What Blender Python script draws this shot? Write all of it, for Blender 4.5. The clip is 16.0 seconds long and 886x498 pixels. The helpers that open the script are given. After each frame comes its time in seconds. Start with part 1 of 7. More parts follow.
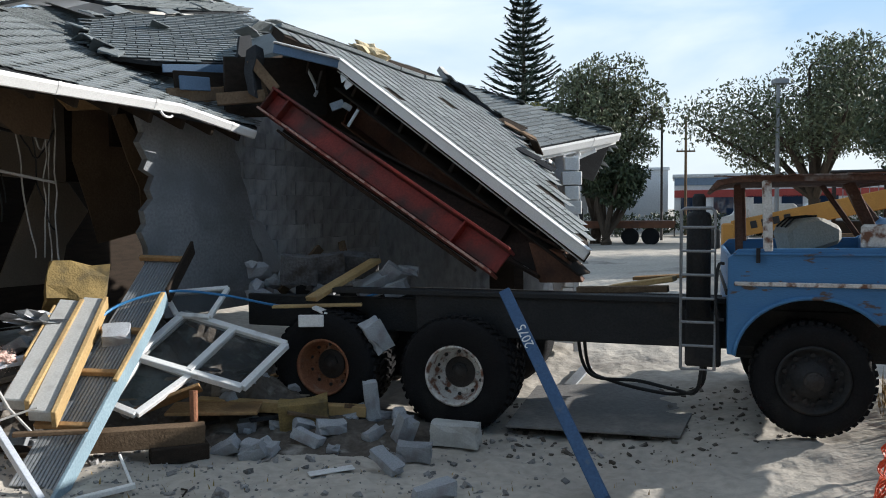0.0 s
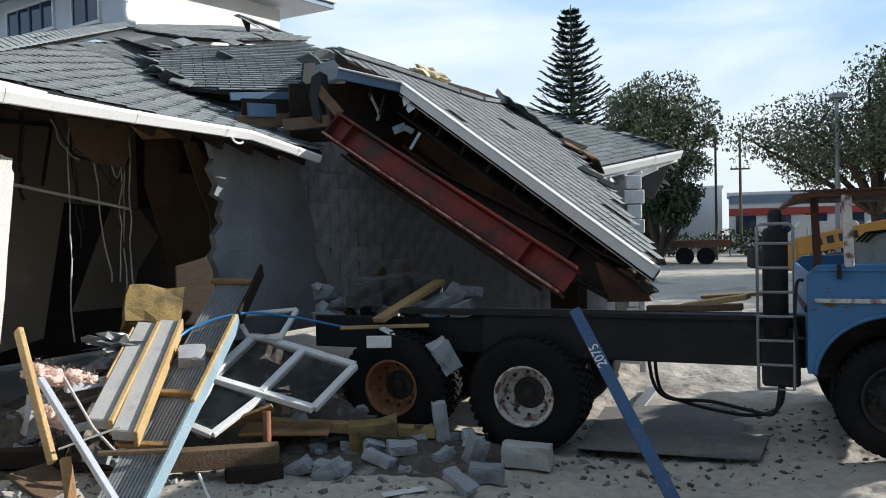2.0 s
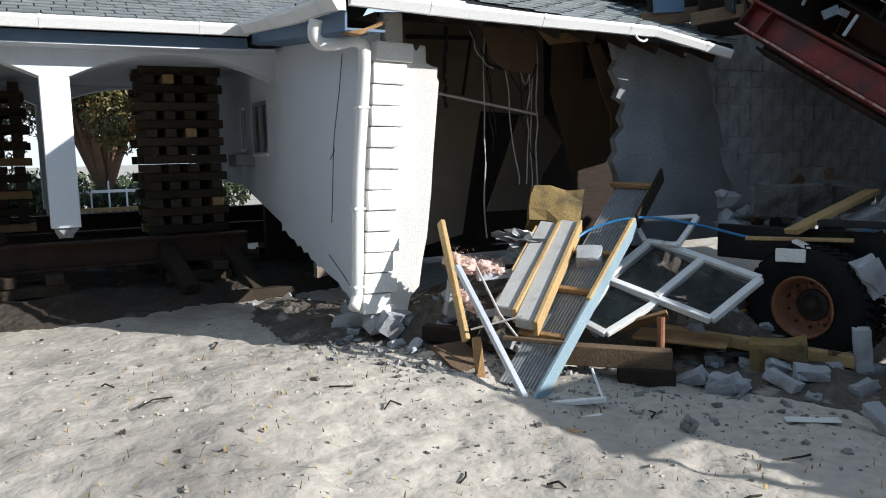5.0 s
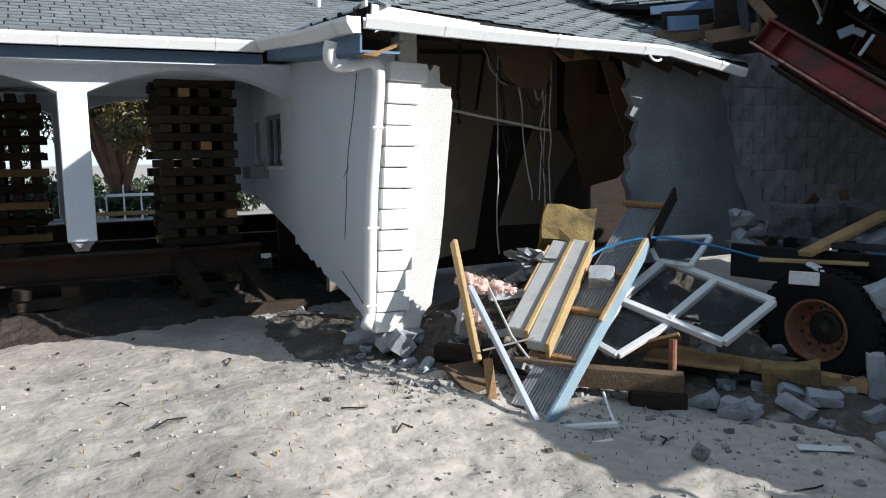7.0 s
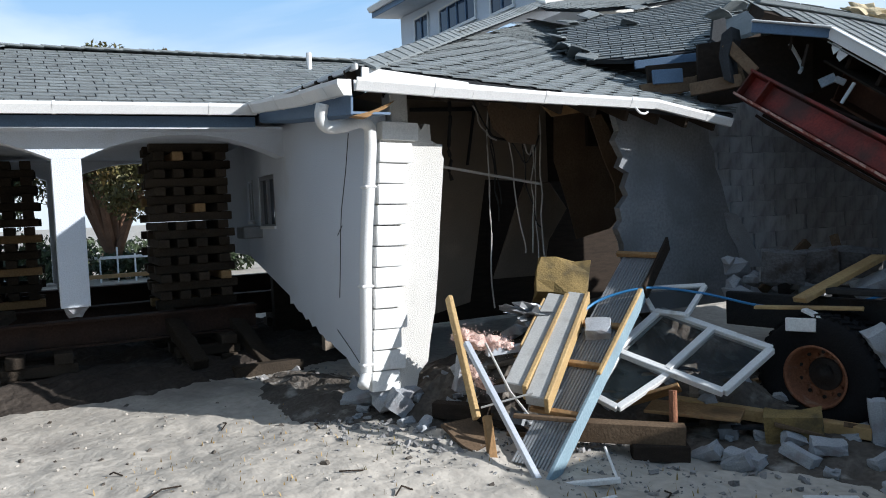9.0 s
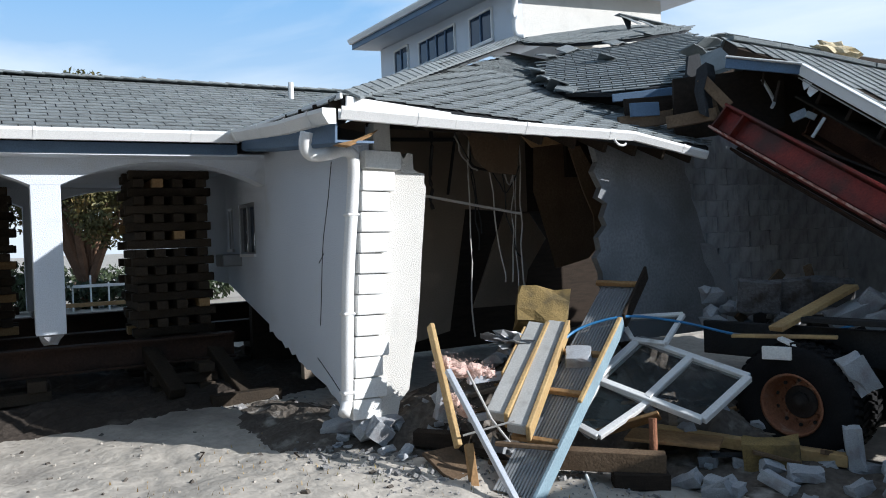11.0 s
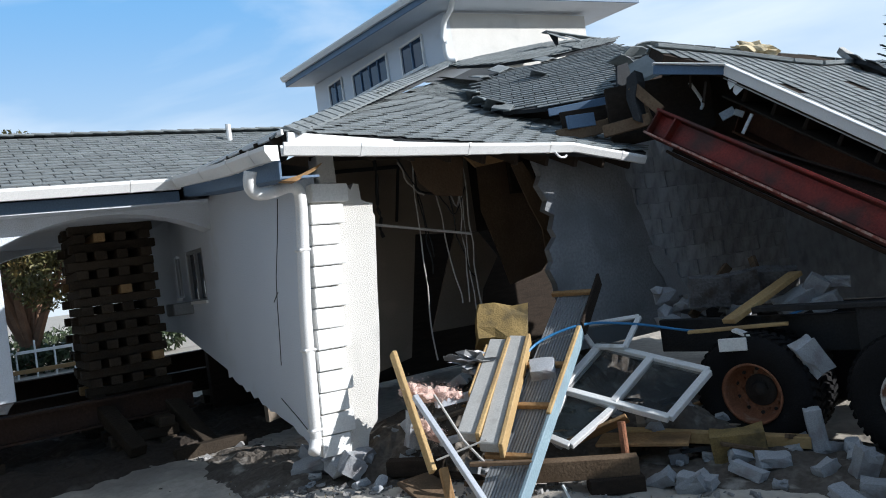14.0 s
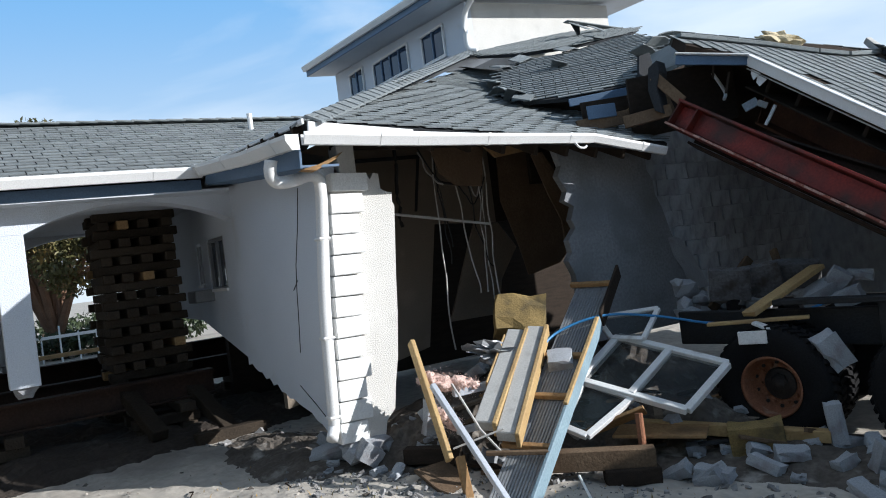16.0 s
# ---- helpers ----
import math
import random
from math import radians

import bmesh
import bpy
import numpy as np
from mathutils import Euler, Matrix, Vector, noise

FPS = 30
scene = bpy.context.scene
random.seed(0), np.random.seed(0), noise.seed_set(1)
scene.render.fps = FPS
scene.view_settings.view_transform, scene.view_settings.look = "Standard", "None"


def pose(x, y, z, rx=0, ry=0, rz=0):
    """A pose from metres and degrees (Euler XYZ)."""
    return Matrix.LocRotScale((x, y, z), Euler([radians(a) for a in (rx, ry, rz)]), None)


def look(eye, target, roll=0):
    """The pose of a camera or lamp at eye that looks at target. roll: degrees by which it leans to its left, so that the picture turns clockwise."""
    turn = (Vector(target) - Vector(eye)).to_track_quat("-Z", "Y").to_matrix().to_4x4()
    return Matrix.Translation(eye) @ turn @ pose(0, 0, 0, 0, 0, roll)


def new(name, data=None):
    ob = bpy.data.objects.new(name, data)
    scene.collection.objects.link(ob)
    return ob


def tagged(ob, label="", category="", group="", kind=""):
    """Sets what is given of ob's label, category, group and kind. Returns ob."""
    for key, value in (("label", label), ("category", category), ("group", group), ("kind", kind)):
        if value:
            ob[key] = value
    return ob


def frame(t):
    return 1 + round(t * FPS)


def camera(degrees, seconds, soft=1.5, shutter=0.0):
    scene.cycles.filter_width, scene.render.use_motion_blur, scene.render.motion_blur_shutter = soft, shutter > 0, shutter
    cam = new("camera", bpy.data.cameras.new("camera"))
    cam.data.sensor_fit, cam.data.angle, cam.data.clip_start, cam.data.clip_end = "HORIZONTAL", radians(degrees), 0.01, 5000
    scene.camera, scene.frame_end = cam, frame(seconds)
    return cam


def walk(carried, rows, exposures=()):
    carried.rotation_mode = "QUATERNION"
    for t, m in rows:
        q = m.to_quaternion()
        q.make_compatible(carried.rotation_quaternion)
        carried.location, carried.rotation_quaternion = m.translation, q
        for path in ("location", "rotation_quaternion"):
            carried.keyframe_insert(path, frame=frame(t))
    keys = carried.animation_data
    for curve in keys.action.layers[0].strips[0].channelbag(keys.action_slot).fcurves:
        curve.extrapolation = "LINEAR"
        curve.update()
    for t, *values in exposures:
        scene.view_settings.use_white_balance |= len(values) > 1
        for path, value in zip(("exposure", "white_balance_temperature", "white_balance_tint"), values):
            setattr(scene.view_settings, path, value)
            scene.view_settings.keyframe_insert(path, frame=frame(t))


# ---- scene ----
cam = camera(60.6, 16.0, soft=1.0)
PATH = [
    (0, (-0.472, 0.448, 2.087), (-0.511, 2.445, 1.983), -0.5),
    (0.5, (-0.285, 0.484, 2.05), (-0.059, 2.47, 1.99), -1.2),
    (0.8, (-0.349, 0.433, 2.064), (0.079, 2.387, 2.035), -1.0),
    (1, (-0.424, 0.404, 2.074), (0.018, 2.354, 2.043), -0.5),
    (1.5, (-0.529, 0.417, 2.101), (-0.274, 2.401, 2.059), 0.0),
    (2, (-0.655, 0.427, 2.066), (-0.819, 2.42, 2.024), -1.3),
    (2.5, (-0.686, 0.441, 2.043), (-1.039, 2.407, 1.947), -0.3),
    (3, (-0.71, 0.506, 2.003), (-1.331, 2.403, 1.874), -0.9),
    (3.5, (-0.608, 0.534, 1.967), (-1.49, 2.322, 1.812), -2.4),
    (4, (-0.657, 0.537, 1.964), (-1.627, 2.279, 1.81), -2.2),
    (4.5, (-0.658, 0.566, 1.974), (-1.726, 2.244, 1.764), -1.5),
    (5, (-0.689, 0.573, 1.956), (-1.812, 2.21, 1.713), -1.4),
    (7.5, (-0.692, 0.565, 2.166), (-1.857, 2.174, 1.931), -0.8),
    (8, (-0.711, 0.582, 2.18), (-1.96, 2.135, 2.004), -0.9),
    (8.5, (-0.743, 0.598, 2.17), (-2.055, 2.096, 1.982), -0.9),
    (9, (-0.689, 0.569, 2.164), (-1.829, 2.209, 2.061), -2.6),
    (9.5, (-0.675, 0.559, 2.172), (-1.82, 2.191, 2.01), -3.6),
    (10, (-0.691, 0.55, 2.162), (-1.786, 2.219, 2.036), -0.9),
    (12.5, (-0.726, 0.445, 2.134), (-1.787, 2.139, 2.202), -6.3),
    (13, (-0.745, 0.486, 2.144), (-1.792, 2.187, 2.238), -6.6),
    (13.5, (-0.728, 0.477, 2.126), (-1.748, 2.198, 2.141), -8.5),
    (14, (-0.729, 0.471, 2.127), (-1.699, 2.22, 2.16), -7.8),
    (14.5, (-0.724, 0.466, 2.126), (-1.692, 2.216, 2.144), -7.3),
    (15, (-0.68, 0.466, 2.127), (-1.587, 2.249, 2.106), -6.9),
    (15.5, (-0.736, 0.444, 2.125), (-1.676, 2.209, 2.135), -6.9),
    (16, (-0.715, 0.459, 2.119), (-1.732, 2.181, 2.134), -7.3),
]
walk(cam, [(t, look(eye, target, roll)) for t, eye, target, roll in PATH],
     [(0, 0.54, 6350, 10), (0.5, 0.72, 6500, 10), (1.2, 0.72, 6500, 10), (2.0, 0.54, 6350, 10), (3.2, 0.52, 6300, 10), (5, 0.58, 6200, 10), (8, 0.50, 6050, 10), (10, 0.42, 5950, 10), (12.5, 0.38, 6000, 10), (16, 0.38, 6000, 10)])

# world, sun ------------------------------------------------------------
SUN_AZ, SUN_EL = 14.5, 22.5
world = bpy.data.worlds.new("world")
scene.world = world
world.use_nodes = True
wn, wl = world.node_tree.nodes, world.node_tree.links
bg = wn["Background"]
sky = wn.new("ShaderNodeTexSky")
sky.sky_type, sky.sun_disc = "NISHITA", False
sky.sun_elevation, sky.sun_rotation = radians(SUN_EL), radians(90 - SUN_AZ)
sky.air_density, sky.dust_density, sky.ozone_density = 1.3, 0.3, 2.5
w_co = wn.new("ShaderNodeTexCoord")
w_map = wn.new("ShaderNodeMapping")
w_map.inputs["Scale"].default_value = (1.6, 1.6, 5.0)
w_noise = wn.new("ShaderNodeTexNoise")
w_noise.inputs["Scale"].default_value, w_noise.inputs["Detail"].default_value = 1.3, 7
w_noise.inputs["Distortion"].default_value = 0.35
w_ramp = wn.new("ShaderNodeValToRGB")
w_ramp.color_ramp.elements[0].position, w_ramp.color_ramp.elements[1].position = 0.42, 0.70
w_mix = wn.new("ShaderNodeMix")
w_mix.data_type = "RGBA"
w_mix.inputs["B"].default_value = (13.0, 14.0, 14.6, 1)
wl.new(w_co.outputs["Generated"], w_map.inputs["Vector"])
wl.new(w_map.outputs["Vector"], w_noise.inputs["Vector"])
wl.new(w_noise.outputs["Fac"], w_ramp.inputs["Fac"])
wl.new(w_ramp.outputs["Color"], w_mix.inputs["Factor"])
# pale haze low over the horizon, thinning upwards
w_sep = wn.new("ShaderNodeSeparateXYZ")
wl.new(w_co.outputs["Generated"], w_sep.inputs["Vector"])
w_low = wn.new("ShaderNodeMapRange")
w_low.interpolation_type = "SMOOTHSTEP"
w_low.inputs["From Min"].default_value, w_low.inputs["From Max"].default_value = 0.02, 0.40
w_low.inputs["To Min"].default_value, w_low.inputs["To Max"].default_value = 0.0, 1.0
wl.new(w_sep.outputs["Z"], w_low.inputs["Value"])
w_haze = wn.new("ShaderNodeMix")
w_haze.data_type = "RGBA"
w_haze.inputs["A"].default_value, w_haze.inputs["B"].default_value = (11.6, 13.0, 13.8, 1), (3.3, 7.8, 13.4, 1)
wl.new(w_low.outputs["Result"], w_haze.inputs["Factor"])
w_high = wn.new("ShaderNodeMapRange")
w_high.interpolation_type = "SMOOTHSTEP"
w_high.inputs["From Min"].default_value, w_high.inputs["From Max"].default_value = 0.35, 0.80
w_high.inputs["To Min"].default_value, w_high.inputs["To Max"].default_value = 0.85, 0.0
wl.new(w_sep.outputs["Z"], w_high.inputs["Value"])
w_sky = wn.new("ShaderNodeMix")
w_sky.data_type = "RGBA"
wl.new(w_high.outputs["Result"], w_sky.inputs["Factor"])
wl.new(sky.outputs["Color"], w_sky.inputs["A"])
wl.new(w_haze.outputs["Result"], w_sky.inputs["B"])
wl.new(w_sky.outputs["Result"], w_mix.inputs["A"])
wl.new(w_mix.outputs["Result"], bg.inputs["Color"])
bg.inputs["Strength"].default_value = 0.054
sun = new("sun", bpy.data.lights.new("sun", "SUN"))
sun.data.energy, sun.data.angle, sun.data.color = 5.0, radians(0.55), (1.0, 0.95, 0.88)
sa, se = radians(SUN_AZ), radians(SUN_EL)
sun.matrix_world = look((math.cos(sa) * math.cos(se) * 80, math.sin(sa) * math.cos(se) * 80, math.sin(se) * 80), (0, 0, 0))


# materials -------------------------------------------------------------
def mat(name, a, b=None, rough=0.8, scale=6.0, fine=60.0, bump=0.25, metal=0.0, stain=None, stain_at=(0.55, 0.7), island=0.0, stretch=None, stain_scale=1.7, each=0.0):
    """Two-scale mottling between colours a and b, fine relief, and blotches of a third colour."""
    m = bpy.data.materials.new(name)
    m.use_nodes = True
    n, l = m.node_tree.nodes, m.node_tree.links
    p = n["Principled BSDF"]
    b = b or tuple(c * 0.7 for c in a)
    co = n.new("ShaderNodeTexCoord")
    vec = co.outputs["Object"]
    if stretch:
        mp = n.new("ShaderNodeMapping")
        mp.inputs["Scale"].default_value = stretch
        l.new(vec, mp.inputs["Vector"])
        vec = mp.outputs["Vector"]

    def noise_at(s, detail=5):
        t = n.new("ShaderNodeTexNoise")
        t.inputs["Scale"].default_value, t.inputs["Detail"].default_value = s, detail
        l.new(vec, t.inputs["Vector"])
        return t.outputs["Fac"]

    def mix(fac, c1, c2):
        x = n.new("ShaderNodeMix")
        x.data_type = "RGBA"
        for key, val in (("Factor", fac), ("A", c1), ("B", c2)):
            if isinstance(val, (tuple, float)):
                x.inputs[key].default_value = (*val, 1) if isinstance(val, tuple) else val
            else:
                l.new(val, x.inputs[key])
        return x.outputs["Result"]

    def ramp(fac, lo, hi):
        r = n.new("ShaderNodeMapRange")
        r.inputs["From Min"].default_value, r.inputs["From Max"].default_value = lo, hi
        l.new(fac, r.inputs["Value"])
        return r.outputs["Result"]
    big, small = noise_at(scale), noise_at(fine, 8)
    col = mix(ramp(big, 0.3, 0.7), a, b)
    col = mix(ramp(small, 0.35, 0.75), col, tuple(c * 0.86 for c in b))
    if stain:
        col = mix(ramp(noise_at(stain_scale, 9), *stain_at), col, stain)
    if island or each:
        src = n.new("ShaderNodeNewGeometry").outputs["Random Per Island"] if island else n.new("ShaderNodeObjectInfo").outputs["Random"]
        h = n.new("ShaderNodeHueSaturation")
        l.new(col, h.inputs["Color"])
        r = n.new("ShaderNodeMapRange")
        k = island or each
        r.inputs["To Min"].default_value, r.inputs["To Max"].default_value = 1 - k, 1 + k
        l.new(src, r.inputs["Value"])
        l.new(r.outputs["Result"], h.inputs["Value"])
        col = h.outputs["Color"]
    l.new(col, p.inputs["Base Color"])
    p.inputs["Metallic"].default_value = metal
    p.inputs["Specular IOR Level"].default_value = 0.15 if rough >= 0.8 else 0.4
    rr = n.new("ShaderNodeMapRange")
    rr.inputs["To Min"].default_value, rr.inputs["To Max"].default_value = max(rough - 0.12, 0.03), min(rough + 0.12, 1)
    l.new(small, rr.inputs["Value"])
    l.new(rr.outputs["Result"], p.inputs["Roughness"])
    if bump:
        bp = n.new("ShaderNodeBump")
        bp.inputs["Strength"].default_value, bp.inputs["Distance"].default_value = bump, 0.02
        l.new(small, bp.inputs["Height"])
        l.new(bp.outputs["Normal"], p.inputs["Normal"])
    return m


def glass_mat(name, tint=(0.02, 0.03, 0.035), alpha=0.3):
    m = bpy.data.materials.new(name)
    m.use_nodes = True
    n, l = m.node_tree.nodes, m.node_tree.links
    p = n["Principled BSDF"]
    p.inputs["Base Color"].default_value = (*tint, 1)
    p.inputs["Roughness"].default_value = 0.04
    p.inputs["Alpha"].default_value = alpha
    return m


SAND = mat("sand", (0.56, 0.515, 0.45), (0.43, 0.395, 0.345), 0.95, 0.5, 11, 1.0, stain=(0.22, 0.20, 0.18), stain_at=(0.56, 0.75), stain_scale=0.55)
# bluish tint of skylight on shaded walls is put into this stucco
STUCCO_SKYLIT = mat("stucco", (0.66, 0.70, 0.76), (0.60, 0.64, 0.70), 0.9, 1.2, 70, 0.5, stain=(0.5, 0.5, 0.49), stain_at=(0.62, 0.85))
STUCCO_ROUGH = mat("rough_stucco", (0.70, 0.68, 0.64), (0.61, 0.595, 0.56), 0.92, 2, 90, 0.6, stain=(0.45, 0.44, 0.42), stain_at=(0.6, 0.8))
# light grey stucco, its tone lowered here for the shade beyond the break
GREYWALL_SHADED = mat("shaded_grey_render", (0.30, 0.31, 0.325), (0.22, 0.23, 0.245), 0.9, 1.5, 30, 0.6, stain=(0.16, 0.165, 0.17), stain_at=(0.52, 0.7), stain_scale=1.1)
MORTARED = mat("scraped_block", (0.46, 0.49, 0.53), (0.32, 0.345, 0.38), 0.95, 2.2, 14, 1.6, stain=(0.19, 0.20, 0.215), stain_at=(0.54, 0.7), stain_scale=5.0, stretch=(1, 1, 0.45), each=0.16)
WHITE = mat("white_paint", (0.80, 0.80, 0.79), (0.74, 0.74, 0.73), 0.55, 3, 90, 0.1, stain=(0.5, 0.48, 0.44), stain_at=(0.66, 0.85), stain_scale=3)
QUOIN = mat("quoin_white", (0.82, 0.82, 0.80), (0.76, 0.76, 0.74), 0.85, 5, 60, 0.35, stain=(0.6, 0.57, 0.52), stain_at=(0.66, 0.8), each=0.04)
BLUETRIM = mat("blue_trim", (0.12, 0.19, 0.29), (0.10, 0.16, 0.25), 0.6, 3, 60, 0.2, stain=(0.06, 0.09, 0.13), stain_at=(0.62, 0.8))
SHINGLE = mat("asphalt_shingle", (0.30, 0.33, 0.335), (0.225, 0.245, 0.25), 0.9, 3.0, 150, 0.8, island=0.13)
SHINGLE_ONE = mat("asphalt_shingle_tab", (0.30, 0.33, 0.335), (0.225, 0.245, 0.25), 0.9, 3.0, 150, 0.8, each=0.13)
FELT = mat("roof_felt", (0.05, 0.053, 0.058), (0.035, 0.037, 0.04), 0.9, 4, 60, 0.5)
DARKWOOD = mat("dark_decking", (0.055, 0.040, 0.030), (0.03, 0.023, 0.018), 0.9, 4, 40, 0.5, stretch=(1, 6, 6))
TIMBER = mat("weathered_timber", (0.18, 0.125, 0.08), (0.11, 0.075, 0.048), 0.88, 4, 45, 0.25, stain=(0.06, 0.048, 0.036), stain_at=(0.55, 0.75), island=0.25)
# crib timber tone deepened for the shade under the walk's arches
CRIBDARK = mat("crib_timber", (0.065, 0.050, 0.036), (0.042, 0.033, 0.025), 0.9, 4, 45, 0.6, stain=(0.05, 0.04, 0.03), stain_at=(0.55, 0.75), each=0.3)
CRIBNEW = mat("fresh_timber", (0.36, 0.235, 0.115), (0.26, 0.165, 0.08), 0.8, 3, 40, 0.5, each=0.22)
LUMBER = mat("pine_lumber", (0.55, 0.39, 0.18), (0.42, 0.28, 0.125), 0.75, 3, 40, 0.4, stain=(0.28, 0.18, 0.09), stain_at=(0.55, 0.75))
PLYWOOD = mat("plywood", (0.40, 0.25, 0.12), (0.30, 0.18, 0.085), 0.8, 2.5, 35, 0.4, stain=(0.16, 0.1, 0.055), stain_at=(0.55, 0.75))
FOAM = mat("yellow_insulation", (0.35, 0.25, 0.10), (0.20, 0.145, 0.065), 0.95, 4, 60, 0.35, stain=(0.08, 0.07, 0.045), stain_at=(0.5, 0.7), stain_scale=5)
PINK = mat("pink_insulation", (0.86, 0.70, 0.64), (0.74, 0.50, 0.43), 1.0, 9, 60, 1.0)
REDSTEEL = mat("red_oxide_steel", (0.27, 0.026, 0.015), (0.15, 0.017, 0.012), 0.6, 2.5, 45, 0.4, stain=(0.06, 0.020, 0.015), stain_at=(0.46, 0.64), stain_scale=2.2)
PRIMER_LIT = mat("lit_worn_primer", (0.46, 0.30, 0.24), (0.36, 0.2, 0.16), 0.7, 6, 60, 0.3, stain=(0.2, 0.06, 0.04), stain_at=(0.5, 0.6), stain_scale=12)
# darker grey block with near-black blotches
DARKBLOCK = mat("dark_grey_block", (0.17, 0.17, 0.175), (0.11, 0.11, 0.115), 0.95, 6, 40, 0.8, stain=(0.06, 0.05, 0.045), stain_at=(0.5, 0.65), stain_scale=5)
CREAMFOAM = mat("cream_foam", (0.72, 0.62, 0.44), (0.6, 0.5, 0.32), 0.95, 8, 50, 0.6)
BROWNSTEEL = mat("rusted_steel", (0.20, 0.085, 0.042), (0.13, 0.055, 0.03), 0.75, 3, 40, 0.5, stain=(0.055, 0.028, 0.02), stain_at=(0.5, 0.72))
BLUEPAINT = mat("faded_blue_paint", (0.05, 0.17, 0.37), (0.065, 0.20, 0.40), 0.5, 3.5, 50, 0.2, stain=(0.10, 0.075, 0.06), stain_at=(0.62, 0.67), stain_scale=9, stretch=(0.6, 1, 1.6))
BLUEPOST = mat("blue_post_paint", (0.05, 0.115, 0.24), (0.04, 0.095, 0.2), 0.6, 4, 50, 0.3, stain=(0.12, 0.15, 0.2), stain_at=(0.62, 0.72), stain_scale=5)
PALEBLUE = mat("pale_blue_board", (0.27, 0.37, 0.42), (0.21, 0.30, 0.355), 0.6, 4, 50, 0.3, stain=(0.2, 0.26, 0.3), stain_at=(0.6, 0.75), stain_scale=4)
FRAMEBLACK = mat("greasy_black_steel", (0.018, 0.019, 0.022), (0.011, 0.012, 0.013), 0.7, 4, 50, 0.4, stain=(0.05, 0.042, 0.036), stain_at=(0.56, 0.72))
RUBBER = mat("tyre_rubber", (0.016, 0.016, 0.017), (0.010, 0.010, 0.011), 0.85, 5, 70, 0.4, stain=(0.04, 0.037, 0.033), stain_at=(0.6, 0.8))
RUSTRIM = mat("rusty_wheel", (0.34, 0.16, 0.09), (0.22, 0.095, 0.055), 0.8, 8, 60, 0.5, stain=(0.32, 0.22, 0.16), stain_at=(0.58, 0.72), stain_scale=8)
WHITERIM = mat("flaking_white_wheel", (0.72, 0.70, 0.67), (0.55, 0.53, 0.50), 0.65, 8, 60, 0.4, stain=(0.16, 0.075, 0.045), stain_at=(0.50, 0.62), stain_scale=11)
DARKHUB = mat("dark_metal", (0.05, 0.042, 0.038), (0.03, 0.026, 0.024), 0.6, 8, 60, 0.4)
ROOFRUST = mat("rusted_sheet", (0.16, 0.085, 0.06), (0.10, 0.055, 0.04), 0.8, 5, 50, 0.5, stain=(0.38, 0.36, 0.34), stain_at=(0.6, 0.75), stain_scale=4)
# darker copy of the rusted steel, for beams that stand in shade
RUST_SHADED = mat("shaded_rusted_steel", (0.062, 0.036, 0.026), (0.04, 0.026, 0.02), 0.8, 3, 40, 0.5, stain=(0.025, 0.02, 0.018), stain_at=(0.5, 0.72))
GALV = mat("grey_metal", (0.32, 0.33, 0.34), (0.25, 0.26, 0.27), 0.5, 6, 60, 0.2, metal=0.6)
CONCRETE = mat("concrete_block", (0.40, 0.42, 0.445), (0.32, 0.335, 0.355), 0.95, 5, 80, 0.35, stain=(0.20, 0.17, 0.17), stain_at=(0.56, 0.76), stain_scale=4, each=0.2)
RUBBLE = mat("rubble", (0.34, 0.335, 0.33), (0.24, 0.235, 0.23), 0.95, 7, 60, 0.9, island=0.35)
DRYWALL = mat("drywall", (0.29, 0.24, 0.19), (0.22, 0.185, 0.145), 0.9, 1.5, 60, 0.2, stain=(0.33, 0.28, 0.22), stain_at=(0.58, 0.8))
BROWNBOARD = mat("brown_board", (0.21, 0.145, 0.09), (0.15, 0.10, 0.065), 0.9, 2.5, 40, 0.3, stain=(0.1, 0.07, 0.045), stain_at=(0.56, 0.75))
BEADBOARD = mat("grey_boarding", (0.30, 0.32, 0.34), (0.24, 0.255, 0.27), 0.75, 4, 60, 0.15, stain=(0.5, 0.5, 0.49), stain_at=(0.62, 0.75), stain_scale=5)
FOAMWHITE = mat("grey_foam_panel", (0.50, 0.50, 0.48), (0.42, 0.42, 0.405), 0.9, 4, 70, 0.12, stain=(0.3, 0.29, 0.27), stain_at=(0.56, 0.75), stain_scale=4)
VINYL = mat("white_window_frame", (0.80, 0.80, 0.79), (0.73, 0.73, 0.72), 0.4, 4, 60, 0.1, stain=(0.42, 0.40, 0.37), stain_at=(0.6, 0.78), stain_scale=6)
ALU = mat("aluminium_track", (0.62, 0.65, 0.70), (0.52, 0.55, 0.60), 0.45, 3, 60, 0.05, metal=0.35)
SEATVINYL = mat("grey_vinyl", (0.34, 0.335, 0.29), (0.28, 0.27, 0.235), 0.6, 6, 60, 0.3, stain=(0.1, 0.09, 0.08), stain_at=(0.6, 0.75))
YELLOWPAINT = mat("yellow_machine_paint", (0.52, 0.255, 0.05), (0.42, 0.20, 0.042), 0.5, 3, 50, 0.2, stain=(0.28, 0.15, 0.04), stain_at=(0.6, 0.75))
BLACKPAINT = mat("black_paint", (0.02, 0.02, 0.021), (0.014, 0.014, 0.015), 0.5, 5, 50, 0.2)
CABLE = mat("cable_sheath", (0.62, 0.60, 0.56), (0.48, 0.46, 0.43), 0.6, 9, 60, 0.1)
DARKCABLE = mat("black_cable", (0.025, 0.025, 0.026), (0.018, 0.018, 0.018), 0.6, 9, 60, 0.1)
BLUEHOSE = mat("blue_hose", (0.05, 0.24, 0.50), (0.04, 0.2, 0.44), 0.45, 9, 60, 0.1)
GLASS = glass_mat("window_glass")
DARKGLASS = glass_mat("dark_window_glass", (0.015, 0.03, 0.06), 1.0)
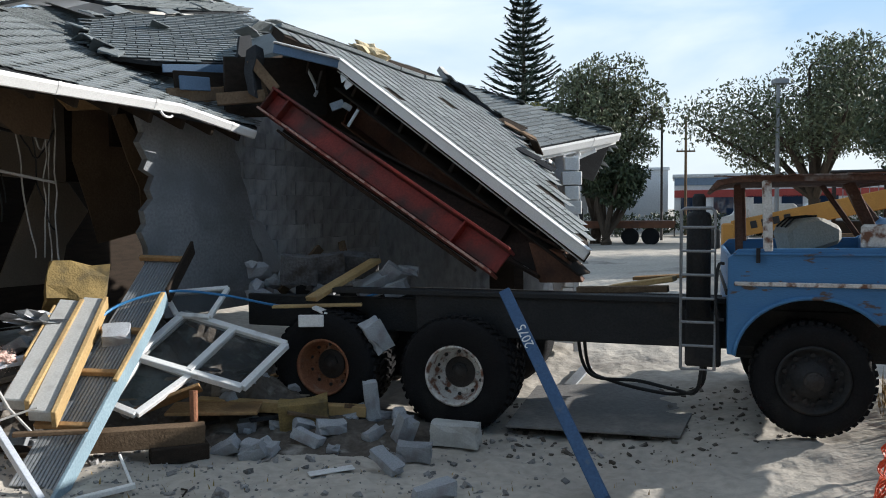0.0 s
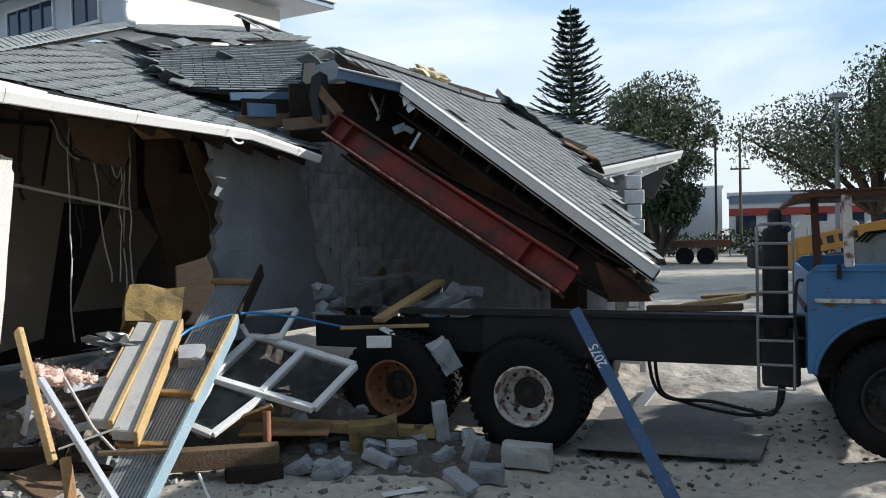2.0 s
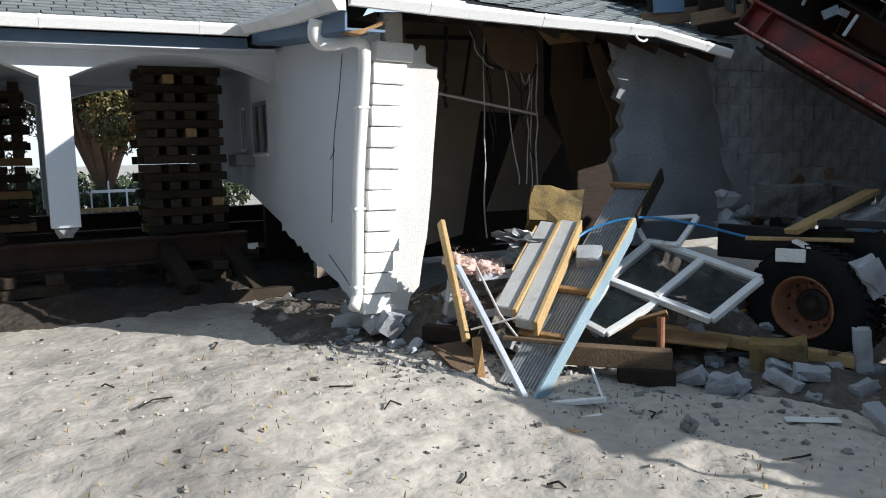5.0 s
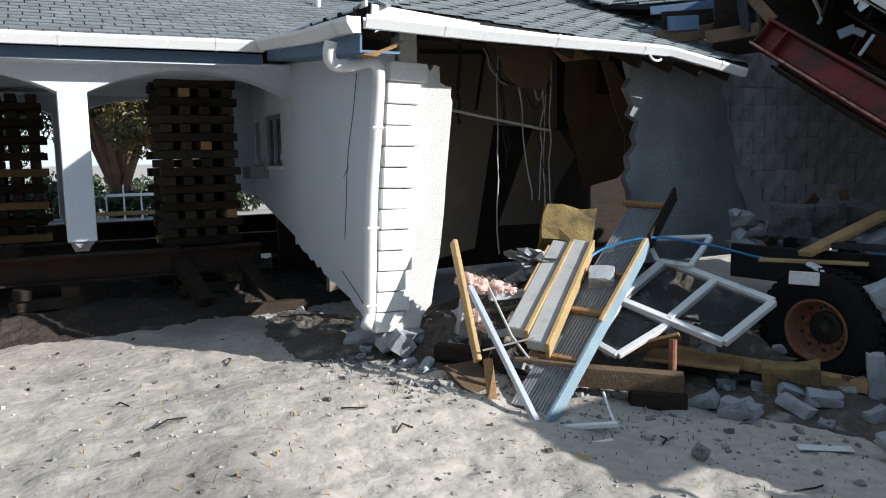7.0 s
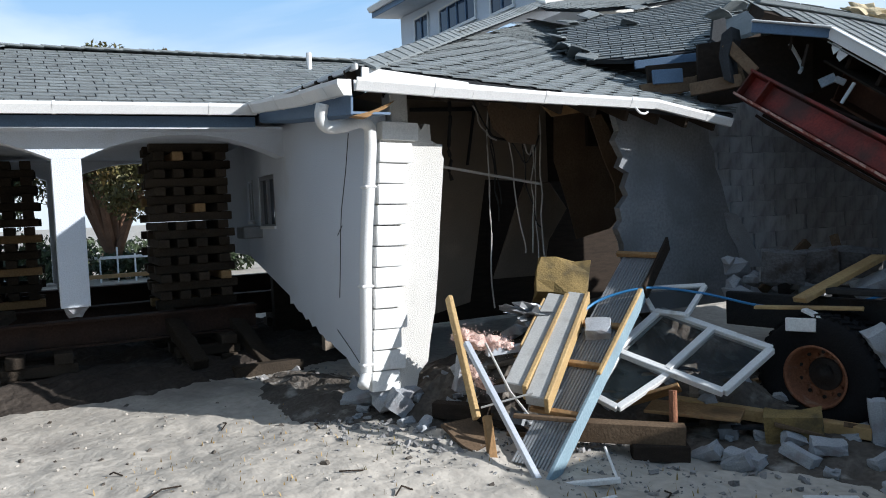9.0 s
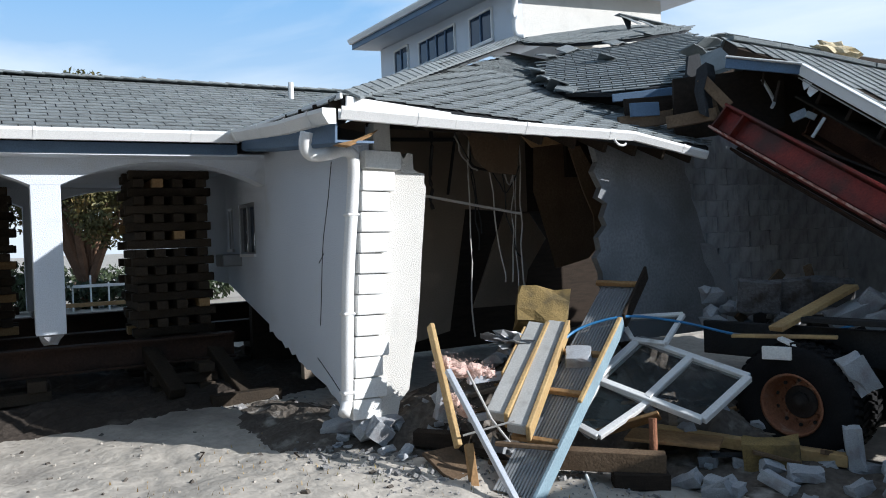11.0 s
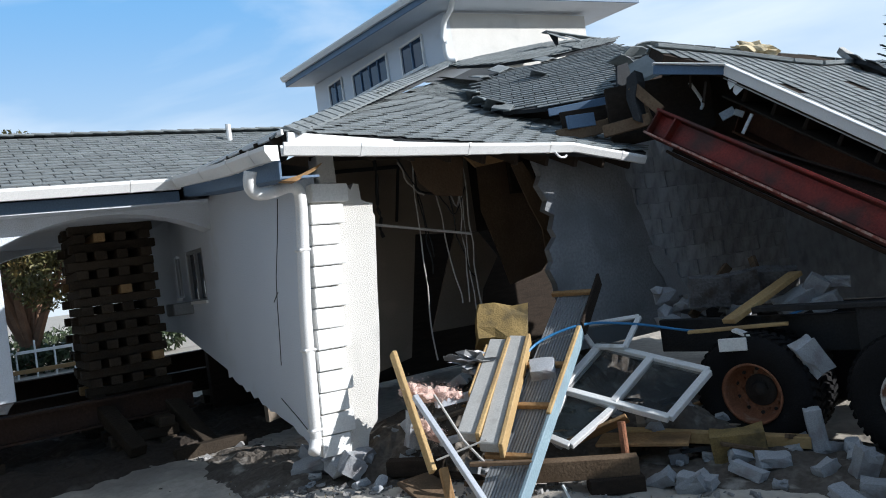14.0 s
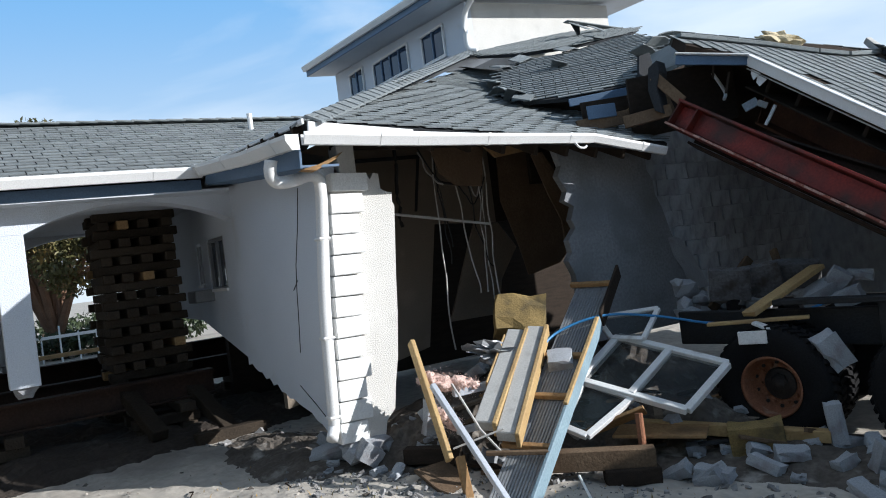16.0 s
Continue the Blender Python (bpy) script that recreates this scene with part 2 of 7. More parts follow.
ORANGENET = mat("orange_mesh", (0.78, 0.13, 0.045), (0.62, 0.085, 0.03), 0.45, 8, 60, 0.1)
YELLOWTAPE = mat("yellow_tape", (0.80, 0.55, 0.02), (0.70, 0.46, 0.02), 0.35, 8, 60, 0.1)
GREYTIMBER = mat("silvered_timber", (0.30, 0.31, 0.33), (0.23, 0.235, 0.25), 0.85, 4, 50, 0.6, stretch=(2, 2, 12), stain=(0.14, 0.14, 0.145), stain_at=(0.58, 0.75), stain_scale=3)
LEAF = mat("leaf", (0.14, 0.155, 0.085), (0.10, 0.12, 0.065), 0.55, 2, 30, 0, island=0.5)
LEAFDARK = mat("dark_leaf", (0.055, 0.075, 0.034), (0.038, 0.054, 0.025), 0.55, 2, 30, 0, island=0.5)
LEAFYELLOW = mat("yellow_green_leaf", (0.19, 0.18, 0.035), (0.13, 0.13, 0.03), 0.55, 2, 30, 0, island=0.5)
LEAFOLIVE = mat("olive_needle", (0.13, 0.115, 0.035), (0.075, 0.075, 0.028), 0.55, 0.6, 30, 0, island=0.5, stain=(0.22, 0.13, 0.035), stain_at=(0.5, 0.65), stain_scale=0.8)
PINELEAF = mat("pine_needle", (0.024, 0.050, 0.034), (0.016, 0.034, 0.024), 0.6, 2, 30, 0, island=0.4)
BARK = mat("bark", (0.11, 0.085, 0.065), (0.07, 0.055, 0.042), 0.95, 4, 30, 1.0)
REDBARK = mat("reddish_bark", (0.26, 0.155, 0.10), (0.17, 0.10, 0.068), 0.95, 4, 30, 1.0)
DRYGRASS = mat("dry_grass", (0.42, 0.29, 0.11), (0.30, 0.20, 0.075), 0.8, 1.2, 20, 0, island=0.45, stain=(0.12, 0.14, 0.035), stain_at=(0.52, 0.7), stain_scale=1.2)
ASPHALT = mat("pale_lot", (0.40, 0.40, 0.40), (0.32, 0.32, 0.32), 0.9, 0.3, 12, 0.3, stain=(0.22, 0.21, 0.2), stain_at=(0.55, 0.75), stain_scale=0.3)
FARWHITE = mat("far_white_wall", (0.74, 0.75, 0.76), (0.68, 0.69, 0.70), 0.8, 0.4, 8, 0)
FARRED = mat("far_red_band", (0.42, 0.07, 0.06), (0.36, 0.06, 0.05), 0.7, 0.5, 8, 0)
FARBLUE = mat("far_blue_wall", (0.20, 0.27, 0.36), (0.17, 0.23, 0.31), 0.7, 0.5, 8, 0)
SIGNBLUE = mat("sign_blue", (0.05, 0.1, 0.32), (0.045, 0.09, 0.28), 0.5, 2, 20, 0)
STEELPLATE = mat("dirty_plate", (0.20, 0.195, 0.185), (0.15, 0.145, 0.14), 0.75, 1.5, 25, 0.4, stain=(0.34, 0.31, 0.27), stain_at=(0.55, 0.75), stain_scale=1.2)


# builders --------------------------------------------------------------
def finish(ob, material, smooth=False):
    if material:
        ob.data.materials.append(material)
    if smooth:
        ob.data.shade_smooth()
    return ob


def mesh_of(name, bm):
    me = bpy.data.meshes.new(name)
    bmesh.ops.recalc_face_normals(bm, faces=bm.faces)
    bm.to_mesh(me)
    bm.free()
    return me


def part(name, bm, material, parent, label="", smooth=False):
    ob = finish(new(name, mesh_of(name, bm)), material, smooth)
    ob.parent = parent
    if label:
        ob["label"] = label
    return ob


def single(name, bm, material, label, category, group="", kind="", m=None, smooth=False):
    ob = finish(new(name, mesh_of(name, bm)), material, smooth)
    if m is not None:
        ob.matrix_world = m
    return tagged(ob, label, category, group, kind)


def thing(name, label, category, m=None, group="", kind=""):
    ob = new(name)
    ob.empty_display_size = 0.1
    if m is not None:
        ob.matrix_world = m
    return tagged(ob, label, category, group, kind)


def soften(bm, w, seg=1):
    if w:
        bmesh.ops.bevel(bm, geom=list(bm.edges), offset=w, segments=seg, affect="EDGES", clamp_overlap=True)
    return bm


def box(cx, cy, cz, sx, sy, sz, bm=None, bevel=0.0, m=None):
    b = bmesh.new()
    bmesh.ops.create_cube(b, size=1, matrix=Matrix.Translation((cx, cy, cz)) @ Matrix.Diagonal((sx, sy, sz, 1)))
    soften(b, bevel)
    if m is not None:
        bmesh.ops.transform(b, matrix=m, verts=b.verts)
    return join(bm, b)


def join(bm, b):
    if bm is None:
        return b
    me = bpy.data.meshes.new("tmp")
    b.to_mesh(me)
    b.free()
    bm.from_mesh(me)
    bpy.data.meshes.remove(me)
    return bm


def along(p, q, up=(0, 0, 1)):
    """Frame at p with x towards q and z near up."""
    p, q = Vector(p), Vector(q)
    x = (q - p).normalized()
    y = Vector(up).cross(x)
    y = Vector((0, 1, 0)) if y.length < 1e-4 else y.normalized()
    z = x.cross(y)
    m = Matrix((x, y, z)).transposed().to_4x4()
    m.translation = p
    return m, (q - p).length


def bar(p, q, w, h, bm=None, bevel=0.006, up=(0, 0, 1)):
    """Squared bar from p to q, w across, h along up."""
    m, n = along(p, q, up)
    return box(n / 2, 0, 0, n, w, h, bm, bevel, m)


def tube(pts, r, bm=None, seg=7):
    b = bmesh.new()
    pts = [Vector(p) for p in pts]
    rings = []
    for i, p in enumerate(pts):
        d = (pts[min(i + 1, len(pts) - 1)] - pts[max(i - 1, 0)]).normalized()
        s = d.cross(Vector((0, 0, 1)))
        s = Vector((1, 0, 0)) if s.length < 1e-3 else s.normalized()
        t = d.cross(s)
        rr = r[i] if isinstance(r, (list, tuple)) else r
        rings.append([b.verts.new(p + rr * (math.cos(a) * s + math.sin(a) * t)) for a in (2 * math.pi * k / seg for k in range(seg))])
    for a, c in zip(rings, rings[1:]):
        for k in range(seg):
            b.faces.new((a[k], a[(k + 1) % seg], c[(k + 1) % seg], c[k]))
    b.faces.new(rings[0][::-1])
    b.faces.new(rings[-1])
    return join(bm, b)


def spline(pts, n=6):
    """Smooth line through the points."""
    pts = [Vector(p) for p in pts]
    out = []
    for i in range(len(pts) - 1):
        a, b, c, d = pts[max(i - 1, 0)], pts[i], pts[i + 1], pts[min(i + 2, len(pts) - 1)]
        for k in range(n):
            t = k / n
            out.append(0.5 * (2 * b + (c - a) * t + (2 * a - 5 * b + 4 * c - d) * t * t + (3 * b - a - 3 * c + d) * t ** 3))
    return out + [pts[-1]]


def sag(p, q, drop, n=8):
    p, q = Vector(p), Vector(q)
    return [p.lerp(q, k / n) - Vector((0, 0, drop * 4 * (k / n) * (1 - k / n))) for k in range(n + 1)]


def prism(poly, depth, bm=None, bevel=0.0):
    """Solid from a 3D polygon pushed along the vector depth."""
    b = bmesh.new()
    d = Vector(depth)
    lo = [b.verts.new(Vector(p)) for p in poly]
    hi = [b.verts.new(Vector(p) + d) for p in poly]
    b.faces.new(lo)
    b.faces.new(hi[::-1])
    n = len(poly)
    for i in range(n):
        b.faces.new((lo[i], hi[i], hi[(i + 1) % n], lo[(i + 1) % n]))
    bmesh.ops.recalc_face_normals(b, faces=b.faces)
    soften(b, bevel)
    return join(bm, b)


def lathe(profile, seg=40, bm=None, axis="y", centre=(0, 0, 0), caps=True):
    """Turned solid from (radius, height) pairs, round the y or z axis."""
    b = bmesh.new()
    rings = []
    for r, h in profile:
        ring = []
        for k in range(seg):
            a = 2 * math.pi * k / seg
            c, s = r * math.cos(a), r * math.sin(a)
            ring.append(b.verts.new(Vector((c, h, s) if axis == "y" else (c, s, h)) + Vector(centre)))
        rings.append(ring)
    for a, c in zip(rings, rings[1:]):
        for k in range(seg):
            b.faces.new((a[k], a[(k + 1) % seg], c[(k + 1) % seg], c[k]))
    if caps and profile[0][0] > 1e-4:
        b.faces.new(rings[0])
    if caps and profile[-1][0] > 1e-4:
        b.faces.new(rings[-1][::-1])
    bmesh.ops.remove_doubles(b, verts=b.verts, dist=1e-5)
    return join(bm, b)


def lump(r, seed, squash=(1, 1, 1), rough=0.35, sub=1):
    """Broken lump of rubble."""
    b = bmesh.new()
    bmesh.ops.create_icosphere(b, subdivisions=sub, radius=1)
    rnd = random.Random(seed)
    for v in b.verts:
        v.co *= r * (1 - rough + 2 * rough * rnd.random())
        v.co = Vector((v.co.x * squash[0], v.co.y * squash[1], v.co.z * squash[2]))
    return b


def inside(x, y, poly):
    hit = False
    for (x0, y0), (x1, y1) in zip(poly, poly[1:] + poly[:1]):
        if (y0 > y) != (y1 > y) and x < (x1 - x0) * (y - y0) / (y1 - y0) + x0:
            hit = not hit
    return hit


def smooth01(x):
    x = min(max(x, 0), 1)
    return x * x * (3 - 2 * x)


def ground_z(x, y):
    """Height of the sand: a hollow under the lorry, higher towards both sides."""
    far = smooth01((math.hypot(x, y) - 25) / 30)
    z = 0.22 * smooth01((abs(x + 0.9) - 1.0) / 3.4) * (1 - far)
    k = (1 - far)
    z += k * 0.05 * noise.noise((x * 0.55, y * 0.55, 3.1)) + k * 0.03 * noise.noise((x * 1.9, y * 1.9, 8.0)) + k * 0.026 * noise.noise((x * 5.5, y * 5.5, 1.7)) + k * 0.034 * (0.4 - abs(noise.noise((x * 2.7, y * 3.3, 4.4)))) + k * 0.014 * noise.noise((x * 10, y * 10, 2.2))
    return z


def on_ground(x, y, up=0.0):
    return (x, y, ground_z(x, y) + up)


HOUSE = pose(-5.2, 5.95, 0, 0, 0, 62.9)     # x along the front, y into the house
LORRY = pose(-0.496, 7.536, 0, 0, 0, -17.5)  # x towards the cab, y away from the open side


def hpt(x, y, z):
    return HOUSE @ Vector((x, y, z))


def tpt(x, y, z):
    return LORRY @ Vector((x, y, z))


# ground ----------------------------------------------------------------
def build_ground():
    n = 560
    def warp(t):
        return 16 * t + 900 * t ** 7
    xs = [warp(-1 + 2 * i / n) for i in range(n + 1)]
    ys = [5 + warp(-1 + 2 * i / n) for i in range(n + 1)]
    verts = [(x, y, ground_z(x, y)) for y in ys for x in xs]
    faces = [(j * (n + 1) + i, j * (n + 1) + i + 1, (j + 1) * (n + 1) + i + 1, (j + 1) * (n + 1) + i) for j in range(n) for i in range(n)]
    me = bpy.data.meshes.new("ground")
    me.from_pydata(verts, [], faces)
    ob = finish(new("ground", me), SAND, True)
    tagged(ob, "pale trampled sand with tyre marks and dark damp patches", "ground", kind="structure")


build_ground()


# house -----------------------------------------------------------------
house = thing("house", "pale stucco house, half collapsed over a lorry", "house", HOUSE)


def shingle_slope(name, poly, parent, eave, thick=0.09, singles=0, label="", skip=0.0, seed=1, under=FELT, course=0.143, tab=0.30, near=(0, 0), butt=0.012):
    """Roof slope: a felted deck with rows of separate tabs, laid parallel to the eave (two points)."""
    e0, e1 = Vector(eave[0]), Vector(eave[1])
    ex = (e1 - e0).normalized()
    pts = [Vector(p) for p in poly]
    nrm = Vector((0, 0, 0))
    for i in range(len(pts)):
        nrm += (pts[i] - pts[0]).cross(pts[(i + 1) % len(pts)] - pts[0])
    nrm.normalize()
    nrm = -nrm if nrm.z < 0 else nrm
    ey = nrm.cross(ex).normalized()
    m = Matrix((ex, ey, nrm)).transposed().to_4x4()
    m.translation = e0
    flat = [((p - e0).dot(ex), (p - e0).dot(ey)) for p in pts]
    deck = part(name, prism([m @ Vector((x, y, -0.012)) for x, y in flat], nrm * -thick), under, parent, label)
    rnd = random.Random(seed)
    x0, x1 = min(x for x, y in flat), max(x for x, y in flat)
    y0, y1 = min(y for x, y in flat), max(y for x, y in flat)
    spots = []
    rows = int((y1 - y0) / course) + 2
    for r in range(rows):
        y = y0 + r * course
        off = (r % 2) * tab / 2 + rnd.uniform(-0.03, 0.03)
        for c in range(int((x1 - x0) / tab) + 3):
            x = x0 - tab + off + c * tab
            if inside(x + tab / 2, y + course * 0.45, flat) and rnd.random() >= skip:
                spots.append((x, y, rnd.uniform(0, 0.002), rnd.uniform(-0.010, 0.010), rnd.uniform(0.75, 1.25) * butt))
    spots.sort(key=lambda s: (s[0] - near[0]) ** 2 + (s[1] - near[1]) ** 2)

    def tab_verts(x, y, lift, slip, th):
        w, d = tab - 0.014, course * 1.25
        y -= slip
        return [m @ Vector(c) for c in ((x, y, lift), (x + w, y, lift), (x + w, y, lift + th), (x, y, lift + th), (x, y + d, -0.006), (x + w, y + d, -0.006))]
    quads = ((0, 1, 2, 3), (3, 2, 5, 4), (0, 3, 4), (1, 5, 2))
    me = bpy.data.meshes.new("shingle")
    w, d = tab - 0.014, course * 1.25
    me.from_pydata([(0, 0, 0), (w, 0, 0), (w, 0, butt), (0, 0, butt), (0, d, -0.006), (w, d, -0.006)], [], quads)
    me.materials.append(SHINGLE_ONE)
    for x, y, lift, slip, th in spots[:singles]:
        ob = new("shingle", me)
        ob.parent = deck
        ob.matrix_basis = m @ pose(x, y - slip, lift, rnd.uniform(-1, 1), 0, rnd.uniform(-0.6, 0.6))
    verts, faces = [], []
    for s in spots[singles:]:
        k = len(verts)
        verts += tab_verts(*s)
        faces += [tuple(k + i for i in q) for q in quads]
    if verts:
        me = bpy.data.meshes.new("shingles")
        me.from_pydata(verts, [], faces)
        ob = finish(new("shingles", me), SHINGLE)
        ob.parent = deck
        tagged(ob, kind="stuff")
    return deck, m


# front slope of the standing wing, its eave sagging towards the break
PITCH = 0.432
E_L, E_R = Vector((-0.28, -0.55, 3.39)), Vector((4.15, -0.55, 3.08))
def front_z(x, y):
    return 3.39 - 0.07 * (x + 0.28) + PITCH * (y + 0.55) + 0.053 * max(x, 0) * smooth01(y / 6.5)
front_poly = [E_L, (1.9, -0.55, 3.235), E_R, (4.6, 0.0, 3.38), (5.6, 0.6, 3.75), (7.4, 2.2, 4.75), (7.9, 4.2, 5.7), (9.5, 6.4, 6.4), (6.75, 6.58, 6.33)]
SINGLES = 290
front_roof, front_m = shingle_slope("roof_front_slope", front_poly, house, (E_L, E_R), singles=SINGLES, label="dark grey asphalt shingle slope, torn near the break", seed=3, near=(2, 0.8))
# side slope behind the hip
shingle_slope("roof_side_slope", [(-0.28, -0.55, 3.39), (6.75, 6.58, 6.33), (6.75, 12.6, 6.6), (-0.38, 12.6, 3.80)], house, ((-0.38, 12.6, 3.80), (-0.28, -0.55, 3.39)), seed=4)


def gutter(name, p, q, parent, out, label="", s=0.105):
    """Boxed eave gutter with a rolled lip and joint bands; out points away from the wall."""
    p, q, o = Vector(p), Vector(q), Vector(out).normalized()
    d = (q - p).normalized()
    up = Vector((0, 0, 1))
    prof = [(0, 0), (0, -s), (s * 0.55, -s), (s * 0.8, -s * 0.55), (s, -s * 0.2), (s, 0.012), (s - 0.02, 0.012), (s - 0.02, -s * 0.15), (s * 0.5, -s * 0.9), (0.01, -s * 0.9), (0.01, 0)]
    g = part(name, prism([p + o * a + up * b for a, b in prof], q - p), WHITE, parent, label)
    n = max(int((q - p).length / 1.5), 1)
    for k in range(1, n + 1):
        c = p + d * ((q - p).length * (k - 0.35) / n)
        prof2 = [(-0.002, 0.002), (-0.002, -s - 0.004), (s * 0.56, -s - 0.004), (s * 0.82, -s * 0.56), (s + 0.005, -s * 0.2), (s + 0.005, 0.016), (s - 0.004, 0.016), (s * 0.75, -s * 0.5), (s * 0.5, -s * 0.95), (0.004, -s * 0.95)]
        part("gutter_band", prism([c + o * a + up * b for a, b in prof2], d * 0.03), WHITE, g)
    return g


def fascia(name, p, q, parent, material=WHITE, h=0.16, t=0.025, label=""):
    return part(name, bar(p, q, t, h, bevel=0.004), material, parent, label)


for p, q, h in (((-0.28, -0.57, 3.335), (0.74, -0.57, 3.245), 0.09), ((0.74, -0.57, 3.245), (1.94, -0.57, 3.19), 0.06), ((1.94, -0.57, 3.19), (3.0, -0.57, 3.16), 0.05)):
    fascia("fascia", p, q, house, h=h)
gutter("gutter", (-0.36, -0.585, 3.265), (0.74, -0.585, 3.225), house, (0, -1, 0), "white painted eave gutter, bent and sagging", 0.09)
gutter("gutter", (0.742, -0.585, 3.225), (1.94, -0.585, 3.20), house, (0, -1, 0), "", 0.09)
gutter("gutter", (1.942, -0.585, 3.20), (2.91, -0.585, 3.18), house, (0, -1, 0), "", 0.085)
gutter("gutter", (2.912, -0.585, 3.18), (4.0, -0.60, 3.0), house, (0, -1, 0), "", 0.075)
part("loose_clip", tube(spline([(2.62, -0.66, 3.10), (2.66, -0.67, 3.05), (2.74, -0.66, 3.04), (2.78, -0.66, 3.06)], 3), 0.012), WHITE, house)
# side eave from the corner back to the covered walk, pulled away from the roof
for p, q in (((-0.40, -0.62, 3.25), (-0.42, -0.1, 3.28)), ((-0.42, -0.098, 3.28), (-0.44, 0.46, 3.305)), ((-0.44, 0.462, 3.305), (-0.45, 1.4, 3.39)), ((-0.45, 1.402, 3.39), (-0.45, 2.35, 3.48))):
    gutter("gutter", p, q, house, (-1, 0, 0), "", 0.11)
part("gutter_end_cap", prism([(-0.40, -0.625, 3.26), (-0.52, -0.625, 3.26), (-0.52, -0.625, 3.21), (-0.47, -0.625, 3.13), (-0.40, -0.625, 3.13)], (0, -0.012, 0)), WHITE, house)
fascia("fascia", (-0.37, -0.55, 3.07), (-0.37, 2.3, 3.36), house, BLUETRIM, 0.17)
part("drip_edge", bar((-0.31, -0.55, 3.385), (-0.33, 0.3, 3.415), 0.03, 0.05), WHITE, house)
part("drip_edge", bar((-0.33, 0.3, 3.415), (-0.40, 2.2, 3.485), 0.03, 0.035), WHITE, house)
for k in range(7):
    part("rafter_tail", bar((-0.36, -0.4 + 0.38 * k, 3.33 + 0.02 * k), (0.05, -0.4 + 0.38 * k, 3.42 + 0.02 * k), 0.04, 0.09), DARKWOOD, house)
part("soffit", prism([(-0.36, -0.5, 3.00), (0.0, -0.5, 3.00), (0.0, 2.3, 3.26), (-0.36, 2.3, 3.26)], (0, 0, 0.02)), BLUETRIM, house)
part("torn_soffit", prism([(-0.36, -0.52, 2.98), (-0.2, -0.52, 3.02), (0.02, -0.5, 3.10), (0.06, -0.48, 3.13), (-0.02, -0.48, 3.06), (-0.22, -0.5, 2.97)], (0.01, 0.12, 0), None, 0.003), PLYWOOD, house, "splintered soffit end at the corner")

# left wall: bottom edge broken and rising from the sunken corner
def left_bottom(y):
    return 0.46 + 0.235 * y
edge = []
rnd = random.Random(12)
for k in range(24):
    y = 0.05 + 2.72 * k / 23
    edge.append((0.0, y, left_bottom(y) + rnd.uniform(-0.035, 0.035)))
left_poly = edge + [(0.0, 2.75, 3.30), (0.0, 0.05, 3.10)]
part("side_wall", prism(left_poly, (0.2, 0, 0)), STUCCO_SKYLIT, house, "smooth pale stucco wall with a crack and a broken bottom edge")
# wall inside the walk, with the window opening
def wall_strip(y0, y1, z0=None, z1=3.6):
    return prism([(0.06, y0, left_bottom(y0) if z0 is None else z0), (0.06, y1, left_bottom(y1) if z0 is None else z0), (0.06, y1, z1), (0.06, y0, z1)], (0.18, 0, 0))
part("side_wall", wall_strip(2.76, 3.42), STUCCO_SKYLIT, house)
part("side_wall", wall_strip(3.42, 4.20, 2.74), STUCCO_SKYLIT, house)
part("side_wall", prism([(0.06, 3.42, left_bottom(3.42)), (0.06, 4.20, left_bottom(4.20)), (0.06, 4.20, 2.01), (0.06, 3.42, 2.01)], (0.18, 0, 0)), STUCCO_SKYLIT, house)
part("side_wall", wall_strip(4.20, 4.52), STUCCO_SKYLIT, house)
part("side_wall", wall_strip(4.52, 4.80, 2.72), STUCCO_SKYLIT, house)
part("side_wall", prism([(0.06, 4.52, left_bottom(4.52)), (0.06, 4.80, left_bottom(4.80)), (0.06, 4.80, 2.09), (0.06, 4.52, 2.09)], (0.18, 0, 0)), STUCCO_SKYLIT, house)
part("side_wall", wall_strip(4.80, 4.9), STUCCO_SKYLIT, house)
part("side_wall", prism([(0.06, 4.9, left_bottom(4.9)), (-0.35, 6.2, 1.75), (-0.35, 6.2, 3.6), (0.06, 4.9, 3.6)], (0.1, 0.05, 0)), STUCCO_SKYLIT, house)
def house_window(y0, y1, z0, z1, x=0.06):
    w = part("window", box(x + 0.05, (y0 + y1) / 2, z0 - 0.02, 0.16, y1 - y0 + 0.08, 0.04, bevel=0.004), WHITE, house, "aluminium sash window in the shaded wall")
    for a, b in (((y0, z0), (y1, z0)), ((y0, z1), (y1, z1)), ((y0, z0), (y0, z1)), ((y1, z0), (y1, z1)), (((y0 + y1) / 2, z0), ((y0 + y1) / 2, z1))):
        part("window_frame", bar((x + 0.03, a[0], a[1]), (x + 0.03, b[0], b[1]), 0.05, 0.05, up=(1, 0, 0)), GALV, w)
    part("pane", box(x + 0.05, (y0 + y1) / 2, (z0 + z1) / 2, 0.008, y1 - y0, z1 - z0), DARKGLASS, w)
house_window(3.45, 4.17, 2.05, 2.71)
house_window(4.54, 4.78, 2.12, 2.70)
part("air_conditioner", box(-0.06, 4.32, 1.97, 0.30, 0.40, 0.17, bevel=0.015), GALV, house, "small grey unit hung under the window")

for pts in ([(2.95, 0.50), (2.6, 0.62), (2.2, 0.80), (1.95, 0.86), (1.6, 0.92), (1.3, 0.98)], [(2.05, 0.80), (1.95, 0.95)], [(0.95, 1.1), (0.78, 0.7), (0.66, 0.45)]):
    part("crack", tube([(-0.001, y, z) for z, y in pts], 0.006, None, 4), FELT, house)
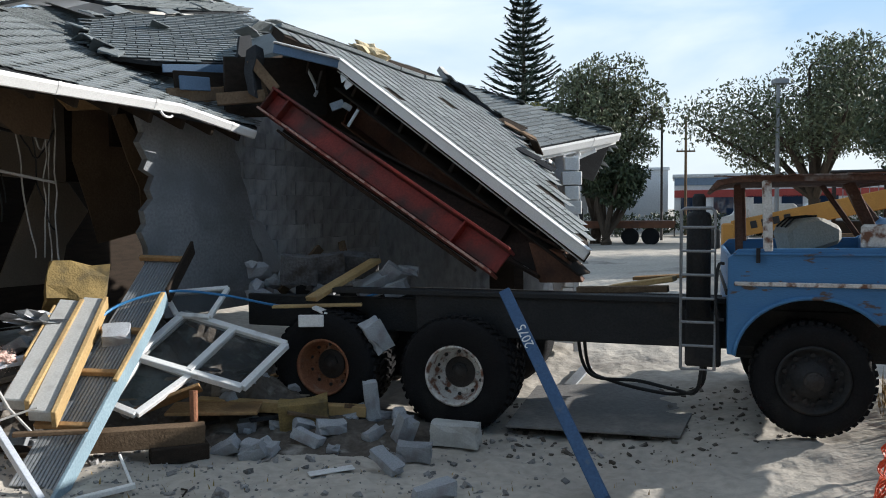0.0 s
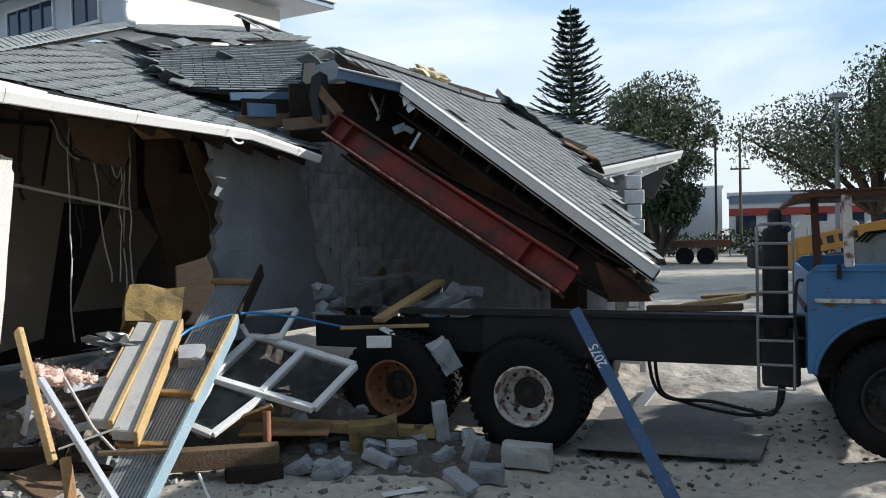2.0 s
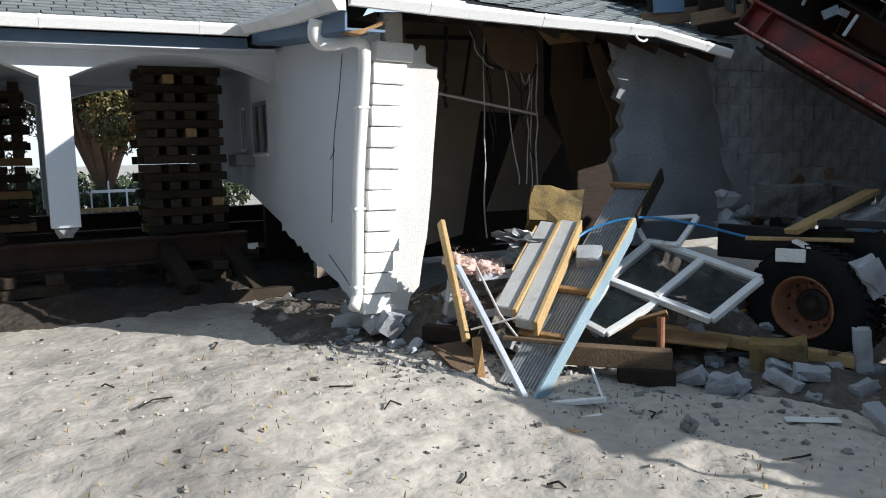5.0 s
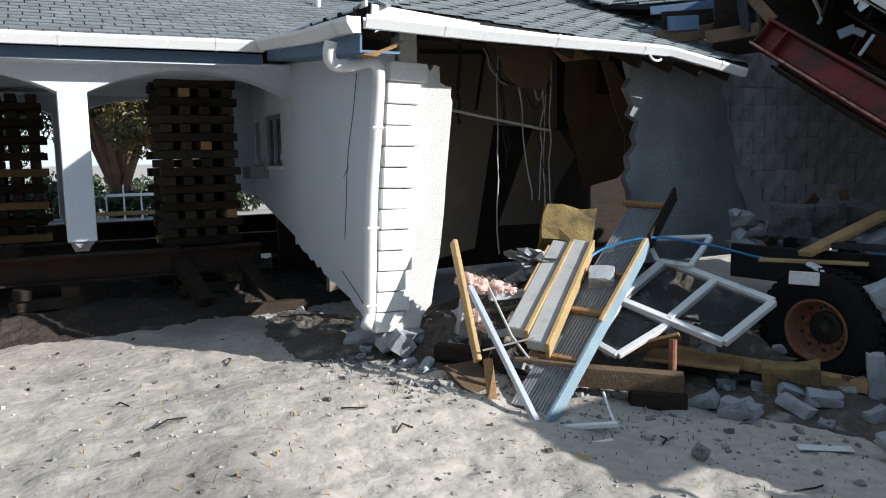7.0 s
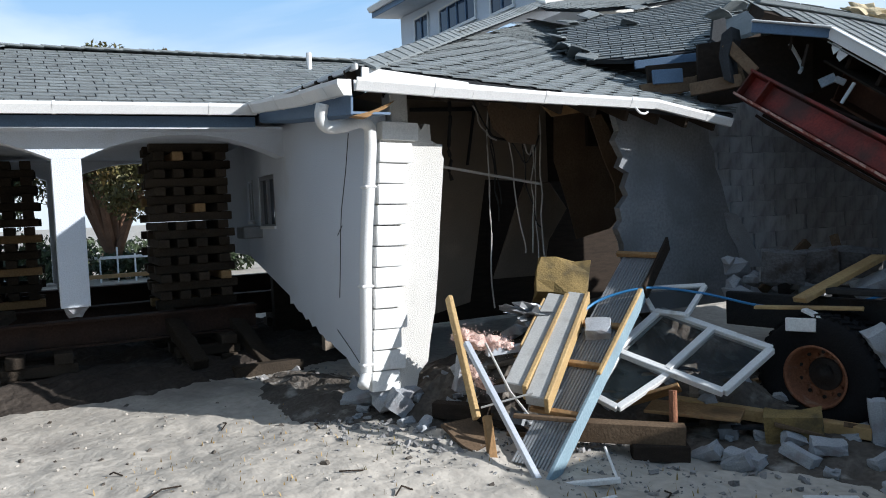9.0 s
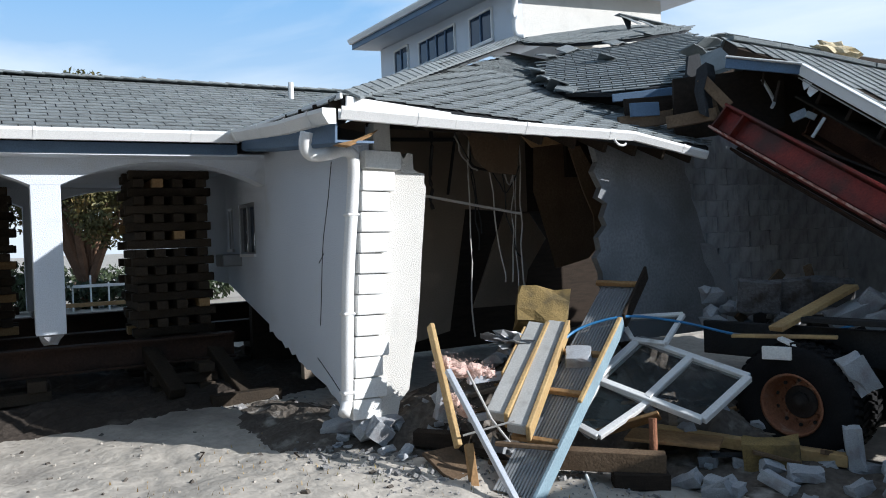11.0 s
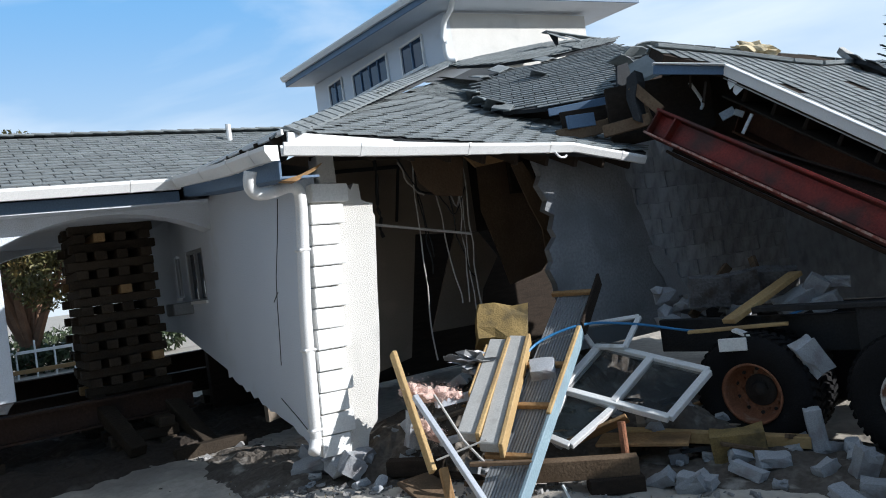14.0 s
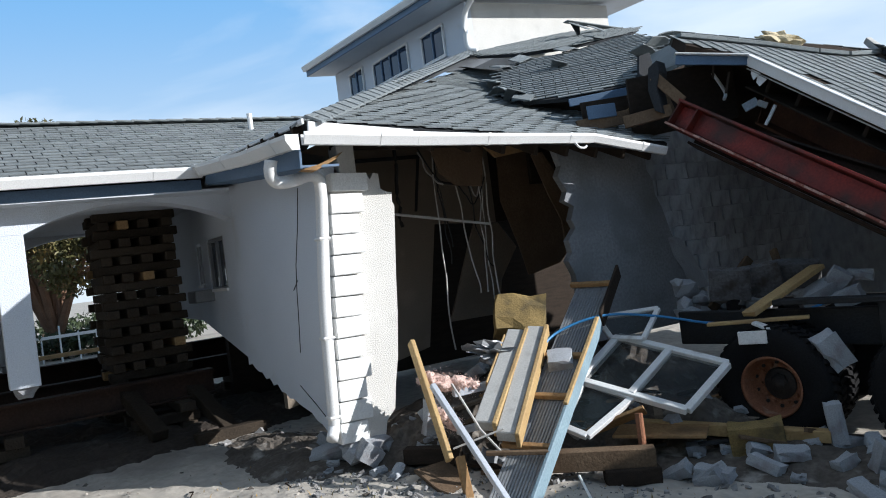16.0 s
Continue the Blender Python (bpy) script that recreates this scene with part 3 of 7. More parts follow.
# corner pier: rough stucco front with quoin blocks
rnd = random.Random(5)
pier_poly = [(0.0, 0, 0.42), (0.20, 0, 0.36), (0.36, 0, 0.46), (0.40, 0, 0.62), (0.50, 0, 0.72), (0.54, 0, 0.95), (0.60, 0, 1.2), (0.655, 0, 1.6), (0.69, 0, 1.97), (0.74, 0, 2.4), (0.77, 0, 2.66), (0.75, 0, 2.70), (0.76, 0, 2.79), (0.70, 0, 2.80), (0.64, 0, 2.83), (0.635, 0, 2.98), (0.58, 0, 2.99), (0.54, 0, 2.93), (0.50, 0, 2.99), (0.40, 0, 3.0), (0.24, 0, 3.0), (0.14, 0, 2.98), (0.08, 0, 2.7)]
pier = part("front_pier", prism(pier_poly, (0, 0.2, 0)), STUCCO_ROUGH, house, "sunlit rough stucco pier, broken down one side")
part("broken_core", lump(0.24, 4, (1.1, 0.7, 0.5), 0.3, 2), CONCRETE, pier).location = (0.16, 0.05, 0.40)
part("block_end", box(0.31, 0.08, 3.13, 0.18, 0.2, 0.28, bevel=0.012), STUCCO_ROUGH, pier, "bare block above the capping quoin")
part("wall_edge", prism([(0.60, 0.19, 1.3), (0.66, 0.19, 2.2), (0.62, 0.19, 3.0), (0.54, 0.19, 3.0), (0.5, 0.19, 1.3)], (0, 0.1, 0)), CONCRETE, pier)
for k in range(13):
    z = 0.615 + k * 0.191 + (0.01 if k == 12 else 0)
    left = -0.13 + 0.088 * (z - 0.5) + (0.02 if k == 12 else 0)
    wide = 0.37 if k == 12 else (0.335 if k % 2 else 0.285)
    b = soften(box(wide / 2, 0.06, 0, wide, 0.17, 0.180 if k < 12 else 0.165), 0.006, 2)
    q = part("quoin", b, QUOIN, pier)
    q.matrix_basis = pose(left, -0.055, z, rnd.uniform(-0.8, 0.8), rnd.uniform(-0.8, 0.8) + 1.5, rnd.uniform(-0.8, 0.8))

# downspout
part("downspout", tube(spline([(-0.55, -0.34, 3.10), (-0.56, -0.31, 2.98), (-0.50, -0.29, 2.915), (-0.36, -0.26, 2.92), (-0.17, -0.20, 2.97), (-0.07, -0.15, 2.95), (-0.04, -0.13, 2.85), (-0.06, -0.11, 2.5), (-0.115, -0.06, 1.75), (-0.15, -0.03, 0.75), (-0.16, -0.03, 0.68), (-0.22, -0.1, 0.60)], 5), 0.056, seg=10), WHITE, house, "white downpipe with an elbow", True)
for x, y, z in ((-0.07, -0.10, 2.40), (-0.125, -0.05, 1.5), (-0.15, -0.03, 0.78)):
    part("pipe_strap", box(x, y, z, 0.122, 0.122, 0.03, bevel=0.012), WHITE, house)

# interior: back wall, torn boards, dark doorway
part("inner_wall", prism([(0.3, 2.4, 0.5), (2.38, 2.4, 0.9), (2.70, 2.4, 2.56), (2.55, 2.4, 3.75), (1.2, 2.4, 3.75), (0.3, 2.4, 3.4)], (0, 0.12, 0)), DRYWALL, house, "bare inside wall board, stained")
part("inner_wall", prism([(2.70, 2.4, 2.56), (3.75, 2.4, 2.50), (3.75, 2.4, 3.95), (2.55, 2.4, 3.75)], (0, 0.12, 0)), DRYWALL, house)
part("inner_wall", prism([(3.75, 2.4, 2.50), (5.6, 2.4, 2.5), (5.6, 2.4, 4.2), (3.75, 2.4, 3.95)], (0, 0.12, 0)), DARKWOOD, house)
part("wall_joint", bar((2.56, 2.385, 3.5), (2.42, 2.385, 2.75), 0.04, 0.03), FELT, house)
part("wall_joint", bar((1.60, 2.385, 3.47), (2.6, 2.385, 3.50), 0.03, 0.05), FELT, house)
# dark sheet at the back stands for the unlit depth of the room
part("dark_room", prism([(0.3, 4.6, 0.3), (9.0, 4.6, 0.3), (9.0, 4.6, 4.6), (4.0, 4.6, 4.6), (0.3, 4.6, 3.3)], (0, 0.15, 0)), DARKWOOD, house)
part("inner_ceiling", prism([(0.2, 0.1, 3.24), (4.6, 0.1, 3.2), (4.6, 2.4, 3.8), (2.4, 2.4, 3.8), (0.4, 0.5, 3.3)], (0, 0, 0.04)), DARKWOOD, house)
part("side_lining", prism([(0.22, 0.2, 0.6), (0.22, 2.4, 0.9), (0.22, 2.4, 3.7), (0.22, 0.2, 3.2)], (0.02, 0, 0)), DRYWALL, house)
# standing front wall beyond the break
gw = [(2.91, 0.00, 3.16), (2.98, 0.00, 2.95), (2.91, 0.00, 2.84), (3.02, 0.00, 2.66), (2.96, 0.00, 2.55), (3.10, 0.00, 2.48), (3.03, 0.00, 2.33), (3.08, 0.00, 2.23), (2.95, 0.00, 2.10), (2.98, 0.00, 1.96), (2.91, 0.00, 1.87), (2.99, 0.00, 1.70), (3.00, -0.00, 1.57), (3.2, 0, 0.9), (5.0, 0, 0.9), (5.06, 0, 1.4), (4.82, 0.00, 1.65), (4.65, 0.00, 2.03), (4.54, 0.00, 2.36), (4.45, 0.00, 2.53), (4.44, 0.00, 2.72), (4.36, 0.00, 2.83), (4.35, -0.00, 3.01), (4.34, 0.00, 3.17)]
part("front_wall", prism(gw, (0, 0.09, 0)), GREYWALL_SHADED, house, "grey rendered wall coloured darker for its shade, render torn off")
# top raised from x 4.75 to 6.5 to stop sun leaking over it
dw = [(4.2, 0.03, 3.3), (4.2, 0.03, 0.9), (10.5, 0.03, 0.9), (10.5, 0.03, 2.9), (6.5, 0.03, 3.3), (6.0, 0.03, 3.72), (5.1, 0.03, 3.72), (4.75, 0.03, 3.55)]
scraped = part("front_wall", prism([(x, y + 0.03, z) for x, y, z in dw], (0, 0.2, 0)), MORTARED, house, "dark scraped block wall")
SCRAPED_M = []
for k in range(4):
    b = bmesh.new()
    box(0, 0, 0, 0.385, 0.03, 0.19, b)
    bmesh.ops.subdivide_edges(b, edges=list(b.edges), cuts=2, use_grid_fill=True)
    rk = random.Random(640 + k)
    for v in b.verts:
        v.co += Vector((rk.uniform(-0.008, 0.008), rk.uniform(-0.008, 0.006), rk.uniform(-0.008, 0.008)))
    SCRAPED_M.append(mesh_of("wall_block", b))
    SCRAPED_M[-1].materials.append(MORTARED)
rk = random.Random(650)
for row in range(11):
    for col in range(15):
        x, z = 4.35 + 0.4 * col + (0.2 if row % 2 else 0), 1.0 + 0.2 * row
        if x - 4.2 < 0.47 * (3.05 - z) + 0.1 or z > 3.25 - 0.18 * (x - 4.4) or rk.random() < 0.06:
            continue
        ob = new("wall_block", SCRAPED_M[rk.randrange(4)])
        ob.parent = scraped
        ob.matrix_basis = pose(x, 0.052 + rk.uniform(-0.004, 0.008), z, rk.uniform(-1, 1), rk.uniform(-0.8, 0.8), rk.uniform(-1, 1))

# torn layer of roof pushed up over the front slope
flap_poly = [(3.77, 1.95), (3.57, 1.24), (3.70, 0.99), (3.85, 0.72), (4.67, 0.20), (5.88, 1.07), (6.68, 1.27), (7.07, 1.35), (7.37, 2.79), (6.79, 2.93), (6.15, 2.99), (5.71, 3.23), (5.49, 3.42), (4.85, 3.26), (4.02, 2.46)]
def on_flap(x, y):
    return Vector((x, y, 3.96 + 0.285 * (x - 3.70) + 0.3045 * (y - 1.0)))
shingle_slope("roof_torn_layer", [on_flap(p[0], p[1]) for p in flap_poly], house, (on_flap(3.70, 1.0), on_flap(4.66, 0.20)), thick=0.05, seed=21, label="torn layer of shingles pushed up over the slope", under=FELT)
# upper slope below the tower, lifted by the break
def on_upper(x, y):
    return Vector((x, y, 6.28 + 0.209 * (x - 6.64) + 0.239 * (y - 6.4)))
shingle_slope("roof_upper_slope", [on_upper(x, y) for x, y in ((6.66, 6.4), (9.3, 6.4), (9.0, 5.0), (8.4, 3.4), (7.4, 2.7), (6.2, 2.9), (5.6, 3.6), (5.9, 5.2))], house, (on_upper(5.5, 3.5), on_upper(9.6, 3.0)), thick=0.05, seed=22, under=FELT)
rnd = random.Random(31)
for k, (x, y, s, ang) in enumerate(((3.78, 1.85, 0.42, 75), (3.62, 1.45, 0.5, 60), (3.60, 1.2, 0.4, 40), (4.1, 2.5, 0.3, 40), (4.9, 3.2, 0.32, 15), (5.5, 3.35, 0.4, 10), (6.15, 2.95, 0.36, 5), (6.8, 2.9, 0.42, 15), (5.9, 1.15, 0.5, 200), (6.5, 1.35, 0.55, 190), (6.9, 1.5, 0.4, 170), (5.2, 2.2, 0.25, 60))):
    c = on_flap(x, y)
    b = bmesh.new()
    s *= 0.7
    pts = [(-s, -0.1, 0.01), (-s * 0.4, -0.12, 0.05), (0, -0.1, 0.075), (s * 0.5, -0.11, 0.05), (s, -0.1, 0.0)]
    prism(pts + [(p[0], p[1], p[2] - 0.018) for p in pts[::-1]], (0, 0.24, 0.02), b)
    o = part("curled_tab", b, SHINGLE_ONE, house)
    o.matrix_basis = Matrix.Translation(c) @ pose(0, 0, 0, rnd.uniform(10, 25), rnd.uniform(-12, 12), ang)
part("hanging_felt", prism([(4.32, -0.15, 4.21), (4.51, -0.15, 4.26), (4.54, -0.15, 4.11), (4.41, -0.15, 3.93), (4.42, -0.15, 3.58), (4.29, -0.15, 3.62), (4.27, -0.15, 3.93)], (0.02, 0.05, 0)), FELT, house, "strip of black felt hanging from the torn edge")
part("lower_edge_board", bar((3.86, 0.68, 3.83), (4.66, 0.16, 3.90), 0.03, 0.10), BLUETRIM, house, "blue fascia scrap under the torn layer")
# sheathing at the torn edge; dark sheets added for the shaded void behind it
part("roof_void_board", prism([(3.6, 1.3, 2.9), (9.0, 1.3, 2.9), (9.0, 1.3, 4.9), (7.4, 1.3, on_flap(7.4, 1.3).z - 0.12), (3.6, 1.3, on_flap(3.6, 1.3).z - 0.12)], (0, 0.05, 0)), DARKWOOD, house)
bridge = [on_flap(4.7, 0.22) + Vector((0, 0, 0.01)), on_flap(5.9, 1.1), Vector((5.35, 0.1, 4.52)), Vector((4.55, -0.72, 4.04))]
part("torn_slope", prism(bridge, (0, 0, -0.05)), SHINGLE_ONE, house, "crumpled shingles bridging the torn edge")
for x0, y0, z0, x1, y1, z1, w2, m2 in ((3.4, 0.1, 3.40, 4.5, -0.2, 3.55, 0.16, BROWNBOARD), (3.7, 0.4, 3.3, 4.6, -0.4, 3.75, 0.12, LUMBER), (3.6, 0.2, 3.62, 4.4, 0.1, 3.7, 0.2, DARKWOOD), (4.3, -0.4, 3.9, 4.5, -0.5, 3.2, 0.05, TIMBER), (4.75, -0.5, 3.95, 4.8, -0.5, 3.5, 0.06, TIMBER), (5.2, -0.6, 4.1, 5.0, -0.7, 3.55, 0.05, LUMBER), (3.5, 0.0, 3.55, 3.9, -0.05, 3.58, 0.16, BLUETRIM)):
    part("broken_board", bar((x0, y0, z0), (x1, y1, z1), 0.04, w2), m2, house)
# second dark sheet, added to stop sun leaking onto the front wall
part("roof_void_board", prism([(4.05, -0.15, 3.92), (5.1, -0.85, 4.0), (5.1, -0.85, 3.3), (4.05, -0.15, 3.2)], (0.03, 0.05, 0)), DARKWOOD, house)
part("bent_flashing", bar((4.75, -0.55, 4.16), (5.35, 0.05, 4.50), 0.14, 0.012), WHITE, house)
part("hanging_strip", tube(spline([(4.85, -0.75, 3.85), (4.9, -0.85, 3.6), (4.8, -0.9, 3.5)], 4), 0.02), WHITE, house)
# ridge of the torn layer, standing clear with gaps between the tabs
for k in range(8):
    if k in (1, 3, 4, 6):
        continue
    p = Vector((7.85 + 0.25 * k, 4.62, 6.40 - 0.016 * k))
    part("ridge_tab", bar(p, p + Vector((0.18, -0.30, -0.22)), 0.23, 0.014, up=(0, -0.4, 0.9)), SHINGLE_ONE, house)
part("ridge_strip", bar((7.75, 4.64, 6.42), (9.7, 4.6, 6.30), 0.16, 0.02), SHINGLE_ONE, house)
part("hanging_tab", prism([(7.80, 4.58, 6.40), (8.05, 4.56, 6.40), (7.95, 4.5, 6.02)], (0.01, 0.02, 0)), FELT, house)
# hip caps
hip0, hip1 = Vector((-0.27, -0.53, 3.40)), Vector((6.72, 6.55, 6.35))
for k in range(46):
    p = hip0.lerp(hip1, k / 46)
    q = hip0.lerp(hip1, (k + 1.25) / 46)
    b = bmesh.new()
    d = (q - p).normalized()
    s1, s2 = Vector((0.71, -0.71, -0.36)) * 0.14, Vector((-0.71, 0.71, -0.36)) * 0.14
    prism([p + s1 + Vector((0, 0, 0.02)), p + Vector((0, 0, 0.045)), p + s2 + Vector((0, 0, 0.02)), p + s2, p + Vector((0, 0, 0.02)), p + s1], q - p - Vector((0, 0, 0.015)), b)
    part("hip_cap", b, SHINGLE_ONE, front_roof)

# covered walk ----------------------------------------------------------
Z_A = 3.40
WX = -5.05
shingle_slope("walk_roof", [(WX, 2.22, Z_A), (-0.4, 2.22, Z_A + 0.05), (2.2, 4.75, 4.54), (-3.01, 4.75, 4.48)], house, ((WX, 2.22, Z_A), (-0.4, 2.22, Z_A + 0.05)), seed=6, label="dark grey shingle roof over the covered walk")
shingle_slope("walk_roof", [(WX, 7.3, Z_A), (2.2, 7.3, Z_A), (2.2, 4.75, 4.54), (-3.01, 4.75, 4.48)], house, ((WX, 7.3, Z_A), (2.2, 7.3, Z_A)), seed=7)
shingle_slope("walk_roof", [(WX, 2.22, Z_A), (-3.01, 4.75, 4.48), (WX, 7.3, Z_A)], house, ((WX, 7.3, Z_A), (WX, 2.22, Z_A)), seed=16)
for p, q, n in (((-3.01, 4.75, 4.49), (2.2, 4.75, 4.55), 22), ((WX, 2.22, Z_A + 0.01), (-3.01, 4.75, 4.49), 13)):
    p, q = Vector(p), Vector(q)
    for k in range(n):
        a, b2 = p.lerp(q, k / n), p.lerp(q, (k + 1.15) / n)
        part("ridge_cap", bar(a + Vector((0, 0, 0.02)), b2 + Vector((0, 0, 0.005)), 0.24, 0.025), SHINGLE_ONE, house)
part("roof_vent", tube([(0.9, 4.2, 4.2), (0.9, 4.2, 4.52)], 0.04, seg=10), WHITE, house, "white vent pipe")
gutter("gutter", (WX, 2.2, Z_A - 0.01), (-0.45, 2.2, Z_A + 0.04), house, (0, -1, 0))
gutter("gutter", (WX - 0.02, 2.2, Z_A - 0.01), (WX - 0.02, 7.3, Z_A - 0.01), house, (-1, 0, 0))
fascia("fascia", (WX + 0.1, 2.36, Z_A - 0.16), (-0.42, 2.36, Z_A - 0.12), house, BLUETRIM, 0.12)
fascia("fascia", (WX + 0.12, 2.40, Z_A - 0.16), (WX + 0.12, 7.2, Z_A - 0.16), house, BLUETRIM, 0.12)
part("walk_soffit", prism([(WX + 0.14, 2.36, Z_A - 0.22), (-0.1, 2.36, Z_A - 0.20), (-0.1, 7.2, Z_A - 0.20), (WX + 0.14, 7.2, Z_A - 0.22)], (0, 0, 0.03)), STUCCO_SKYLIT, house)
def arch_wall(y):
    """Front of the walk: shallow arches running into square columns, all one stucco face."""
    top = Z_A - 0.16
    pts = [(-5.0, y, top), (-5.0, y, 2.9), (-4.87, y, 2.9)]
    for a, b in ((-4.87, -2.555), (-2.26, -0.02)):
        pts += [(a + (b - a) * k / 24, y, 2.90 + 0.265 * (1 - abs(2 * k / 24 - 1) ** 2.1)) for k in range(25)]
    pts += [(0.0, y, 2.9), (0.0, y, top)]
    part("arch", prism(pts, (0, 0.3, 0)), STUCCO_SKYLIT, house)
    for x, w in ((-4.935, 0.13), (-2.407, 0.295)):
        col = part("column", box(x, y + 0.15, 2.09, w, 0.30, 1.62, bevel=0.006), STUCCO_SKYLIT, house, "square white stucco column hanging clear of the ground")
        part("broken_foot", lump(0.15, 7, (0.8, 0.8, 0.7), 0.2, 2), CONCRETE, col).location = (x, y + 0.15, 1.26)
arch_wall(2.70)
arch_wall(6.9)

# clerestory tower ------------------------------------------------------
tower = thing("clerestory_tower", "pale clerestory storey with blue-framed windows above the roof", "tower", HOUSE)
TX, TY = 6.64, 6.44
part("tower_wall", prism([(TX, TY, 6.2), (TX, 13.0, 6.3), (TX, 13.0, 7.58), (TX, TY, 7.37)], (0.15, 0, 0)), STUCCO_SKYLIT, tower)
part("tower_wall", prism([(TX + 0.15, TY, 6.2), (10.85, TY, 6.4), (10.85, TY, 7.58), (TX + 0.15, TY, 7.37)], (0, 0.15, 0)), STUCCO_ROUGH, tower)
part("tower_wall", prism([(10.7, TY + 0.15, 6.2), (10.7, 13, 6.2), (10.7, 13, 7.58), (10.7, TY + 0.15, 7.58)], (0.15, 0, 0)), STUCCO_SKYLIT, tower)
roof_t = part("tower_roof", prism([(TX - 0.75, TY - 0.75, 7.36), (12.0, TY - 0.75, 7.72), (12.0, 13.25, 7.9), (TX - 0.75, 13.25, 7.58)], (0, 0, 0.04)), STUCCO_SKYLIT, tower, "pale soffit under a wide eave")
part("roof_edge", bar((TX - 0.75, TY - 0.75, 7.46), (TX - 0.75, 13.25, 7.68), 0.03, 0.2), BLUETRIM, roof_t, "blue fascia")
part("roof_edge", bar((TX - 0.75, TY - 0.75, 7.46), (12.0, TY - 0.75, 7.82), 0.03, 0.2), BLUETRIM, roof_t, "blue fascia")
gutter("gutter", (TX - 0.78, TY - 0.8, 7.61), (TX - 0.78, 13.25, 7.84), tower, (-1, 0, 0), s=0.12)
gutter("gutter", (TX - 0.8, TY - 0.78, 7.61), (12.0, TY - 0.78, 7.97), tower, (0, -1, 0), s=0.12)
T_A, T_B, T_C = (TX - 0.75, TY - 0.75, 7.60), (12.0, TY - 0.75, 7.96), (TX - 0.75, 13.25, 7.83)
shingle_slope("tower_roof_slope", [T_A, T_B, (9.6, 9.4, 8.9), (9.2, 9.4, 8.9)], tower, (T_A, T_B), seed=8)
shingle_slope("tower_roof_slope", [T_A, (9.2, 9.4, 8.9), (9.2, 10.0, 8.9), T_C], tower, (T_C, T_A), seed=9)
part("downspout", tube(spline([(TX - 0.2, TY - 0.72, 7.48), (TX - 0.1, TY - 0.45, 7.3), (TX - 0.08, TY - 0.08, 7.05), (TX - 0.08, TY - 0.06, 6.4), (TX + 0.05, TY - 0.2, 6.28)], 5), 0.06, seg=10), WHITE, tower, "white downpipe", True)
def tower_window(y0, y1, z0, z1, n):
    s = 0.05
    w = part("window", box(TX - 0.02, (y0 + y1) / 2, z0 - 0.03, 0.08, y1 - y0 + 0.12, 0.05, bevel=0.006), WHITE, tower)
    for a, b in (((y0, z0), (y0, z1)), ((y1, z0), (y1, z1)), ((y0, z1), (y1, z1 - 0.02)), ((y0, z0), (y1, z0))):
        part("window_frame", bar((TX - 0.02, a[0], a[1]), (TX - 0.02, b[0], b[1]), 0.05, 0.06, up=(1, 0, 0)), WHITE, w)
    for k in range(n):
        ya, yb = y0 + (y1 - y0) * k / n, y0 + (y1 - y0) * (k + 1) / n
        part("pane", box(TX - 0.008, (ya + yb) / 2, (z0 + z1) / 2, 0.01, yb - ya - 0.04, z1 - z0 - 0.04), DARKGLASS, w)
        if k:
            part("window_frame", bar((TX - 0.02, ya, z0), (TX - 0.02, ya, z1), 0.05, 0.05, up=(1, 0, 0)), BLUETRIM, w)
tower_window(11.30, 12.08, 6.71, 7.33, 2)
tower_window(8.90, 10.68, 6.62, 7.24, 4)
tower_window(7.32, 8.24, 6.50, 7.18, 2)

# fallen roof section over the lorry -----------------------------------
fallen = thing("fallen_roof", "torn section of shingle roof fallen onto steel beams", "roof section")
RA, RB = Vector((-1.83, 9.60, 3.87)), Vector((0.83, 7.86, 1.66))
RP = Vector((-0.66, 11.6, 3.97))
RN = (RB - RA).cross(RP - RA).normalized()
RN = RN if RN.z > 0 else -RN
def on_fallen(x, y):
    return Vector((x, y, RA.z - (RN.x * (x - RA.x) + RN.y * (y - RA.y)) / RN.z))
ridge = [on_fallen(x, y) for x, y in ((-0.54, 11.27), (-0.66, 11.6), (-1.0, 11.0), (-1.29, 10.72), (-1.75, 10.38), (-2.19, 9.98), (-2.62, 9.55))]
fallen_poly = [RA, RB] + [on_fallen(x, y) for x, y in ((0.87, 8.47), (0.73, 8.80), (0.71, 10.06), (0.51, 10.57), (0.20, 11.22), (-0.1, 11.3))] + ridge + [on_fallen(-2.45, 9.32)]
shingle_slope("fallen_slope", fallen_poly, fallen, (RA, RB), thick=0.12, under=DARKWOOD, seed=10, skip=0.012, butt=0.005)
shingle_slope("fallen_slope", ridge[1:] + [q + Vector((0.35, 2.3, -1.5)) for q in reversed(ridge[1:])], fallen, (ridge[-1] + Vector((0.35, 2.3, -1.5)), ridge[1] + Vector((0.35, 2.3, -1.5))), thick=0.1, under=DARKWOOD, seed=14)
RO = (RB - RA).normalized().cross(RN)
RO = RO if RO.y < 0 else -RO
part("fascia", bar(RA + RO * 0.05 - RN * 0.04, RB + RO * 0.05 - RN * 0.04, 0.03, 0.11), WHITE, fallen, "white fascia board, paint scuffed")
part("drip_edge", bar(RA + RO * 0.055 + RN * 0.022, RB + RO * 0.055 + RN * 0.022, 0.08, 0.016, up=RN), WHITE, fallen)
part("soffit", prism([RA - RN * 0.14 + RO * 0.02, RB - RN * 0.14 + RO * 0.02, RB - RN * 0.15 - RO * 0.12, RA - RN * 0.15 - RO * 0.12], RN * 0.01), FOAMWHITE, fallen)
for i in range(1, len(ridge) - 1):
    part("ridge_cap", bar(ridge[i] - Vector((0, 0, 0.03)), ridge[i + 1] - Vector((0, 0, 0.03)), 0.26, 0.05), SHINGLE_ONE, fallen)
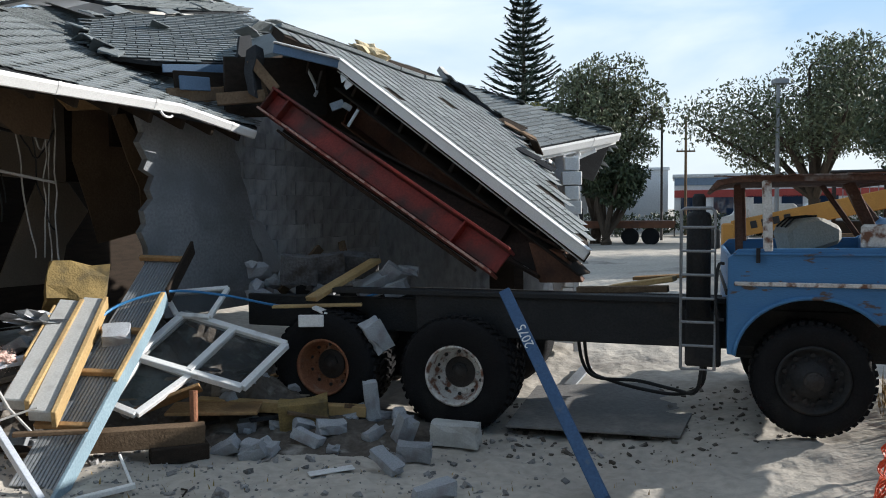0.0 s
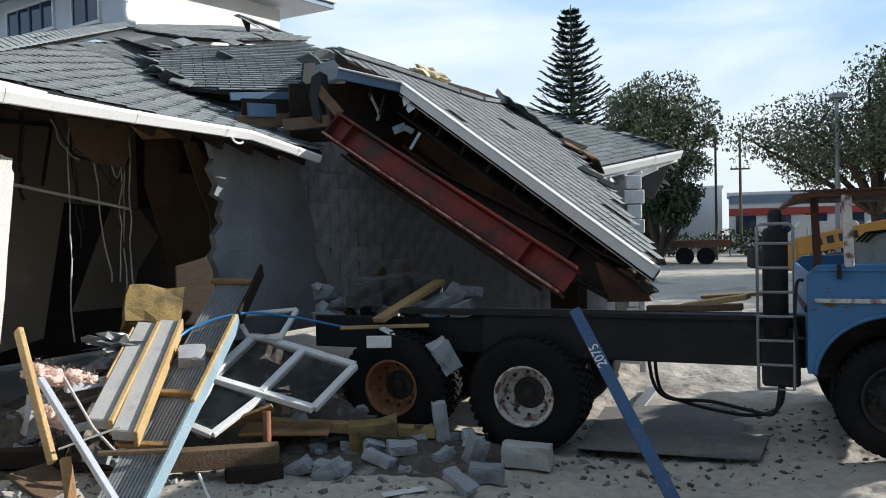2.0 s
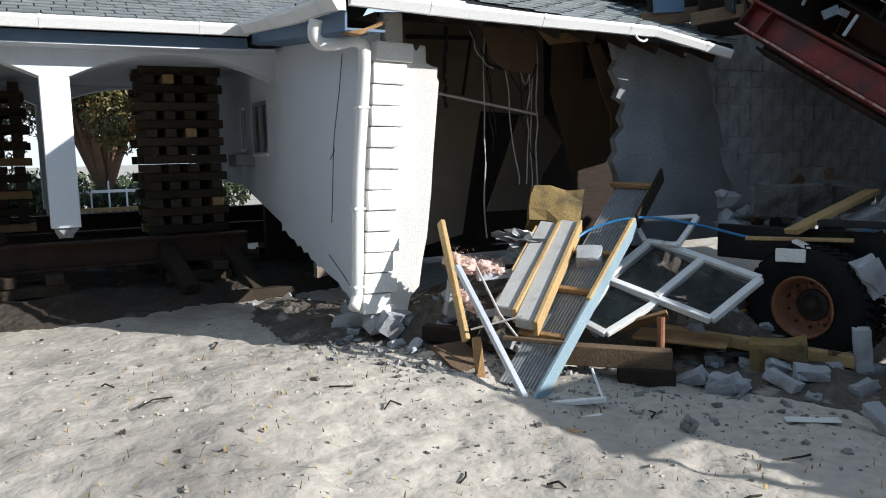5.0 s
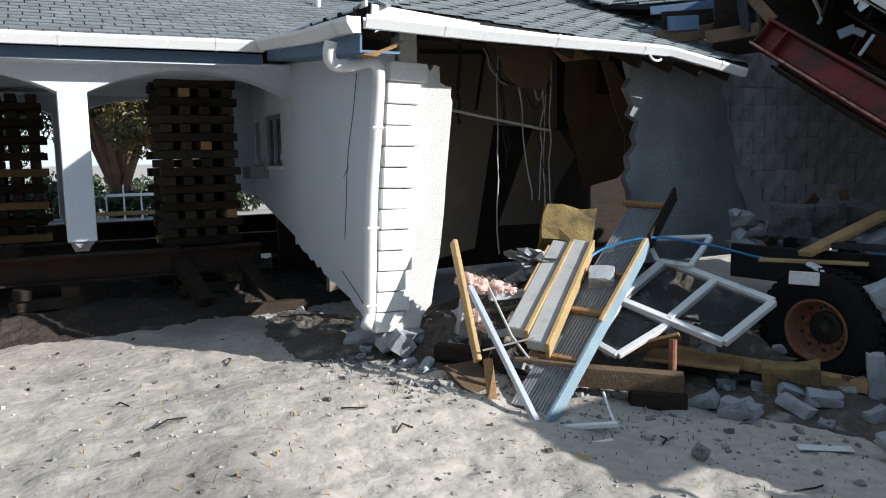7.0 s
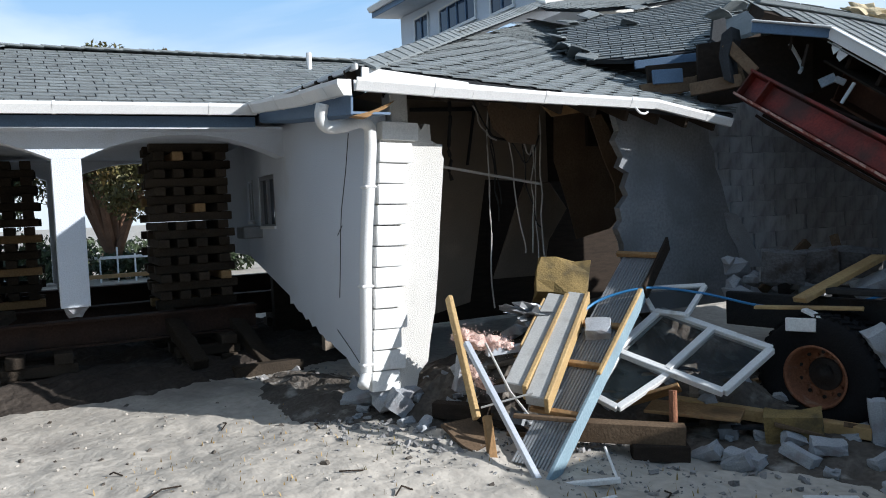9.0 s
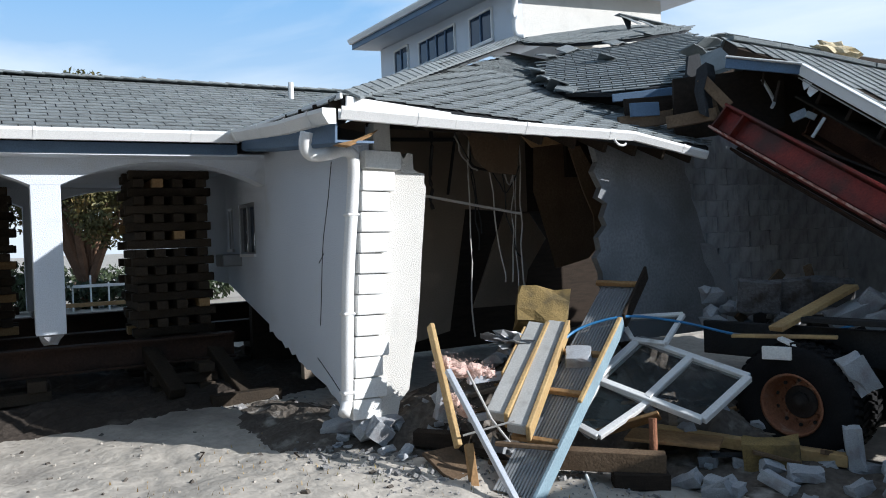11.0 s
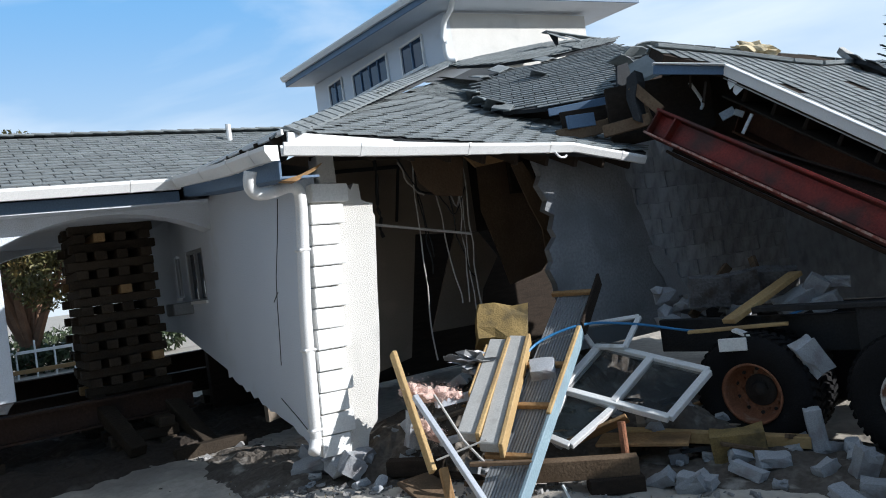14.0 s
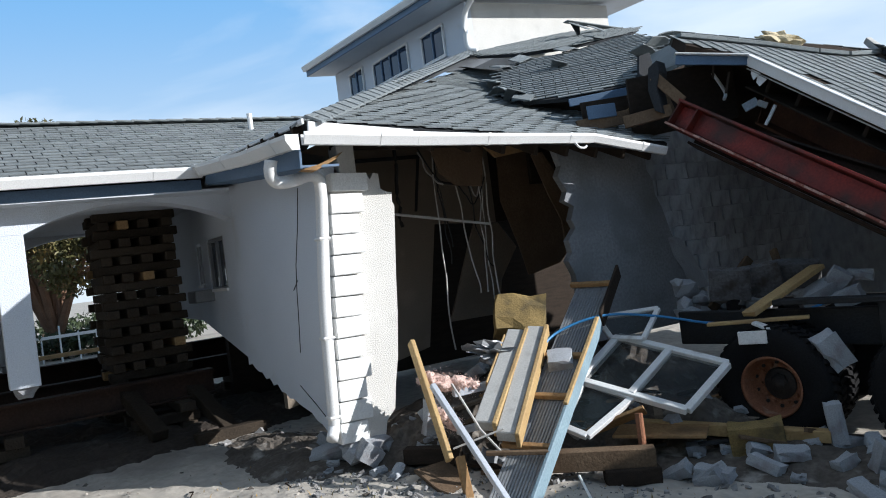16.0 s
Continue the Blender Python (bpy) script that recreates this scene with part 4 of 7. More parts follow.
part("hanging_felt", prism([(-2.80, 9.30, 4.02), (-2.90, 9.28, 3.95), (-2.93, 9.26, 3.7), (-2.88, 9.25, 3.45), (-2.80, 9.24, 3.40), (-2.83, 9.26, 3.7), (-2.78, 9.28, 3.88)], (0.03, 0.25, 0.0), None, 0.004), FELT, fallen, "strip of black roofing felt hanging loose")
part("broken_timber", bar((-3.25, 9.25, 3.38), (-2.72, 9.4, 3.44), 0.09, 0.14), BROWNBOARD, fallen)
part("broken_timber", bar((-2.86, 9.3, 3.85), (-2.58, 9.35, 3.50), 0.05, 0.12), BROWNBOARD, fallen)
# bent metal hanging at the broken fascia corner
for k in range(2):
    q = RA.lerp(RB, 0.015 + 0.028 * k) - RN * (0.12 + 0.03 * (k % 2))
    part("bent_trim", prism([q, q + (RB - RA) * 0.035, q + (RB - RA) * 0.028 - RN * 0.09 + RO * 0.04, q + (RB - RA) * 0.004 - RN * (0.05 + 0.03 * (k % 3))], RO * 0.012, None, 0.003), WHITE, fallen)
part("fascia", bar(RA + RO * 0.05 - RN * 0.04, (-2.59, 9.30, 3.97), 0.03, 0.11), BLUETRIM, fallen, "blue fascia board at the broken corner")
part("drip_edge", bar(RA + RO * 0.06 + RN * 0.02, (-2.59, 9.30, 4.04), 0.09, 0.02), WHITE, fallen)
# added sheet: keeps sun from leaking under the roof onto the wall
part("end_wall", prism([(0.25, 10.2, 0.9), (0.0, 11.8, 0.9), (0.0, 11.8, 3.52), (0.25, 10.2, 2.80)], (0.12, 0, 0)), DARKWOOD, fallen, "dark sheet added under the fallen roof to block stray sun")
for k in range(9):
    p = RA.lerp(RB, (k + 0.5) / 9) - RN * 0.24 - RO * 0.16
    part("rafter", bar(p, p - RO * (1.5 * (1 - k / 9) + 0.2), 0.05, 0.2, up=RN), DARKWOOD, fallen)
# sheet below the rafters, added to darken the underside as shade would
part("underside_board", prism([RA - RN * 0.36 - RO * 0.06, RB - RN * 0.30 - RO * 0.06, RB - RN * 0.30 - RO * 0.35, RA - RN * 0.36 - RO * 1.6], RN * 0.02), DARKWOOD, fallen, "dark sheet added for the shade under the fallen roof")
# hanging scraps under the torn end
for x, y, dz, l2, w2, a, m2 in ((-1.72, 9.62, -0.62, 0.34, 0.07, 58, VINYL), (-1.92, 9.7, -0.60, 0.24, 0.20, 20, GALV), (-1.80, 9.7, -0.55, 0.16, 0.14, -30, FOAMWHITE), (-2.25, 9.6, -0.28, 0.30, 0.05, 80, DARKWOOD), (-2.12, 9.62, -0.40, 0.34, 0.06, 75, DARKWOOD)):
    o = part("hanging_scrap", box(0, 0, 0, l2 * 0.7, w2 * 0.55, 0.02, bevel=0.004), m2, fallen)
    o.matrix_world = Matrix.Translation(on_fallen(x, y) + Vector((0, 0, dz))) @ pose(0, 0, 0, 70, -a, 8)
# hole with broken sheathing near the low end, torn tabs, and a board standing on the ridge
for x, y, l2, w2, a, m2 in ((0.40, 10.95, 0.50, 0.20, 10, BROWNBOARD), (0.52, 10.80, 0.40, 0.12, 40, BROWNBOARD), (0.30, 11.08, 0.40, 0.18, -25, DARKWOOD), (0.58, 10.55, 0.34, 0.12, 70, DARKWOOD), (0.42, 10.0, 0.36, 0.10, -40, FELT), (0.62, 9.9, 0.30, 0.10, -44, FELT)):
    o = part("sheathing_piece", box(0, 0, 0, l2, w2, 0.02, bevel=0.003), m2, fallen)
    o.matrix_world = Matrix.Translation(on_fallen(x, y) + Vector((0, 0, 0.05))) @ pose(0, 0, 0, 20, 26, a)
part("ridge_board", prism([(-0.50, 11.55, 3.80), (-0.58, 11.55, 3.82), (-0.76, 11.55, 4.10), (-0.72, 11.55, 4.16), (-0.60, 11.55, 4.02)], (0.05, 0.14, 0.02), None, 0.004), FOAMWHITE, fallen)
fo = part("spray_foam", lump(0.17, 44, (1.6, 0.7, 0.6), 0.4, 3), CREAMFOAM, fallen, "cream foam swelling from the ridge")
fo.matrix_world = pose(-1.62, 10.55, 4.16, 0, 14, 40)
# far wing --------------------------------------------------------------
far_wing = thing("far_wing", "standing far wing of the house with white quoined wall", "house wing")
FC, FG = Vector((1.84, 11.6, 3.19)), Vector((0.59, 10.75, 2.91))
shingle_slope("roof_slope", [FC, (0.70, 12.52, 3.71), (-0.67, 13.6, 4.33), (-0.55, 13.0, 4.04), (-0.03, 12.01, 3.54), (0.31, 11.49, 3.27), FG], far_wing, (FG, FC), thick=0.05, seed=11)
shingle_slope("roof_valley", [(-0.66, 11.62, 3.95), (-0.54, 11.25, 3.74), (-0.1, 11.28, 3.53), (0.2, 11.2, 3.36), (0.34, 11.46, 3.24), (-0.01, 12.0, 3.51), (-0.53, 12.99, 4.01)], far_wing, ((0.2, 11.2, 3.36), (0.34, 11.46, 3.24)), thick=0.05, seed=13)
shingle_slope("roof_slope", [FC, (1.9, 13.6, 2.6), (0.0, 15.4, 3.4), (-0.67, 13.6, 4.33), (0.70, 12.52, 3.71)], far_wing, ((1.9, 13.6, 2.6), (0.0, 15.4, 3.4)), thick=0.05, seed=12)
gutter("gutter", FG - Vector((0, 0, 0.03)), FC - Vector((0, 0, 0.03)), far_wing, (0.56, -0.83, 0))
fascia("fascia", FG + Vector((-0.02, 0.04, -0.11)), FC + Vector((-0.02, 0.04, -0.09)), far_wing, WHITE, 0.12)
part("soffit", prism([FC + Vector((0, 0, -0.17)), FG + Vector((0.02, 0, -0.17)), (0.85, 11.6, 2.74), (1.45, 12.0, 2.9)], (0, 0, 0.03)), WHITE, far_wing)
for k in range(4):
    q = FG.lerp(FC, 0.10 + 0.2 * k)
    part("bracket", bar(q + Vector((0.05, 0.05, -0.19)), Vector((0.98, 11.35, 2.62)).lerp(q, 0.25), 0.04, 0.05), WHITE, far_wing)
part("wall", prism([(0.88, 11.15, 0.2), (1.20, 10.95, 0.2), (1.20, 10.95, 2.80), (0.88, 11.15, 2.80)], (0.06, 0.6, 0)), STUCCO_SKYLIT, far_wing)
for k in range(12):
    part("quoin", box(1.10, 10.96, 0.5 + k * 0.2, 0.20 if k % 2 else 0.27, 0.14, 0.185, bevel=0.008), QUOIN, far_wing)
part("wall", prism([(-3, 13.2, 0.2), (1.0, 11.9, 0.2), (1.0, 11.9, 2.75), (-3, 13.2, 2.9)], (0.1, 0.2, 0)), MORTARED, far_wing, "dark scraped block wall")
part("window_frame", box(1.0, 9.9, 0.95, 0.06, 0.06, 1.3), VINYL, far_wing)

# lorry -----------------------------------------------------------------
lorry = thing("lorry", "derelict blue lorry with open cab and rusted sheet roof", "truck", LORRY)


def tyre_profile(r, w, rim):
    return [(rim, 0.02), (rim + 0.03, 0.0), (r * 0.8, -0.022), (r * 0.93, -0.012), (r * 0.985, 0.02), (r, 0.05), (r, w - 0.05), (r * 0.985, w - 0.02), (r * 0.93, w + 0.012), (r * 0.8, w + 0.022), (rim + 0.03, w), (rim, w - 0.02)]


def wheel(x, y, z, r, rim_mat, deep=True, second=True, label=""):
    w = part("wheel", lathe([(0.272, 0.02), (0.288, -0.012), (0.268, -0.016), (0.256, 0.02), (0.248, 0.10), (0.225, 0.16), (0.205, 0.19), (0.16, 0.195), (0.0, 0.195)] if deep else [(0.27, 0.02), (0.285, -0.01), (0.26, -0.01), (0.24, 0.05), (0.16, 0.05), (0.12, -0.03), (0.0, -0.035)], 48, caps=False), rim_mat, lorry, label, True)
    w.location = (x, y, z)
    t = bmesh.new()
    lathe(tyre_profile(r, 0.26, 0.265), 56, t, caps=False)
    if second:
        lathe([(a, b + 0.30) for a, b in tyre_profile(r, 0.26, 0.265)], 56, t, caps=False)
    part("tyre", t, RUBBER, w, smooth=True)
    tr = bmesh.new()
    n = 44
    for yy in ([0.02] + ([0.32] if second else [])):
        for k in range(n):
            for side in (0, 1):
                a = 2 * math.pi * (k + 0.5 * side) / n
                m = Matrix.Rotation(-a, 4, "Y") @ Matrix.Translation((r + 0.004, yy + 0.06 + 0.11 * side, 0)) @ Matrix.Rotation(radians(18 if side else -18), 4, "X")
                box(0, 0, 0, 0.03, 0.11, 0.045, tr, 0, m)
    part("tread", tr, RUBBER, w)
    # plain dark disc for the wheel's dark recessed centre
    hub = lathe([(0.15, 0.194), (0.15, 0.184), (0.135, 0.178), (0.075, 0.176), (0.07, 0.150), (0.0, 0.146)] if deep else [(0.08, -0.03), (0.075, -0.06), (0.0, -0.065)], 24)
    part("hub", hub, DARKHUB, w, smooth=True)
    for k in range(10):
        a = 2 * math.pi * k / 10
        part("wheel_nut", lathe([(0.016, 0.19), (0.016, 0.15), (0.0, 0.15)], 6, None, "y", (0.178 * math.cos(a), 0.012 if deep else -0.14, 0.178 * math.sin(a))), rim_mat, w)
    for k in range(10):
        a = 2 * math.pi * (k + 0.5) / 10
        part("hand_hole", lathe([(0.017, 0.183), (0.017, 0.168), (0.0, 0.168)], 12, None, "y", (0.222 * math.cos(a), -0.01 if deep else -0.14, 0.205 * math.sin(a))), BLACKPAINT, w)
    return w


wheel(0, -0.06, 0.53, 0.54, WHITERIM, label="flaking white steel wheel")
wheel(-1.37, -0.06, 0.53, 0.54, RUSTRIM, label="rust-brown steel wheel")
wheel(3.05, -0.02, 0.67, 0.46, FRAMEBLACK, False, False)
for x in (0, -1.37, 3.12):
    part("axle", tube([(x, 0.1, 0.55), (x, 2.1, 0.55)], 0.08), FRAMEBLACK, lorry)
for x in (0, -1.37, 3.12):
    b = lathe(tyre_profile(0.54, 0.5, 0.1), 32)
    bmesh.ops.translate(b, vec=(x, 1.75, 0.58), verts=b.verts)
    part("tyre", b, RUBBER, lorry, smooth=True)
for y in (0.42, 1.45):
    part("chassis_rail", box(0.6, y, 1.02, 6.2, 0.09, 0.34, bevel=0.01), FRAMEBLACK, lorry)
part("side_rail", box(0.95, 0.28, 1.05, 2.9, 0.05, 0.40, bevel=0.01), FRAMEBLACK, lorry, "dark steel subframe plate")
part("deck_edge", box(0.5, 0.3, 1.27, 3.8, 0.16, 0.05, bevel=0.006), FRAMEBLACK, lorry)
for x in (-1.9, -0.7, 0.7, 1.6):
    part("crossmember", box(x, 0.95, 1.0, 0.12, 1.1, 0.2, bevel=0.01), FRAMEBLACK, lorry)


def arch_pts(cx, cz, rx, rz, a0, a1, n=22):
    return [(cx + rx * math.cos(radians(a0 + (a1 - a0) * k / n)), cz + rz * math.sin(radians(a0 + (a1 - a0) * k / n))) for k in range(n + 1)]


side = [(2.39, 0.86), (2.39, 1.66), (2.47, 1.74), (3.70, 1.76), (3.80, 1.82), (3.92, 1.98), (4.05, 1.90), (4.22, 1.84), (4.25, 1.68), (4.16, 1.19)] + arch_pts(3.04, 0.82, 0.60, 0.53, 38, 176)
for y, lab in ((-0.06, "dented blue side panel with a wheel arch"), (2.05, "")):
    part("side_panel", prism([(x, y, z) for x, z in side], (0, 0.05, 0), None, 0.006), BLUEPAINT, lorry, lab)
part("arch_lip", tube([(x, -0.07, z) for x, z in arch_pts(3.04, 0.82, 0.60, 0.53, 38, 176)], 0.018), BLUEPAINT, lorry, "", True)
part("trim_strip", box(3.30, -0.075, 1.455, 1.72, 0.02, 0.035, bevel=0.006), WHITERIM, lorry, "scuffed pale trim strip")
part("panel_seam", box(3.10, -0.068, 1.70, 1.35, 0.016, 0.02, bevel=0.004), BLUEPAINT, lorry)
part("rear_panel", box(2.41, 1.0, 1.27, 0.04, 2.1, 0.8, bevel=0.008), BLUEPAINT, lorry)
part("cab_floor", box(3.1, 1.0, 1.38, 1.45, 2.08, 0.05), FRAMEBLACK, lorry)
part("inner_arch", box(3.1, 1.0, 1.05, 1.3, 1.2, 0.6, bevel=0.03), FRAMEBLACK, lorry)
part("cowl", prism([(3.72, 0, 1.76), (3.92, 0, 1.97), (4.05, 0, 1.89), (4.22, 0, 1.83), (4.22, 0, 1.6), (3.72, 0, 1.6)], (0, 2.05, 0), None, 0.01), BLUEPAINT, lorry, "blue cowl and short bonnet, rust patches")
part("nose", prism([(4.2, -0.02, 1.2), (4.27, -0.02, 1.3), (4.27, -0.02, 1.75), (4.2, -0.02, 1.82)], (0, 2.08, 0), None, 0.01), BLUEPAINT, lorry)
part("bumper", box(4.3, 1.0, 1.05, 0.12, 2.2, 0.22, bevel=0.02), FRAMEBLACK, lorry)
# cab roof and posts
roof_b = bmesh.new()
prof = [(2.24, 2.24), (2.30, 2.31), (2.45, 2.335), (3.5, 2.335), (3.66, 2.30), (3.66, 2.27), (3.48, 2.29), (2.46, 2.29), (2.33, 2.265), (2.27, 2.22)]
prism([(x, -0.05, z) for x, z in prof], (0, 2.15, 0), roof_b, 0.004)
cab_roof = part("cab_roof", roof_b, ROOFRUST, lorry, "rust-eaten sheet roof with a ragged edge")
rnd = random.Random(8)
for k in range(26):
    part("rust_flake", box(2.3 + k * 0.052, rnd.uniform(-0.06, -0.03), 2.335 + rnd.uniform(0, 0.008), 0.05, 0.06, 0.012), ROOFRUST, cab_roof)
for p, q, w, m2 in (((2.70, -0.03, 1.72), (2.68, -0.03, 2.30), 0.07, WHITERIM), ((2.50, 0.25, 1.45), (2.47, 0.25, 2.28), 0.06, ROOFRUST), ((2.62, 2.06, 1.72), (2.6, 2.06, 2.3), 0.06, ROOFRUST),
                    ((3.62, -0.03, 2.30), (3.90, -0.03, 1.96), 0.06, ROOFRUST), ((3.62, 2.06, 2.30), (3.92, 2.06, 1.9), 0.06, ROOFRUST), ((3.40, 0.7, 2.29), (3.62, 0.7, 1.8), 0.09, ROOFRUST), ((3.30, 1.5, 2.29), (3.62, 1.5, 1.8), 0.05, ROOFRUST), ((3.6, -0.03, 2.29), (3.6, 2.06, 2.29), 0.06, ROOFRUST)):
    part("roof_post", bar(p, q, w, w, bevel=0.008), m2, lorry)
part("door_remnant", box(3.55, 0.02, 1.84, 0.34, 0.04, 0.2, bevel=0.02), WHITERIM, lorry, "flaked white inner panel")
part("grab_rail", tube(spline([(2.36, -0.08, 1.62), (2.31, -0.1, 1.58), (2.30, -0.1, 1.2), (2.36, -0.08, 1.15)], 4), 0.014), FRAMEBLACK, lorry)
part("mirror_bracket", box(2.62, -0.09, 1.69, 0.03, 0.04, 0.12), FRAMEBLACK, lorry)
# stack and ladder
stack = part("exhaust_pipe", lathe([(0.10, 0), (0.10, 0.86), (0.085, 0.89), (0.055, 0.90), (0.055, 1.02), (0.04, 1.05), (0.0, 1.055)], 20, None, "z"), FRAMEBLACK, lorry, "sooty black exhaust stack", True)
stack.location = (2.16, 0.1, 1.15)
lad = part("ladder", tube([(2.02, -0.06, 0.72), (2.02, -0.06, 2.06), (2.05, -0.06, 2.08), (2.26, -0.06, 2.08), (2.29, -0.06, 2.05), (2.29, -0.06, 0.72), (2.02, -0.06, 0.72)], 0.014), GALV, lorry, "bent tube access ladder")
for k in range(6):
    part("rung", tube([(2.02, -0.06, 0.92 + k * 0.2), (2.29, -0.06, 0.92 + k * 0.2)], 0.012), GALV, lad)
part("battery_box", box(2.2, 0.3, 0.95, 0.3, 0.3, 0.5, bevel=0.02), FRAMEBLACK, lorry)
for pts in ([(1.08, 0.80, 0.90), (1.12, 0.95, 0.46), (1.35, 0.9, 0.36), (1.7, 0.85, 0.30), (2.0, 0.7, 0.32), (2.2, 0.4, 0.50), (2.22, 0.35, 0.85)], [(1.02, 0.8, 0.90), (1.06, 0.85, 0.56), (1.2, 0.85, 0.40), (1.6, 0.8, 0.40), (1.95, 0.7, 0.36), (2.15, 0.3, 0.45), (2.2, 0.25, 0.80)]):
    part("hose", tube(spline(pts, 6), 0.018), DARKCABLE, lorry)
# seat
SEAT_M = pose(3.12, 0.35, 1.76, 0, -18, 14)
sb = bmesh.new()
prism([(-0.22, 0, -0.05), (0.20, 0, -0.05), (0.24, 0, 0.08), (0.1, 0, 0.22), (-0.08, 0, 0.26), (-0.2, 0, 0.2)], (0, 0.4, 0), sb, 0.035)
seat = part("seat", sb, SEATVINYL, lorry, "torn grey vinyl bucket seat")
seat.matrix_basis = SEAT_M
for k in range(3):
    part("seam", tube([(-0.2 + 0.02, 0.1 + 0.1 * k, 0.215), (-0.08, 0.1 + 0.1 * k, 0.265), (0.1, 0.1 + 0.1 * k, 0.225)], 0.008), FRAMEBLACK, seat)

# steel beams -----------------------------------------------------------
def i_beam(p, q, h, w, material, label, t=0.03, plates=(), up=(0, 0, 1)):
    m, n = along(p, q, up)
    ob = thing("steel_beam", label, "beam", m)
    part("web", box(n / 2, 0, 0, n, t, h - 0.06, bevel=0.003), material, ob)
    part("flange", box(n / 2, 0, h / 2, n, w, t, bevel=0.004), material, ob)
    part("flange", box(n / 2, 0, -h / 2, n, w, t, bevel=0.004), material, ob)
    # pale strips colour in worn primer and the lit line of the edges
    for side in (-1, 1) if material is REDSTEEL else ():
        part("flange_edge", box(n / 2, side * (w / 2 + 0.001), -h / 2, n, 0.006, t * 0.8, bevel=0.001), PRIMER_LIT, ob, "edge coloured pale for worn paint and the light it catches")
    for x in plates:
        part("stiffener", box(x, 0, 0, 0.02, w * 0.94, h - 0.03, bevel=0.003), material, ob)
    return ob


BR0, BR1 = Vector((-2.66, 9.43, 3.41)), Vector((-0.02, 7.90, 1.60))
i_beam(BR0 - Vector((0.01, 0.02, 0.035)), BR1 - Vector((0.01, 0.02, 0.05)), 0.29, 0.24, REDSTEEL, "red-oxide steel beam sloping down onto the lorry", plates=(0.03, 0.30, 3.0), up=(0.1, 0.35, 1))
i_beam(BR0 + Vector((0.5, 0.60, -0.42)), BR1 + Vector((0.50, 0.42, -0.08)), 0.36, 0.24, RUST_SHADED, "second rusty steel beam lying behind the first, darkened for its shade", plates=(2.9,), up=(0.1, 0.35, 1))
d = (BR1 - BR0).normalized()
# channel added to fill the dark band under the red beam
i_beam(BR0 + Vector((0.12, 0.16, -0.34)), BR0.lerp(BR1, 0.86) + Vector((0.12, 0.16, -0.32)), 0.14, 0.22, RUST_SHADED, "rusty channel added for the dark band beneath the red beam", up=(0.1, 0.35, 1))
i_beam(tpt(-2.2, 2.55, 3.45), tpt(0.80, 1.38, 1.50), 0.46, 0.30, BROWNSTEEL, "rust-brown steel beam under the fallen roof", plates=(0.03,))
single("beam_end_plate", prism([tpt(0.48, 1.0, 1.74), tpt(0.86, 0.92, 1.62), tpt(1.06, 0.9, 1.34), tpt(0.60, 0.98, 1.32)], (0.05, 0.16, 0.02), None, 0.008), BROWNSTEEL, "rust-orange steel end plate on the lorry deck", "plate")

# cribs and lifting steel under the walk --------------------------------
def crib(x0, x1, y0, y1, z0, z1, material, label, group="timber cribs", tidy=True):
    """Stack of squared timbers, laid crosswise in pairs."""
    ob = thing("timber_crib", label, "crib", HOUSE, group)
    rnd = random.Random(int(x0 * 100))
    h = 0.114
    n = int((z1 - z0) / h)
    for k in range(n):
        z = z0 + h * (k + 0.5)
        sl = 0.012 if tidy else 0.03
        for side in (0, 0.5, 1) if k % 2 == 0 or material is CRIBNEW else (0, 0.3, 0.62, 1):
            if k % 2 and side == 0.5:
                continue
            if k % 2 == 0:
                y = y0 + 0.07 + side * (y1 - y0 - 0.14)
                b = bar((x0 - 0.06 + rnd.uniform(-sl, sl) * 3, y, z), (x1 + 0.06 + rnd.uniform(-sl, sl) * 3, y + rnd.uniform(-sl, sl), z), 0.14, h - 0.004, bevel=0.008)
            else:
                x = x0 + 0.07 + side * (x1 - x0 - 0.14)
                b = bar((x, y0 - 0.08 + rnd.uniform(-sl, sl) * 3, z), (x + rnd.uniform(-sl, sl), y1 + 0.06, z), 0.14, h - 0.004, bevel=0.008)
            part("crib_timber", b, material if rnd.random() > 0.06 or material is CRIBNEW else CRIBNEW, ob)
    return ob


crib(-1.36, -0.44, 4.0, 5.0, 1.03, 3.22, CRIBDARK, "tall crib of dark squared timbers under the covered walk")
crib(-4.35, -3.36, 3.6, 4.5, 1.03, 3.16, CRIBNEW, "tall crib of fresh yellow-brown timbers under the walk")
crib(-3.55, -2.75, 5.6, 6.5, 1.05, 3.14, CRIBDARK, "crib of dark timbers behind the columns")
def lifting_beam(p, q, label, h=0.3, w=0.24):
    m, n = along(hpt(*p), hpt(*q))
    ob = thing("lifting_beam", label, "beam", m, "lifting steel")
    part("web", box(n / 2, 0, 0, n, 0.025, h), RUST_SHADED, ob)
    part("flange", box(n / 2, 0, h / 2, n, w, 0.03, bevel=0.003), RUST_SHADED, ob)
    part("flange", box(n / 2, 0, -h / 2, n, w, 0.03, bevel=0.003), RUST_SHADED, ob)
lifting_beam((-6.2, 3.75, 0.88), (-0.2, 3.75, 0.86), "long rusted lifting beam under the walk, darkened for its shade")
lifting_beam((-6.2, 5.3, 0.88), (1.5, 5.3, 0.86), "long rusted lifting beam under the walk, darkened for its shade")
lifting_beam((-6.2, 7.2, 0.95), (3, 7.2, 0.95), "long rusted lifting beam behind the cribs, darkened for its shade", 0.4)
